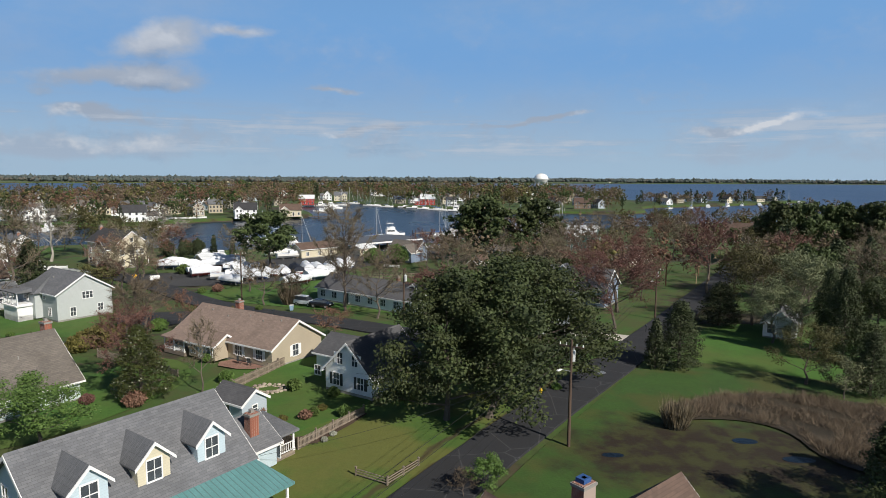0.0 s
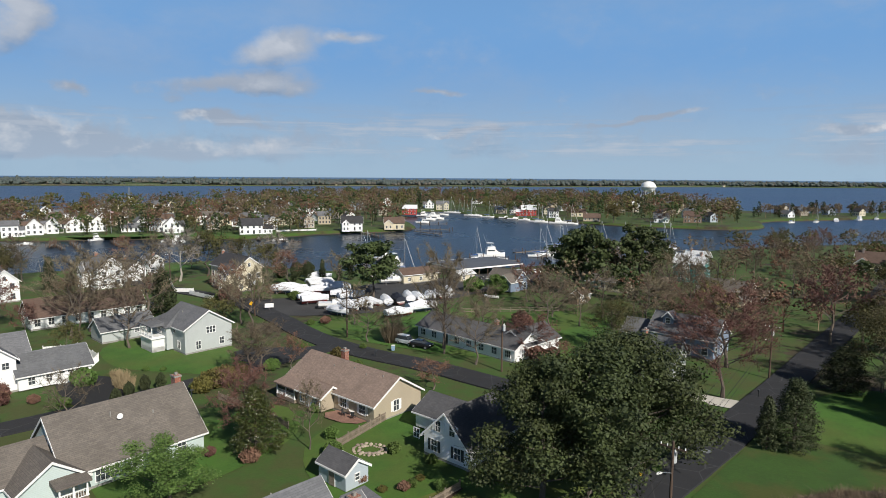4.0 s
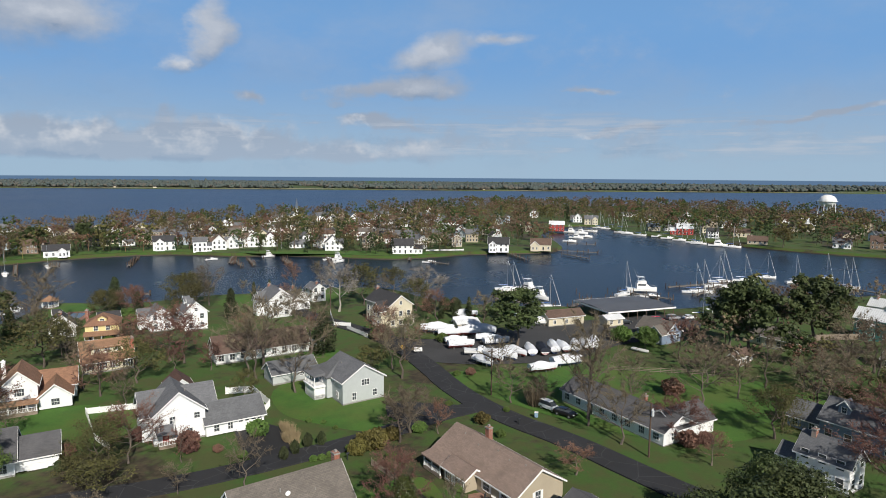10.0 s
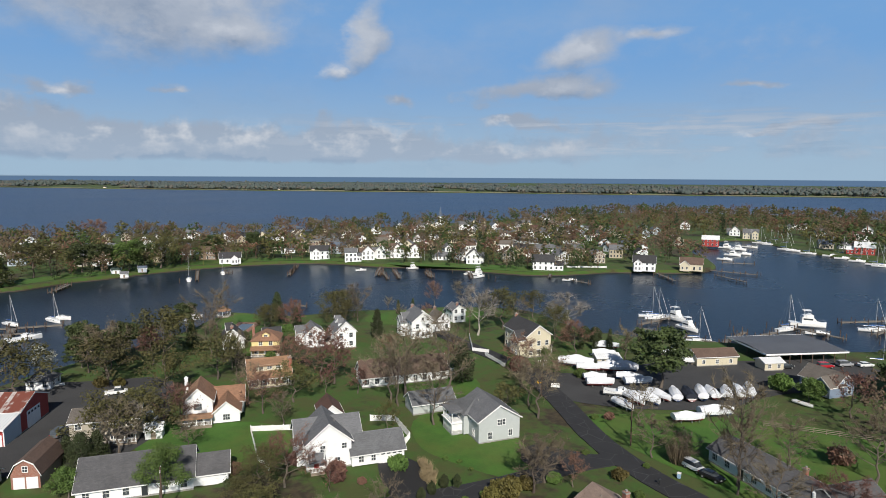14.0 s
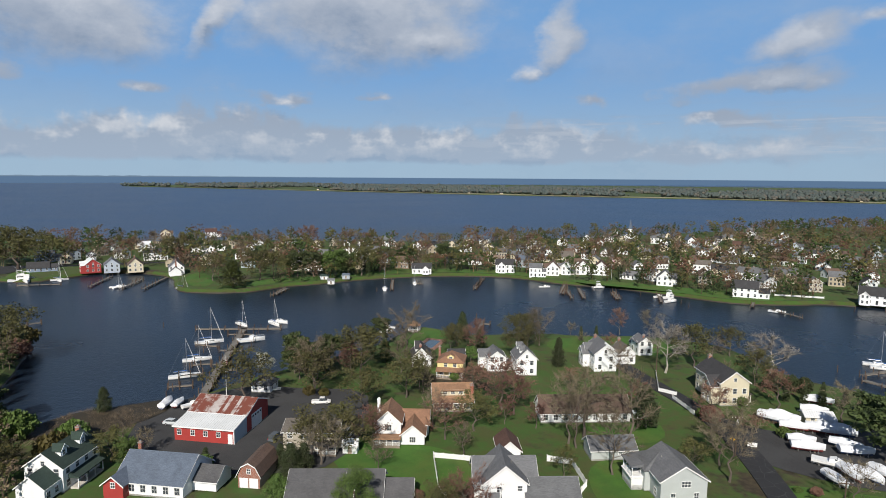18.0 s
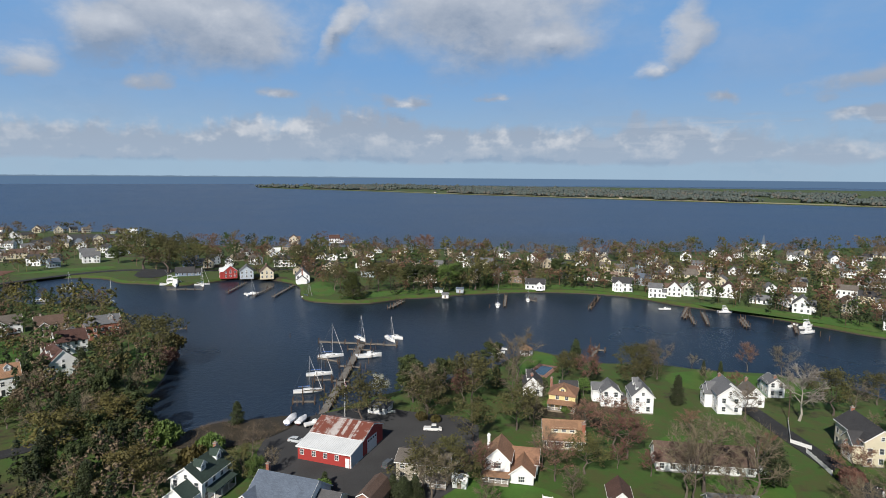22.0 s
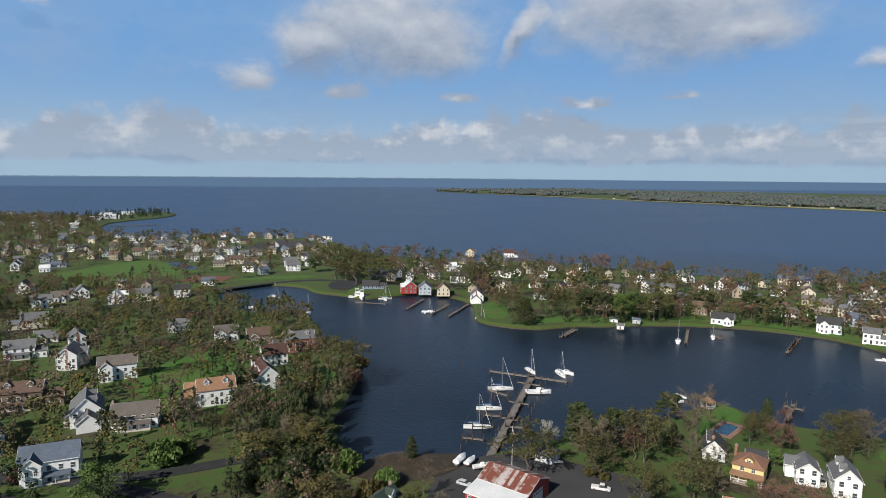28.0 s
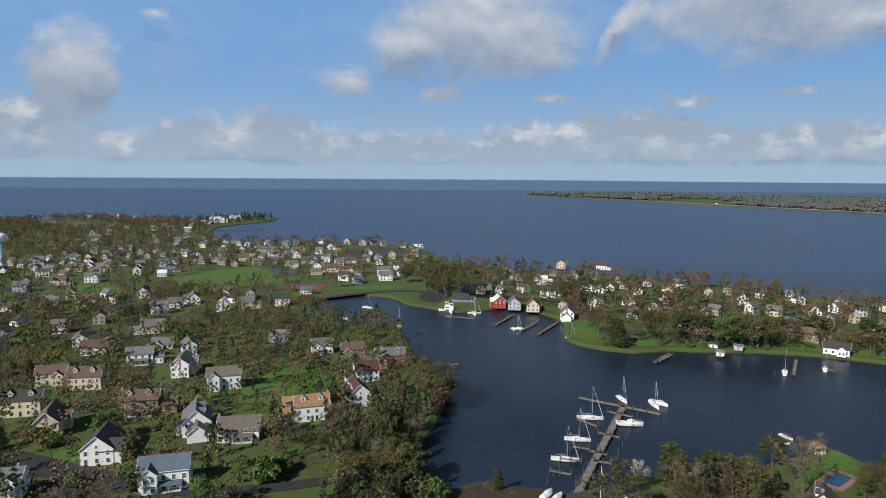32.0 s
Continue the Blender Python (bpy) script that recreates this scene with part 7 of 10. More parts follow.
motor_boat(-259.0, 272.8, 0, 60, 7.0)
yacht(-238.8, 298.4, 0, 60, 8.0)
motor_boat(-200.6, 303.3, 0, 90, 7.0)
yacht(-195.7, 306.4, 0, 90, 9.0)
motor_boat(-493.3, -13.7, 0, 40, 8.0)
motor_boat(-481.9, -7.1, 0, 40, 8.0)
yacht(-459.9, 19.0, 0, 85, 14.0)
sailboat(-451.7, 38.4, 0, 85, 10.0)
sailboat(-402.7, 63.4, 0, 130, 8.0)
yacht(-188.5, 296.8, 0, 80, 8.0)
motor_boat(-265.0, 106.2, 0, 40, 9.0)
motor_boat(-142.0, 316.8, 0, 10, 8.0)


# ------------------------------------------------------------------ docks
PLANKS = material("weathered dock planks", (0.2, 0.185, 0.165), (0.11, 0.1, 0.09), rough=0.9, scale=0.5, build=seams(0.3), bump=0.4)


def dock(x0, y0, x1, y1, width):
    """A timber pier on round piles from one end to the other."""
    length, turn = math.dist((x0, y0), (x1, y1)), math.degrees(math.atan2(y1 - y0, x1 - x0))
    d = thing("pier" if width > 1.7 else "dock", x0, y0, 0, turn, "weathered grey timber pier on round piles" if width > 1.7 else "narrow weathered timber dock on piles", "pier" if width > 1.7 else "dock", "docks on the creek")
    part("deck", Geo().box(0, length, -width / 2, width / 2, 1.02, 1.1), PLANKS, d)
    part("stringer", Geo().box(0, length, -width / 2 + 0.1, -width / 2 + 0.25, 0.75, 1.02).box(0, length, width / 2 - 0.25, width / 2 - 0.1, 0.75, 1.02), WOOD, d)
    pile = shared("pile", lambda: Geo().tube((0, 0, -1.5), (0, 0, 2.3), 0.16, 0.14, 7).mesh("pile"))
    k = max(2, int(length / 5.5))
    for i in range(k + 1):
        for s in (-1, 1):
            part("post", pile, TIMBER, d, at=pose(min(length - 0.2, length * i / k + 0.2), s * (width / 2 + 0.15), 0.25 * ((i * 7 + s) % 3)))


dock(-183.3, 48.6, -261.6, 89.4, 2.6)
dock(-271.6, 71.8, -251.0, 102.0, 1.8)
dock(-238.2, 71.1, -246.6, 64.9, 0.9)
dock(-254.6, 79.9, -248.1, 88.7, 0.9)
dock(-232.6, 69.5, -227.2, 76.8, 0.9)
dock(-217.4, 62.2, -219.9, 56.1, 0.9)
dock(-216.4, 62.0, -212.5, 67.6, 0.9)
dock(-208.2, 56.9, -209.7, 49.2, 0.9)
dock(-197.8, 50.8, -201.1, 43.8, 0.9)
dock(-205.8, 67.4, -208.1, 61.0, 1.2)
dock(-412.5, 49.9, -444.4, 66.4, 1.5)
dock(-394.2, 63.4, -421.5, 80.2, 1.5)
dock(-386.3, 73.9, -421.1, 94.5, 1.5)
dock(-375.9, 92.5, -393.5, 113.1, 1.5)
dock(-322.0, 8.4, -323.2, 19.6, 1.3)
dock(-325.4, 127.0, -342.3, 141.5, 1.3)
dock(-440.4, 15.9, -430.8, 37.4, 1.4)
dock(-302.8, 190.8, -329.1, 208.2, 1.3)
dock(-311.9, 215.1, -308.6, 217.1, 1.6)
dock(-280.8, 237.2, -298.1, 255.8, 1.2)
dock(-236.0, 263.9, -246.3, 278.0, 1.2)
dock(-224.2, 257.9, -245.4, 276.1, 1.2)
dock(-208.8, 276.8, -221.9, 288.9, 1.2)
dock(-189.5, 289.3, -203.3, 306.7, 1.2)
dock(-196.0, 166.4, -210.9, 182.1, 1.6)
dock(-210.3, 177.1, -204.5, 181.3, 1.4)
dock(-301.0, 259.5, -276.9, 232.5, 1.4)
dock(-241.7, 283.5, -221.0, 263.9, 1.4)
dock(-254.7, 286.0, -238.2, 264.4, 1.4)
dock(-223.7, 293.3, -207.9, 277.9, 1.4)
dock(-165.3, 342.7, -154.8, 317.3, 1.4)
dock(-144.2, 317.2, -128.3, 311.8, 1.4)
dock(-110.4, 369.6, -94.5, 349.3, 1.6)
dock(-80.8, 384.7, -62.1, 369.3, 1.6)
dock(-88.1, 402.7, -61.3, 401.1, 1.6)
dock(-90.0, 444.6, -71.0, 450.8, 1.6)
dock(-74.1, 230.2, -44.3, 225.4, 2.0)
dock(-76.4, 235.7, -70.7, 254.6, 1.6)
dock(-44.3, 225.4, -40.9, 248.2, 1.6)
dock(-40.1, 233.1, -31.8, 254.3, 1.8)
dock(-24.5, 252.2, -15.8, 250.1, 1.6)
dock(-32.0, 268.7, -10.1, 258.9, 1.8)
dock(-13.7, 287.7, 12.1, 312.8, 1.8)
dock(-1.9, 273.0, 12.1, 312.8, 1.8)
dock(-41.9, 238.0, -33.3, 230.6, 1.6)
dock(49.7, 265.7, 72.4, 310.4, 2.0)
dock(60.1, 319.3, 70.6, 309.6, 1.8)
dock(-1150.0, -392.0, -1180.0, -304.0, 6.0)
dock(-326.9, 129.7, -340.2, 142.5, 1.5)



def mooring_pile(x, y, tall=2.6):
    p = thing("mooring_pile", x, y, 0, 0, "single round timber mooring pile standing in the water", "mooring pile", "mooring piles")
    part("pole", shared(("mooring", tall), lambda: Geo().tube((0, 0, -1.5), (0, 0, tall), 0.17, 0.14, 7).mesh("pole")), TIMBER, p)


for i in range(9):
    for s in (-1, 1):
        u = i / 9
        mooring_pile(-200 - 56 * u + s * 7.5, 55 + 30 * u - s * 13.5)
for x, y in ((-372, 102), (-390, 98), (-286, 62), (-300, 190), (-305, 182), (-314, 216), (-222, 143), (-230, 138), (-212, 180), (-220, 186), (-175, 292), (-182, 296), (-196, 298), (-210, 300), (-222, 294), (-236, 290), (-250, 283),
             (-262, 276), (-60, 262), (-48, 258), (-36, 264), (-24, 258), (-12, 266), (0, 262), (8, 276), (22, 284), (34, 292), (46, 300), (58, 308), (12, 296), (30, 306), (-70, 240), (-84, 236), (-58, 246), (-45, 249), (-120, 352), (-110, 362), (-70, 398), (-60, 404)):
    mooring_pile(x, y)


# ------------------------------------------------------------------ poles and wires
WIRE = material("black wire", (0.02, 0.02, 0.02), rough=0.6, bump=0.0)


def utility_pole(x, y, tall, turn=0.0, arm=True, can=False, lamp=False, label="brown timber utility pole with wires"):
    p = thing("utility_pole", x, y, gz(x, y) - 0.1, turn, label, "utility pole", "utility poles")
    part("pole", Geo().tube((0, 0, 0), (0, 0, tall), 0.17, 0.11, 10), TIMBER, p)
    if arm:
        part("crossarm", Geo().box(-0.06, 0.06, -1.2, 1.2, tall - 0.7, tall - 0.55), TIMBER, p)
        for s in (-1.1, -0.5, 0.5, 1.1):
            part("insulator", shared("insulator", lambda: Geo().tube((0, 0, 0), (0, 0, 0.22), 0.06, 0.04, 6).mesh("insulator")), GEL, p, at=pose(0, s, tall - 0.55))
    if can:
        c = part("transformer", Geo().tube((0.35, 0, tall - 2.1), (0.35, 0, tall - 1.1), 0.26, 0.26, 12), material("pale grey enamel", (0.55, 0.57, 0.58), rough=0.4), p, "pale grey transformer can")
        part("bushing", Geo().tube((0.35, 0.1, tall - 1.1), (0.35, 0.1, tall - 0.8), 0.05, 0.03, 6).tube((0.35, -0.1, tall - 1.1), (0.35, -0.1, tall - 0.8), 0.05, 0.03, 6), GEL, c)
    if lamp:
        a = part("lamp_arm", Geo().tube((0, 0, tall - 3.0), (-1.7, 0.3, tall - 2.4), 0.04, 0.03, 6), STEEL, p)
        part("lamp_head", Geo().rings([[(-1.6 - 0.25 * i, 0.3 + 0.05 * i + w * math.cos(t), tall - 2.4 + 0.6 * w * math.sin(t)) for t in (k * math.pi / 4 for k in range(8))] for i, w in enumerate((0.06, 0.16, 0.17, 0.05))]), GEL, a, "white street lamp head")
    take(x, y, 1)
    return x, y, gz(x, y) + tall


def wire(a, b, sag=0.6, shift=0.0, drop=0.0):
    a, b = Vector(a) - Vector((0, 0, drop)), Vector(b) - Vector((0, 0, drop))
    across = (b - a).cross(Vector((0, 0, 1))).normalized() * shift
    rings = []
    for i in range(13):
        u = i / 12
        p = a.lerp(b, u) + across - Vector((0, 0, 4 * sag * u * (1 - u)))
        rings.append([p + (b - a).to_track_quat("Z", "Y") @ Vector((0.016 * math.cos(q * 2.094), 0.016 * math.sin(q * 2.094), 0)) for q in range(3)])
    g = Geo().rings(rings)
    tagged(part("overhead_wire", g, WIRE), "thin black overhead wire slung between poles", "wire", "overhead wires")


P1 = utility_pole(11.9, 55.6, 10.3, 58, can=True, lamp=True, label="brown utility pole with transformer and street lamp beside the lane")
P2 = utility_pole(38.6, 110.5, 9.6, 58, can=True, lamp=True, label="brown utility pole with crossarm at the lane's crossing")
P0 = utility_pole(-16.0, 6.0, 10.5, 58, label="brown utility pole beside the lane")
P3 = utility_pole(-6.7, 105.0, 9.4, -32, arm=False, can=True, label="brown utility pole with a pale transformer can")
P4 = utility_pole(-40.6, 123.2, 10.4, -45, label="bare brown utility pole on the verge")
P5 = utility_pole(-69.2, 139.0, 9.9, -45, can=True, label="brown utility pole by the boatyard corner")
P6 = utility_pole(-117.0, 178.0, 9.5, -40, label="brown utility pole by the white fence")
P7 = utility_pole(66.0, 152.0, 9.6, 58, label="brown utility pole along the lane")
P8 = utility_pole(-92.0, 50.0, 9.5, 58, label="brown utility pole along the lane")
for shift in (-1.0, 0.0, 1.0):
    wire(P0, P1, 0.7, shift)
    wire(P1, P2, 0.8, shift)
    wire(P2, P7, 0.6, shift)
for drop in (1.6, 2.4):
    wire(P0, P1, 0.8, 0.1, drop)
    wire(P1, P2, 0.9, 0.1, drop)
    wire(P3, P4, 0.8, 0.0, drop - 1.4)
    wire(P4, P5, 0.7, 0.0, drop - 1.4)
    wire(P5, P6, 0.9, 0.0, drop - 1.4)
wire(P1, (-9.4, 66.0, 8.0), 0.9, 0, 1.8)
wire(P1, (-15, 49, 6.5), 0.9, 0, 1.8)
wire(P2, P3, 0.8, 0, 0.6)
wire(P3, (-21, 84, 7.4), 0.6, 0, 0.8)


# ------------------------------------------------------------------ vehicles
def car(x, y, turn, colour, kind="suv", label="parked car", category="car"):
    c = thing(category.replace(" ", "_"), x, y, gz(x, y) + 0.14, turn, label, category, "parked vehicles")
    paint = material(f"{label} paint", colour, tuple(0.9 * v for v in colour), rough=0.25, bump=0.0)
    tall, roof0, roof1, ln = {"suv": (1.75, -2.2, 0.5, 4.8), "saloon": (1.42, -1.5, 0.4, 4.6), "pickup": (1.8, -0.4, 1.0, 5.4), "van": (2.4, -2.4, 1.6, 5.4)}[kind]
    w = 0.92
    body = [[(px, -b, 0.32), (px, -b, h * 0.75), (px, -b * 0.93, h), (px, b * 0.93, h), (px, b, h * 0.75), (px, b, 0.32)] for px, b, h in ((-ln / 2, w * 0.93, 0.95), (-ln / 2 + 0.25, w, 1.02), (roof1 + 0.7, w, 1.02), (ln / 2 - 0.5, w * 0.97, 0.92), (ln / 2, w * 0.85, 0.75))]
    part("body", Geo().rings(body), paint, c)
    part("cabin", Geo().rings([[(px, -b, 0.98), (px, -b * 0.86, h), (px, b * 0.86, h), (px, b, 0.98)] for px, b, h in ((roof0 - 0.15, 0.86, 1.0), (roof0 + 0.1, 0.85, tall - 0.04), (roof1, 0.85, tall - 0.02), (roof1 + 0.75, 0.82, 1.02))]), GLASS, c, "dark cabin glass")
    part("roof", Geo().rings([[(px, -0.72, tall - 0.05), (px, -0.66, tall + d), (px, 0.66, tall + d), (px, 0.72, tall - 0.05)] for px, d in ((roof0 + 0.05, 0.0), (roof0 + 0.5, 0.05), (roof1 - 0.1, 0.05), (roof1 + 0.05, 0.0))]), paint, c)
    for px in (-ln / 2 + 0.95, ln / 2 - 0.95):
        for s in (-1, 1):
            wh = part("wheel", shared("tyre", lambda: Geo().tube((0, -0.11, 0), (0, 0.11, 0), 0.34, 0.34, 14).mesh("wheel")), RUBBER, c, at=pose(px, s * 0.86, 0.24))
            part("rim", shared("rim", lambda: Geo().tube((0, -0.12, 0), (0, 0.12, 0), 0.2, 0.2, 10).mesh("rim")), STEEL, wh)
    for s in (-1, 1):
        part("headlight", shared(("lamp", ln), lambda: Geo().box(ln / 2 - 0.12, ln / 2 + 0.01, -0.18, 0.18, 0.68, 0.8).mesh("headlight")), GEL, c, at=pose(0, s * 0.6, 0))
        part("tail_light", shared(("tail", ln), lambda: Geo().box(-ln / 2 - 0.02, -ln / 2 + 0.08, -0.1, 0.1, 0.75, 0.95).mesh("tail_light")), REDTRIM, c, at=pose(0, s * 0.75, 0))
    take(x, y, 2.5)


car(-27.0, 119.6, -28, (0.75, 0.76, 0.77), "suv", "white sport utility vehicle in the drive")
car(-23.4, 117.6, -20, (0.012, 0.012, 0.014), "saloon", "black saloon car in the drive")
car(-27.0, 206.0, 43, (0.7, 0.71, 0.72), "pickup", "white pickup truck at the boat slips", "pickup truck")
car(-12.6, 211.0, 43, (0.35, 0.02, 0.03), "suv", "dark red car at the boat slips")
car(-22.0, 203.5, 43, (0.03, 0.035, 0.04), "saloon", "dark car at the boat slips")
car(-8.0, 216.5, 43, (0.3, 0.31, 0.33), "suv", "grey car at the boat slips")
car(-3.0, 219.5, 43, (0.65, 0.66, 0.67), "saloon", "silver car at the boat slips")
car(-141.5, 55.2, 128, (0.1, 0.11, 0.12), "suv", "dark vehicle parked beside the barn")
car(-166.0, 37.0, 46, (0.5, 0.53, 0.56), "saloon", "silver car behind the barn")
car(-157.0, 75.0, 60, (0.72, 0.72, 0.72), "pickup", "white truck in the barn yard", "pickup truck")
car(-132.5, 70.5, 130, (0.6, 0.61, 0.62), "van", "silver van in the barn yard", "van")
car(-196.5, -97.0, 30, (0.02, 0.025, 0.03), "suv", "dark car in the drive of the blue-roofed house")
car(-134.0, 34.0, 130, (0.45, 0.47, 0.5), "suv", "grey car in the yard")
car(15.5, 96.5, -20, (0.68, 0.69, 0.7), "saloon", "white car in the concrete drive")


# ------------------------------------------------------------------ fences
def fence(points, tall, mat, label, style="picket", name="fence"):
    x0, y0 = points[0]
    f = thing(name, x0, y0, gz(x0, y0) - 0.1, 0, label, "fence", "fences")
    for (ax, ay), (bx, by) in zip(points, points[1:]):
        length, turn = math.dist((ax, ay), (bx, by)), math.degrees(math.atan2(by - ay, bx - ax))
        n = max(1, round(length / 2.4))
        step = length / n
        post = shared(("fence post", tall, style), lambda: Geo().box(-0.06, 0.06, -0.06, 0.06, 0, tall + 0.12).box(-0.08, 0.08, -0.08, 0.08, tall + 0.12, tall + 0.18).mesh("post"))
        for i in range(n + 1):
            part("post", post, mat, f, at=pose(ax - x0, ay - y0, 0, 0, 0, turn) @ pose(step * i, 0, 0))

        def bay():
            g = Geo()
            if style == "rail":
                g.lattice([0, 0.06, step - 0.06, step], [v * tall / 1.2 for v in (0.3, 0.42, 0.7, 0.82, 1.08, 1.2)], lambda i, j: i == 1 and j % 2 == 1, -0.03, 0.03)
                return g.mesh("panel")
            k = int(step / (0.17 if style == "picket" else 0.14))
            xs = [step * (i + d) / k for i in range(k) for d in (0.0, 0.45 if style == "picket" else 0.08)] + [step]
            g.lattice(xs, [0.06, 0.25, 0.34, tall - 0.3, tall - 0.2, tall], (lambda i, j: i % 2 == 0 and j % 2 == 0), -0.045, 0.0)
            return g.mesh("panel")

        panel = shared(("bay", round(step, 2), tall, style), bay)
        for i in range(n):
            part("panel", panel, mat, f, at=pose(ax - x0, ay - y0, 0, 0, 0, turn) @ pose(step * i, 0, 0))


fence([(-24.6, 70.2), (-20.6, 80.8)], 1.2, WOOD, "weathered grey picket fence along the garden")
fence([(-17.6, 58.4), (-13.2, 54.4), (-8.2, 62.6)], 1.1, WOOD, "weathered grey picket fence round the garden corner")
fence([(-48, 84), (-38, 79), (-33, 75)], 1.1, WOOD, "low brown timber fence beside the hedge")
fence([(-7.2, 49.6), (-4.4, 48.0), (-2.0, 51.4)], 0.7, WOOD, "low broken timber rail fence in the grass", "rail")
fence([(-110.5, 81.0), (-98.0, 73.2), (-92.4, 71.6)], 1.3, TRIM, "white vinyl fence round the side lawn", "board")
fence([(-110.5, 81.0), (-103.5, 87.4), (-96.0, 90.4)], 1.3, TRIM, "white vinyl fence behind the white house", "board")
fence([(-93.5, 101.0), (-89.0, 104.4), (-80.2, 99.0), (-79.0, 96.0)], 1.5, TRIM, "white vinyl fence between the houses", "board")
fence([(-116.5, 177.0), (-106.0, 163.0), (-100.5, 164.0)], 1.3, TRIM, "white board fence along the lane", "board")
fence([(-100.0, 161.0), (-89.0, 154.5)], 1.3, TRIM, "white board fence at the street corner", "board")
fence([(-20.0, 152.0), (4.0, 158.0)], 1.2, WOOD, "low weathered fence across the lawn", "rail")
fence([(16, 196), (32, 206), (46, 214)], 1.8, WOOD, "tall grey board fence by the creek houses", "board")
fence([(-160.0, 352.0), (-140.0, 366.0)], 1.0, TRIM, "white fence below the waterside houses", "board")


# ------------------------------------------------------------------ yard things
def shed_small(x, y, turn, ln, wid, roof, wall, label):
    h = House("shed", x, y, turn, ln, wid, 2.1, 3.2, ROOF[roof], WALL[wall], label, "shed", over=0.25, base=0.1)
    h.door("front", 0.0, 0.05, 0.9, 1.8, mat=WOOD)
    h.window("right", 0.0, 0.9, 0.6, 0.7)


shed_small(-21.2, 62.6, -32, 4.6, 3.2, "charcoal", "slate", "small weathered grey garden shed with dark roof")
shed_small(-124.6, 67.0, 50, 3.4, 2.6, "white", "white", "small white garden shed")
shed_small(-347.0, 184.5, 60, 4.6, 3.4, "slate", "slate", "small blue-grey boathouse shed at the water")
shed_small(-335.0, 168.0, 60, 4.0, 3.0, "grey", "white", "small white shed near the far shore")
shed_small(-352.0, 172.0, 60, 5.0, 3.4, "darkgreen", "white", "small white shed with green roof")
shed_small(-92.5, 181.5, 45, 3.0, 2.4, "grey", "white", "small white shed behind the hedge")
shed_small(9.0, 170.0, 57, 3.6, 2.8, "brown", "brown", "small brown garden shed on the lawn")


def gazebo(x, y):
    g = thing("gazebo", x, y, gz(x, y) - 0.1, 0, "octagonal white gazebo with brown shingle roof at the water", "gazebo")
    ring = [(2.6 * math.cos(i * math.pi / 4), 2.6 * math.sin(i * math.pi / 4)) for i in range(8)]
    part("floor", Geo().slab(ring, 0, 0.4), WOOD, g)
    part("roof", Geo().rings([[(px * 1.2, py * 1.2, 2.7) for px, py in ring], [(px * 0.35, py * 0.35, 3.9) for px, py in ring], [(px * 0.3, py * 0.3, 4.0) for px, py in ring], [(0.02 * px, 0.02 * py, 4.5) for px, py in ring]]), ROOF["orange"], g)
    for i, (px, py) in enumerate(ring):
        part("post", shared("gazebo post", lambda: Geo().box(-0.08, 0.08, -0.08, 0.08, 0.4, 2.75).mesh("post")), TRIM, g, at=pose(px, py, 0))
        qx, qy = ring[(i + 1) % 8]
        if i != 3:
            part("railing", shared("gazebo rail", lambda: Geo().box(0, 1.99, -0.03, 0.03, 1.2, 1.3).box(0, 1.99, -0.03, 0.03, 0.5, 0.58).box(0.3, 0.38, -0.02, 0.02, 0.5, 1.2).box(0.8, 0.88, -0.02, 0.02, 0.5, 1.2).box(1.3, 1.38, -0.02, 0.02, 0.5, 1.2).mesh("railing")), TRIM, g, at=pose(px, py, 0, 0, 0, math.degrees(math.atan2(qy - py, qx - px))))


gazebo(-211.0, 144.0)


def pool(x, y, turn):
    p = thing("swimming_pool", x, y, gz(x, y) - 0.05, turn, "rectangular swimming pool with brick-red paved surround", "swimming pool")
    part("surround", Geo().box(-7.5, 7.5, -4.2, -2.4, -0.1, 0.12).box(-7.5, 7.5, 2.4, 4.2, -0.1, 0.12).box(-7.5, -5.6, -2.4, 2.4, -0.1, 0.12).box(5.6, 7.5, -2.4, 2.4, -0.1, 0.12), PAVER, p)
    part("pool_water", Geo().box(-5.6, 5.6, -2.4, 2.4, -0.1, 0.04), material("pool water", (0.02, 0.07, 0.12), rough=0.06, bump=0.05, bump_scale=1.5), p, "still dark blue pool water")


pool(-190.5, 138.0, 125)


def flagpole(x, y, tall):
    f = thing("flagpole", x, y, gz(x, y) - 0.1, 0, "tall white flagpole with a flag hanging on it", "flagpole")
    part("pole", Geo().tube((0, 0, 0), (0, 0, tall), 0.1, 0.05, 8).tube((-1.6, 0, tall * 0.7), (1.6, 0, tall * 0.7), 0.04, 0.04, 6), GEL, f)
    g, r = Geo(), Geo()
    for i in range(7):
        pts = [(0.1 + 0.3 * k, 0.12 * math.sin(k * 1.1 + i * 0.2), tall * 0.97 - 0.6 - 0.17 * i - 0.05 * k) for k in range(7)]
        (r if i % 2 == 0 else g).add(pts + [(a, b, c - 0.17) for a, b, c in pts], [(k, k + 1, 8 + k, 7 + k) for k in range(6)])
    part("flag", g, GEL, f, "white flag stripes")
    part("stripes", r, REDTRIM, f, "red flag stripes")


flagpole(-172.0, 53.0, 14.5)
flagpole(-247.0, 321.0, 14.0)


def mailbox(x, y, turn):
    m = thing("mailbox", x, y, gz(x, y), turn, "black mailbox on a dark post beside the lane", "mailbox", "mailboxes")
    part("post", Geo().box(-0.06, 0.06, -0.06, 0.06, 0, 1.1), DARKTRIM, m)
    part("box", Geo().prism([(-0.12, 1.05), (0.12, 1.05), (0.12, 1.2), (0.06, 1.28), (-0.06, 1.28), (-0.12, 1.2)], -0.28, 0.28), DARKTRIM, m)


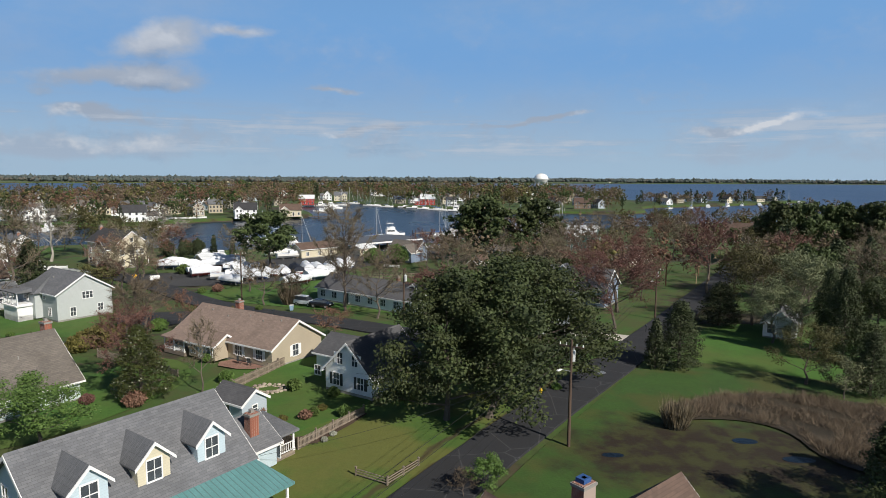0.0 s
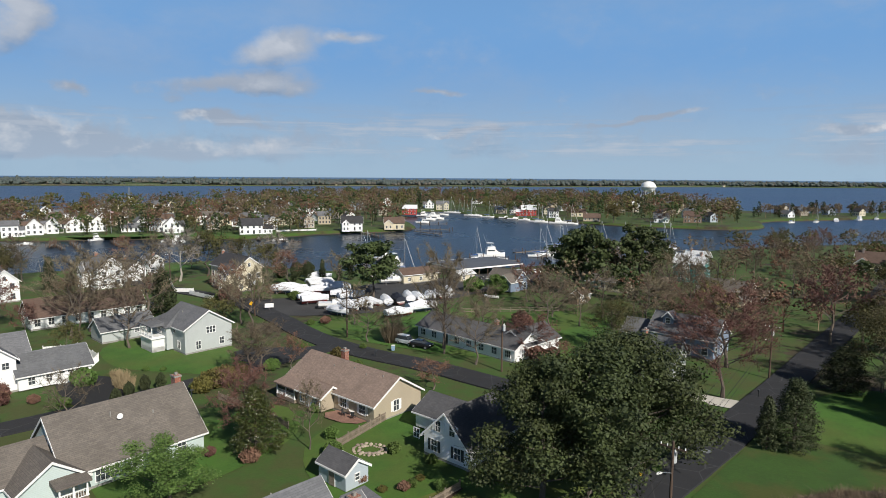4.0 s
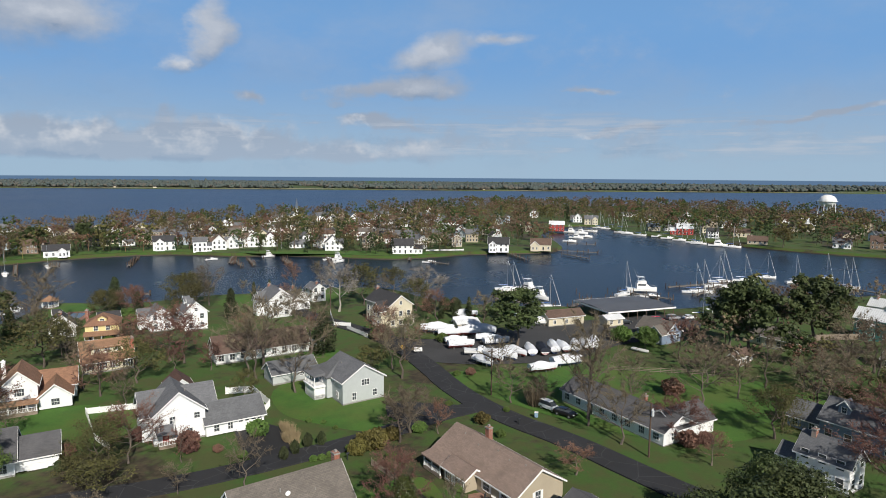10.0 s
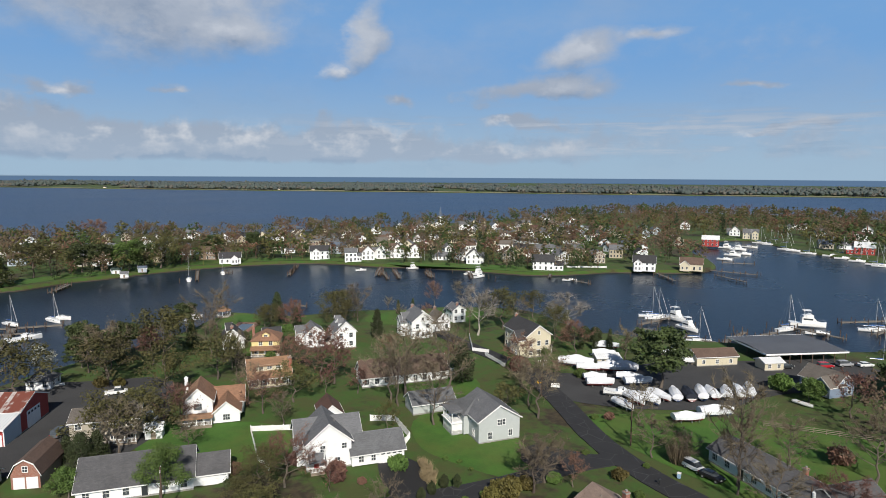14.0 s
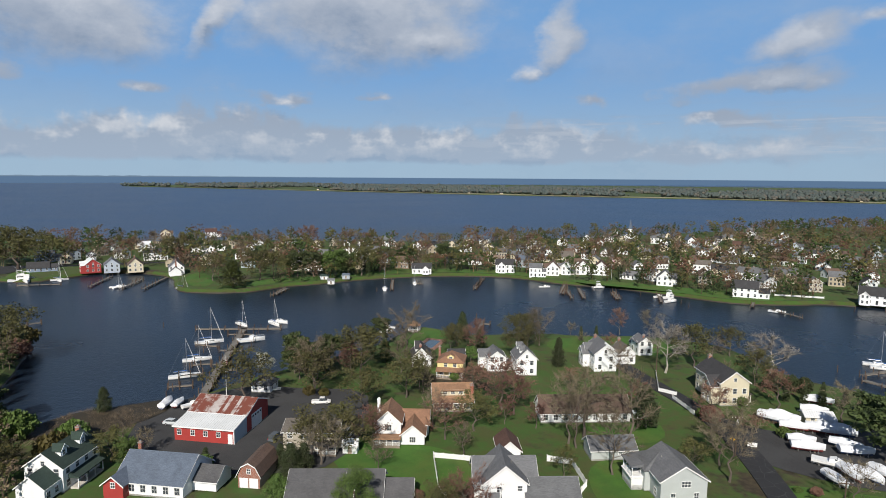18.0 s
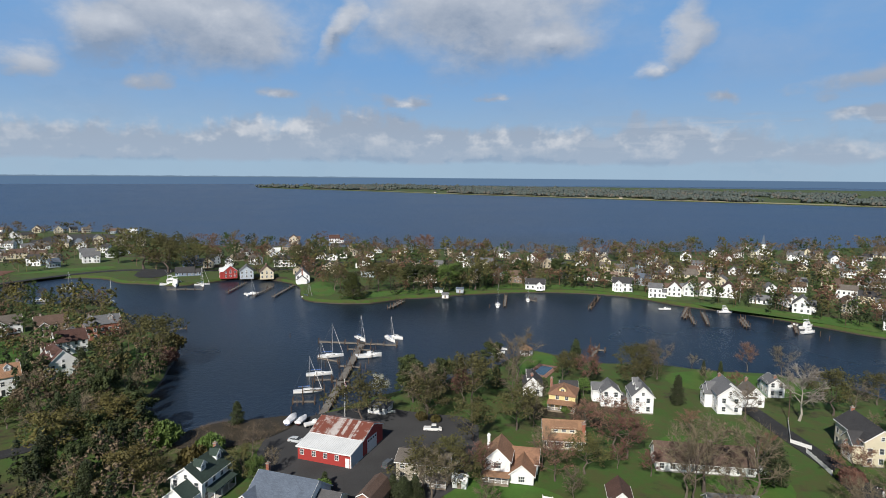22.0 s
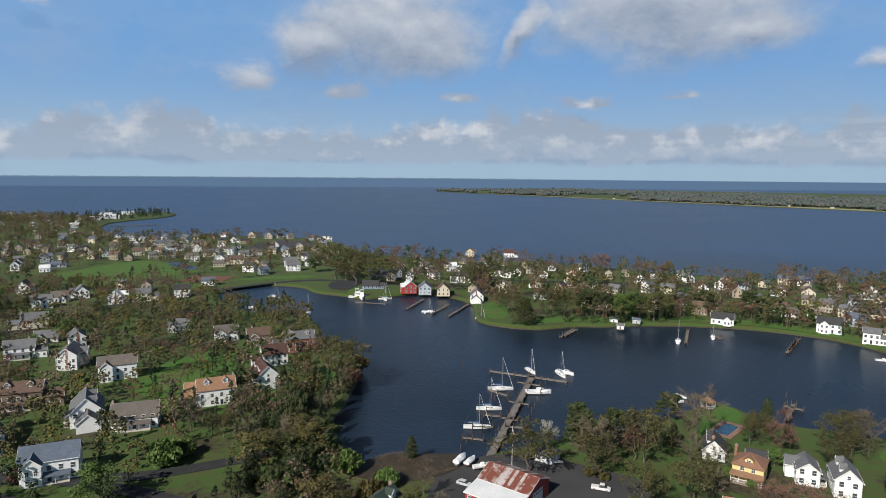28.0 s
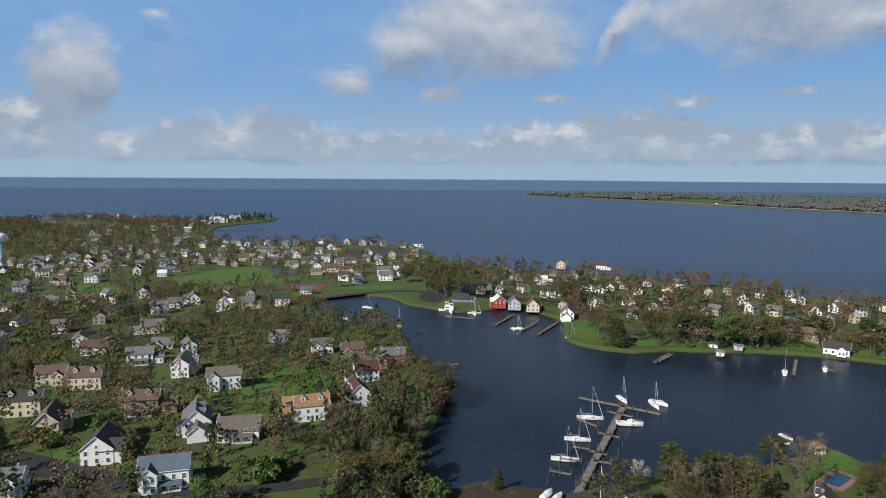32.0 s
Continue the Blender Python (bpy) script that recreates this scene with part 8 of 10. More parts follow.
for x, y in ((10.0, 64.6), (33.5, 99.8), (-30.5, 109.5), (-52.5, 84.0), (-66.0, 72.0)):
    mailbox(x, y, 58)


def hydrant(x, y):
    h = thing("fire_hydrant", x, y, gz(x, y), 0, "yellow fire hydrant on the verge", "hydrant")
    yellow = material("yellow enamel", (0.75, 0.5, 0.03), rough=0.4)
    part("barrel", Geo().tube((0, 0, 0), (0, 0, 0.65), 0.12, 0.11, 10).tube((0, 0, 0.65), (0, 0, 0.82), 0.14, 0.05, 10), yellow, h)
    part("outlet", Geo().tube((-0.22, 0, 0.5), (0.22, 0, 0.5), 0.06, 0.06, 8), yellow, h)


hydrant(11.4, 69.0)


def road_sign(x, y, turn, board, w, hgt, low, label, tilt=0, category="road sign"):
    s = thing("road_sign", x, y, gz(x, y), turn, label, category)
    part("post", Geo().tube((0, 0, 0), (0, 0, low + hgt), 0.04, 0.04, 6), STEEL, s)
    part("board", Geo().box(-w / 2, w / 2, -0.05, -0.02, -hgt / 2, hgt / 2), board, s, at=pose(0, 0, low + hgt / 2, 0, tilt, 0))


road_sign(-72.0, 143.0, 30, material("yellow sign face", (0.8, 0.45, 0.02), rough=0.4), 0.9, 0.9, 1.6, "yellow diamond warning sign on a steel post", 45)
road_sign(-68.5, 145.5, 30, GEL, 2.2, 1.1, 0.7, "white yard sign board near the boatyard entrance", 0, "sign")
manhole = tagged(part("manhole_cover", Geo().tube((0, 0, 0), (0, 0, 0.02), 0.42, 0.42, 20).tube((0, 0, 0), (0, 0, 0.012), 0.6, 0.6, 20), STEEL), "round worn steel manhole cover in the lane", "manhole cover")
manhole.matrix_basis = pose(20.4, 77.2, gz(20.4, 77.2) + 0.155)


def fire_ring(x, y):
    f = thing("fire_ring", x, y, gz(x, y) - 0.1, 0, "oval ring of rough tan field stones", "stone ring")
    rnd = random.Random(5)
    for i in range(22):
        a = i / 22 * 2 * math.pi
        for k in range(2):
            r = 1.1 + 0.55 * k + rnd.uniform(-0.1, 0.1)
            sx = rnd.uniform(0.16, 0.3)
            part("stone", shared(("stone", i % 4), lambda: Geo().rings([[(q * math.cos(t) * (1 + 0.2 * math.sin(3 * t + i)), q * math.sin(t), z) for t in (j * math.pi / 3 for j in range(6))] for q, z in ((0.8, 0), (1.0, 0.5), (0.6, 0.9))]).mesh("stone")), STONE, f, at=pose(1.3 * r * math.cos(a), r * math.sin(a), 0, 0, 0, i * 37) @ Matrix.Scale(sx, 4))


fire_ring(-20.4, 70.4)
tagged(part("patio", Geo().add(*draped(smoothed([(-31, 80), (-25, 77), (-22, 80), (-27, 83.5)], 1), 2.0, 0.09)), PAVER), "brick-paved terrace beside the tan house", "patio", kind="structure")
tagged(part("path_1", Geo().add(*draped(smoothed([(-17.5, 58.6), (-13.0, 53.4), (-7.6, 62.6), (-8.6, 63.4), (-13.2, 56.0), (-16.6, 59.4)], 1), 2.0, 0.05)), MULCH), "dark mulched flower bed along the picket fence", "flower bed", kind="structure")


def garden_table(x, y, turn):
    t = thing("garden_table", x, y, gz(x, y) + 0.08, turn, "white round garden table on the brick terrace", "table")
    part("tabletop", Geo().tube((0, 0, 0.7), (0, 0, 0.74), 0.6, 0.6, 16), GEL, t)
    for i in range(4):
        part("leg", shared("table leg", lambda: Geo().tube((0.4, 0, 0), (0.25, 0, 0.7), 0.03, 0.03, 6).mesh("leg")), GEL, t, at=pose(0, 0, 0, 0, 0, 90 * i))


def garden_chair(x, y, turn, mat, label):
    c = thing("garden_chair", x, y, gz(x, y) + 0.08, turn, label, "chair", "garden chairs")
    part("seat", Geo().box(-0.25, 0.25, -0.25, 0.25, 0.4, 0.45), mat, c)
    part("backrest", Geo().box(-0.25, 0.25, 0.22, 0.27, 0.45, 1.0), mat, c)
    for sx in (-0.22, 0.22):
        for sy in (-0.22, 0.22):
            part("leg", shared("chair leg", lambda: Geo().box(-0.025, 0.025, -0.025, 0.025, 0, 0.42).mesh("leg")), mat, c, at=pose(sx, sy, 0))


garden_table(-25.8, 80.6, 0)
for x, y, a in ((-27.0, 80.2, 80), (-24.8, 81.4, 250), (-25.4, 79.4, 170), (-26.4, 81.8, 330)):
    garden_chair(x, y, a, DARKTRIM, "dark metal garden chair on the terrace")
for x, y, a in ((-75.2, 107.5, 20), (-76.8, 108.4, 60), (-74.0, 108.8, -30), (-76.0, 110.0, 120)):
    garden_chair(x, y, a, GEL, "white garden chair on the grey house's lawn")
umbrella = thing("closed_umbrella", -77.6, 109.2, gz(-77.6, 109.2), 0, "closed red garden umbrella on a pole", "umbrella")
part("pole", Geo().tube((0, 0, 0), (0, 0, 2.4), 0.03, 0.03, 6), STEEL, umbrella)
part("canopy", Geo().tube((0, 0, 1.0), (0, 0, 2.35), 0.16, 0.05, 8), REDTRIM, umbrella)
bin_blue = thing("wheelie_bin", -28.4, 114.4, gz(-28.4, 114.4) + 0.1, 0, "pale blue wheeled rubbish bin at the kerb", "bin")
part("bin_body", Geo().rings([[(-w, -w, z), (w, -w, z), (w, w, z), (-w, w, z)] for w, z in ((0.26, 0.0), (0.32, 0.95))]), material("pale blue plastic", (0.3, 0.45, 0.6), rough=0.5), bin_blue)
part("lid", Geo().box(-0.34, 0.34, -0.34, 0.36, 0.95, 1.03), GEL, bin_blue)


# ------------------------------------------------------------------ roofs just below the camera
def lower_brown_house():
    h = House("house", 10.9, 34.7, 40, 12.0, 7.6, 2.6, 6.0, ROOF["brown"], WALL["brick"], "brick house with brown shingle roof and square brick chimney")
    h.row("front", 0.9, 3)
    h.row("right", 0.9, 2)
    h.block(-3.0, 5.4, 6.0, 5.0, 0.3, 2.4, 4.2, cross=True)
    h.chimney(1.9, 4.4, 5.2, 1.3, 1.0)
    part("flue_cover", Geo().box(1.5, 2.3, 4.1, 4.8, 5.2, 5.5), CANVAS, h.ob, "blue tarpaulin over the flue")


lower_brown_house()


# ------------------------------------------------------------------ towers
def water_tower(x, y, tall, radius, label, legs=True):
    t = thing("water_tower", x, y, GZ - 0.2, 0, label, "water tower")
    rings = []
    for i in range(9):
        a = -math.pi / 2 + math.pi * i / 8
        rings.append([(radius * math.cos(a) * math.cos(q), radius * math.cos(a) * math.sin(q), tall - radius * 0.75 + radius * 0.75 * math.sin(a)) for q in (k * math.pi / 10 for k in range(20))])
    part("tank", Geo().rings(rings), GEL, t, smooth=True)
    if legs:
        for i in range(6):
            part("leg", shared(("tower leg", x), lambda: Geo().tube((radius * 1.05, 0, 0), (radius * 0.8, 0, tall - radius * 0.8), 0.45, 0.4, 8).mesh("leg")), GEL, t, at=pose(0, 0, 0, 0, 0, 60 * i))
        part("balcony", Geo().tube((0, 0, tall - radius * 0.85), (0, 0, tall - radius * 0.75), radius * 1.12, radius * 1.12, 20), GEL, t)
        part("riser", Geo().tube((0, 0, 0), (0, 0, tall - radius), 0.8, 0.8, 10), GEL, t)
    else:
        part("stem", Geo().rings([[(r * math.cos(q), r * math.sin(q), z) for q in (k * math.pi / 8 for k in range(16))] for r, z in ((3.4, 0), (1.9, 4), (1.7, tall - radius * 1.5), (2.6, tall - radius * 1.2))]), material("pale blue tower paint", (0.5, 0.66, 0.74), rough=0.4), t)


water_tower(124.6, 797.0, 29.5, 9.0, "white legged water tower above the far trees")
water_tower(-688.0, -462.0, 36.0, 7.5, "pale blue pedestal water tower beyond the streets", legs=False)


def church(x, y, turn):
    h = House("church", x, y, turn, 22, 11, 5.5, 10.5, ROOF["grey"], WALL["white"], "white clapboard church with a slim pointed steeple", "church")
    part("tower", Geo().box(9, 13, -2, 2, 0, 13), WALL["white"], h.ob)
    part("spire", Geo().rings([[(11 + r * a, r * b, z) for a, b in ((-1, -1), (1, -1), (1, 1), (-1, 1))] for r, z in ((2.2, 13), (1.4, 15), (0.05, 23))]), ROOF["slate"], h.ob)
    h.row("front", 1.5, 5, 1.2, 2.8)
    h.row("back", 1.5, 5, 1.2, 2.8)


church(-389.0, 535.0, -60)

# ------------------------------------------------------------------ trees
def np_mesh(name, verts, faces, smooth=False):
    """A mesh from arrays; faces all have the same number of corners."""
    me = bpy.data.meshes.new(name)
    verts, faces = np.asarray(verts, np.float32), np.asarray(faces, np.int32)
    k = faces.shape[1]
    me.vertices.add(len(verts))
    me.vertices.foreach_set("co", verts.ravel())
    me.loops.add(faces.size)
    me.loops.foreach_set("vertex_index", faces.ravel())
    me.polygons.add(len(faces))
    me.polygons.foreach_set("loop_start", np.arange(0, faces.size, k, dtype=np.int32))
    me.update(calc_edges=True)
    return me


def leaves(rng, centres, size, up=0.35, out=None):
    """One tilted three-cornered leaf at each centre."""
    k = len(centres)
    nrm = rng.normal(size=(k, 3)) * (1.0 if out is None else 0.6) + (0, 0, up)
    if out is not None:  # leaves face outwards from their clump
        nrm += 1.1 * out
    nrm /= np.linalg.norm(nrm, axis=1, keepdims=True)
    a = np.cross(nrm, rng.normal(size=(k, 3)))
    a /= np.linalg.norm(a, axis=1, keepdims=True)
    b = np.cross(nrm, a)
    s = size * rng.uniform(0.6, 1.35, (k, 1))
    v = np.stack([centres - a * s, centres + a * s * 0.7 - b * s * 0.75, centres + a * s * 0.7 + b * s * 0.75], 1).reshape(-1, 3)
    return v, np.arange(3 * k).reshape(-1, 3)


def twigs(rng, start, end, width):
    """A thin spike from each start to each end."""
    d = end - start
    side = np.cross(d, rng.normal(size=d.shape))
    side *= width / (np.linalg.norm(side, axis=1, keepdims=True) + 1e-9)
    v = np.stack([start - side, start + side, end], 1).reshape(-1, 3)
    return v, np.arange(3 * len(start)).reshape(-1, 3)


def limbs(rng, h, spread, first, count, droop=0.0, lean=0.45):
    """A trunk with bent limbs and branches: the tubes, and the branch tips with their directions."""
    g, tips = Geo(), []
    r = 0.013 * h + 0.04
    pts = [Vector((0, 0, 0))]
    steps = 6
    for i in range(1, steps + 1):
        pts.append(Vector((rng.normal() * 0.02 * h, rng.normal() * 0.02 * h, h * 0.8 * i / steps)))
    for i in range(steps):
        g.tube(pts[i], pts[i + 1], r * (1 - 0.85 * i / steps) * (1.35 if i == 0 else 1), r * (1 - 0.85 * (i + 1) / steps), 6)
    for j in range(count):
        f = first + (1 - first) * (j + 0.5) / count
        z = 0.8 * h * f
        i = min(steps - 1, int(f * steps))
        at = pts[i].lerp(pts[i + 1], f * steps - i)
        ang = j * 2.4 + rng.normal() * 0.4
        reach = spread * (1.08 - 0.75 * max(0.0, (f - first) / (1 - first)) ** 1.3) * rng.uniform(0.8, 1.1)
        rise = reach * (lean + 0.7 * f) * rng.uniform(0.8, 1.2) - droop * reach
        out = Vector((math.cos(ang), math.sin(ang), 0))
        mid = at + out * reach * 0.5 + Vector((0, 0, rise * 0.35))
        end = at + out * reach + Vector((0, 0, rise))
        rr = r * 0.45 * (1.1 - 0.7 * f)
        g.tube(at, mid, rr, rr * 0.65, 5)
        g.tube(mid, end, rr * 0.65, rr * 0.2, 4)
        for k in range(5):
            u = 0.3 + 0.7 * (k + 0.5) / 5
            base = at.lerp(mid, u * 2) if u < 0.5 else mid.lerp(end, u * 2 - 1)
            way = (out + Vector((rng.normal() * 0.8, rng.normal() * 0.8, 0.4 + rng.normal() * 0.4 - droop))).normalized()
            tip = base + way * reach * rng.uniform(0.25, 0.45)
            g.tube(base, tip, rr * 0.35, rr * 0.1, 3)
            tips.append((base, tip))
        tips.append((mid, end))
    return g, tips


def joined(*pairs):
    vs, fs, base = [], [], 0
    for v, f in pairs:
        vs.append(v)
        fs.append(f + base)
        base += len(v)
    return np.concatenate(vs), np.concatenate(fs)


def bare_crown(rng, tips, per, length, width, buds=0, bud=0.1):
    a = np.array([t[0] for t in tips])
    b = np.array([t[1] for t in tips])
    pick = rng.integers(0, len(tips), per * len(tips))
    u = rng.uniform(0.15, 1.0, (len(pick), 1))
    start = a[pick] + (b[pick] - a[pick]) * u
    way = (b[pick] - a[pick]) / (np.linalg.norm(b[pick] - a[pick], axis=1, keepdims=True) + 1e-6) + rng.normal(size=start.shape) * 0.75 + (0, 0, 0.3)
    way /= np.linalg.norm(way, axis=1, keepdims=True)
    end = start + way * length * rng.uniform(0.4, 1.2, (len(pick), 1))
    v, f = twigs(rng, start, end, width)
    if buds:
        p2 = rng.integers(0, len(start), buds)
        c = start[p2] + (end[p2] - start[p2]) * rng.uniform(0.3, 1.05, (buds, 1)) + rng.normal(size=(buds, 3)) * 0.08
        return joined((v, f), leaves(rng, c, bud))
    return v, f


def leafy_crown(rng, tips, count, radius, size, flat=0.7):
    b = np.array([t[1] for t in tips])
    pick = rng.integers(0, len(b), count)
    off = rng.normal(size=(count, 3))
    off /= np.linalg.norm(off, axis=1, keepdims=True)
    way = off.copy()
    off *= radius * rng.uniform(0.35, 1.0, (count, 1)) * (1, 1, flat)
    return leaves(rng, b[pick] + off, size, 0.35, way)


def by_clump(n, vec, col, height):
    """Each clump of a joined wood has its own tone."""
    hue = n.add("ShaderNodeHueSaturation")
    n.link(col, hue.inputs["Color"])
    rand = n.add("ShaderNodeNewGeometry").outputs["Random Per Island"]
    n.put(n.math("ADD", 0.55, n.math("MULTIPLY", rand, 0.8)), hue.inputs["Value"])
    n.put(n.math("ADD", 0.49, n.math("MULTIPLY", rand, 0.02)), hue.inputs["Hue"])
    return hue.outputs[0], height


def leaf_mat(name, c, d, spread=0.22, rough=0.75, through=0.12, scale=0.5, build=None):
    """Foliage: mottled, with part of the light passing through it."""
    c, d = tuple(0.8 * v for v in c), tuple(0.7 * v for v in d)
    mat = material(name, c, d, rough=rough, scale=scale, fine=4.0, bump=0.0, spread=spread, amount=0.9, build=build)
    tree = mat.node_tree
    shader = next(n for n in tree.nodes if n.type == "BSDF_PRINCIPLED")
    out = next(n for n in tree.nodes if n.type == "OUTPUT_MATERIAL")
    thin, mix = tree.nodes.new("ShaderNodeBsdfTranslucent"), tree.nodes.new("ShaderNodeMixShader")
    tree.links.new(shader.inputs["Base Color"].links[0].from_socket, thin.inputs["Color"])
    mix.inputs[0].default_value = through
    tree.links.new(shader.outputs[0], mix.inputs[1])
    tree.links.new(thin.outputs[0], mix.inputs[2])
    tree.links.new(mix.outputs[0], out.inputs[0])
    return mat


BARK = material("grey-brown bark", (0.13, 0.105, 0.085), (0.07, 0.058, 0.05), rough=1.0, stretch=(4, 4, 0.8), bump=0.4, spread=0.2)
PALEBARK = material("pale grey bark", (0.4, 0.37, 0.32), (0.24, 0.22, 0.19), rough=1.0, stretch=(4, 4, 0.8), bump=0.3)
KINDS = {
    "bare": (leaf_mat("brown bare twigs", (0.235, 0.188, 0.122), (0.15, 0.12, 0.082)), BARK, "bare deciduous tree with fine brown twigs"),
    "red": (leaf_mat("red-brown budding twigs", (0.25, 0.13, 0.095), (0.17, 0.085, 0.065)), BARK, "deciduous tree flushed with red-brown buds"),
    "olive": (leaf_mat("olive young leaves", (0.12, 0.11, 0.032), (0.07, 0.07, 0.023)), BARK, "tree in thin olive young leaf"),
    "green": (leaf_mat("fresh green leaves", (0.13, 0.21, 0.042), (0.075, 0.13, 0.028)), BARK, "broad tree in fresh green leaf"),
    "gold": (leaf_mat("yellow-green catkins", (0.15, 0.125, 0.03), (0.09, 0.08, 0.022)), BARK, "tree hung with yellow-green catkins"),
    "pine": (leaf_mat("dark pine needles", (0.078, 0.105, 0.027), (0.034, 0.052, 0.016)), BARK, "dark green loblolly pine with a ragged crown"),
    "cedar": (leaf_mat("dark evergreen foliage", (0.06, 0.08, 0.026), (0.034, 0.048, 0.017)), BARK, "dark evergreen cedar"),
    "magnolia": (leaf_mat("glossy evergreen leaves", (0.1, 0.125, 0.03), (0.055, 0.075, 0.02), rough=0.4), BARK, "conical glossy evergreen magnolia"),
    "sage": (leaf_mat("pale grey-green young leaves", (0.2, 0.215, 0.11), (0.11, 0.125, 0.06)), BARK, "tree in pale grey-green young leaf"),
    "white": (leaf_mat("pale grey twigs", (0.38, 0.34, 0.29), (0.26, 0.23, 0.2)), PALEBARK, "pale bare sycamore"),
    "blossom": (leaf_mat("white blossom", (0.62, 0.62, 0.55), (0.4, 0.44, 0.32)), BARK, "tree in white blossom"),
}
STOCK = {}


def stock(kind, n):
    """Trunk and crown meshes of one tree ten metres tall."""
    key = (kind, n)
    if key in STOCK:
        return STOCK[key]
    rng = np.random.default_rng(sum(map(ord, kind)) * 7 + n)
    h = 10.0
    big = n == 3  # for the largest trees: more and finer leaves
    many, fine = (3.6, 0.5) if big else (1.0, 1.0)
    if kind in ("bare", "red", "white"):
        g, tips = limbs(rng, h, 4.2 if n % 2 else 3.5, 0.3, 16 if big else 12, lean=0.55)
        crown = bare_crown(rng, tips, 34 if big else 18, 1.0 if big else 1.3, (0.024 if kind != "white" else 0.036) * (0.75 if big else 1), buds=int((1100 if kind == "red" else (300 if n == 2 else 0)) * many), bud=0.14 * fine)
    elif kind in ("olive", "gold", "green", "sage", "blossom"):
        g, tips = limbs(rng, h, 4.0, 0.25, 12, lean=0.5)
        count = {"olive": 1700, "gold": 2000, "green": 3000, "sage": 2600, "blossom": 1500}[kind]
        crown = joined(bare_crown(rng, tips, 6, 1.1, 0.03), leafy_crown(rng, tips, int(count * many), 1.3, (0.2 if kind != "green" else 0.24) * fine))
    elif kind == "pine":
        g, tips = limbs(rng, h, 3.6, 0.1 if big else 0.28, 22 if big else 15, lean=0.25)
        crown = leafy_crown(rng, tips, int(4200 * many * (1.5 if big else 1)), 1.0, 0.24 * fine * (0.8 if big else 1), 0.6)
    else:
        g, tips = Geo(), []
        g.tube((0, 0, 0), (0, 0, 8.8), 0.2, 0.04, 6)
        wide = 2.9 if kind == "magnolia" else 2.4
        for i in range(90):
            f = (i + 0.5) / 90
            ang, reach = i * 2.4, wide * (1 - f) ** 0.65 * rng.uniform(0.5, 1.2) * (1 if f > 0.12 else 0.8)
            tip = Vector((math.cos(ang) * reach, math.sin(ang) * reach, 0.7 + 8.8 * f))
            g.tube((0, 0, tip.z - 0.2), tip, 0.04, 0.015, 3)
            tips.append((Vector((0, 0, tip.z)), tip))
        crown = leafy_crown(rng, tips, int(3600 * many), 0.8, 0.2 * fine, 0.9)
    STOCK[key] = g.mesh("trunk"), np_mesh("crown", *crown)
    return STOCK[key]


SIZEWORD = ((7, "small "), (11.5, "middle-sized "), (99, "tall "))


def tree(kind, x, y, h, wide=1.0, z=None, group="trees"):
    rnd = random.Random(int(x * 31 + y * 17))
    leaf, bark, label = KINDS[kind]
    near = math.hypot(x, y) < 135
    trunk, crown = stock(kind, 3 if near and h * wide > 9.5 else rnd.randrange(3))
    t = thing("tree", x, y, gz(x, y) - 0.15 if z is None else z, rnd.uniform(0, 360), next(w for k, w in SIZEWORD if h < k) + label, "tree", group)
    t.scale = (h / 10 * wide, h / 10 * wide, h / 10)
    part("trunk", trunk, bark, t)
    part("crown", crown, leaf, t)
    take(x, y, 1.5)


SHRUBS = {"green": ("green", "rounded green garden shrub"), "red": ("red", "dense dark red garden shrub"), "gold": ("gold", "yellow-green clipped hedge shrub"), "cedar": ("cedar", "small dark upright evergreen shrub"),
          "bare": ("bare", "bare twiggy brown bush"), "blossom": ("blossom", "low shrub in white flower"), "straw": (None, "clump of tall dry tan grass")}


def shrub(kind, x, y, r, tall):
    base, label = SHRUBS[kind]

    def crown_mesh():
        rng = np.random.default_rng(len(kind) * 5)
        if kind in ("straw", "bare"):
            k = 700
            a, q = rng.uniform(0, 6.283, k), np.sqrt(rng.uniform(0, 1, k)) * 0.45
            s = np.column_stack([q * np.cos(a), q * np.sin(a), np.zeros(k)])
            e = np.column_stack([(q * 1.5 + 0.15) * np.cos(a), (q * 1.5 + 0.15) * np.sin(a), rng.uniform(0.6, 1.1, k)]) + rng.normal(size=(k, 3)) * 0.1
            return np_mesh("crown", *twigs(rng, s, e, 0.022))
        k = 1500
        d = rng.normal(size=(k, 3))
        d /= np.linalg.norm(d, axis=1, keepdims=True)
        lump = 1 + 0.18 * np.sin(5 * d[:, :1] + 2) * np.cos(4 * d[:, 1:2])
        return np_mesh("crown", *leaves(rng, d * lump * rng.uniform(0.55, 1.0, (k, 1)) * (0.85, 0.85, 0.5) + (0, 0, 0.5), 0.1))

    t = thing("shrub", x, y, gz(x, y) - 0.1, (x * 37 + y * 11) % 360, label, "shrub", "garden shrubs")
    t.scale = (r, r, tall)
    part("stem", shared("shrub stem", lambda: Geo().tube((0, 0, 0), (0.05, 0, 0.5), 0.06, 0.03, 5).tube((0, 0, 0.1), (-0.2, 0.1, 0.6), 0.04, 0.02, 4).mesh("stem")), BARK, t)
    part("crown", shared(("shrub", kind), crown_mesh), KINDS[base][0] if base else STRAW, t)
    take(x, y, 0.5)


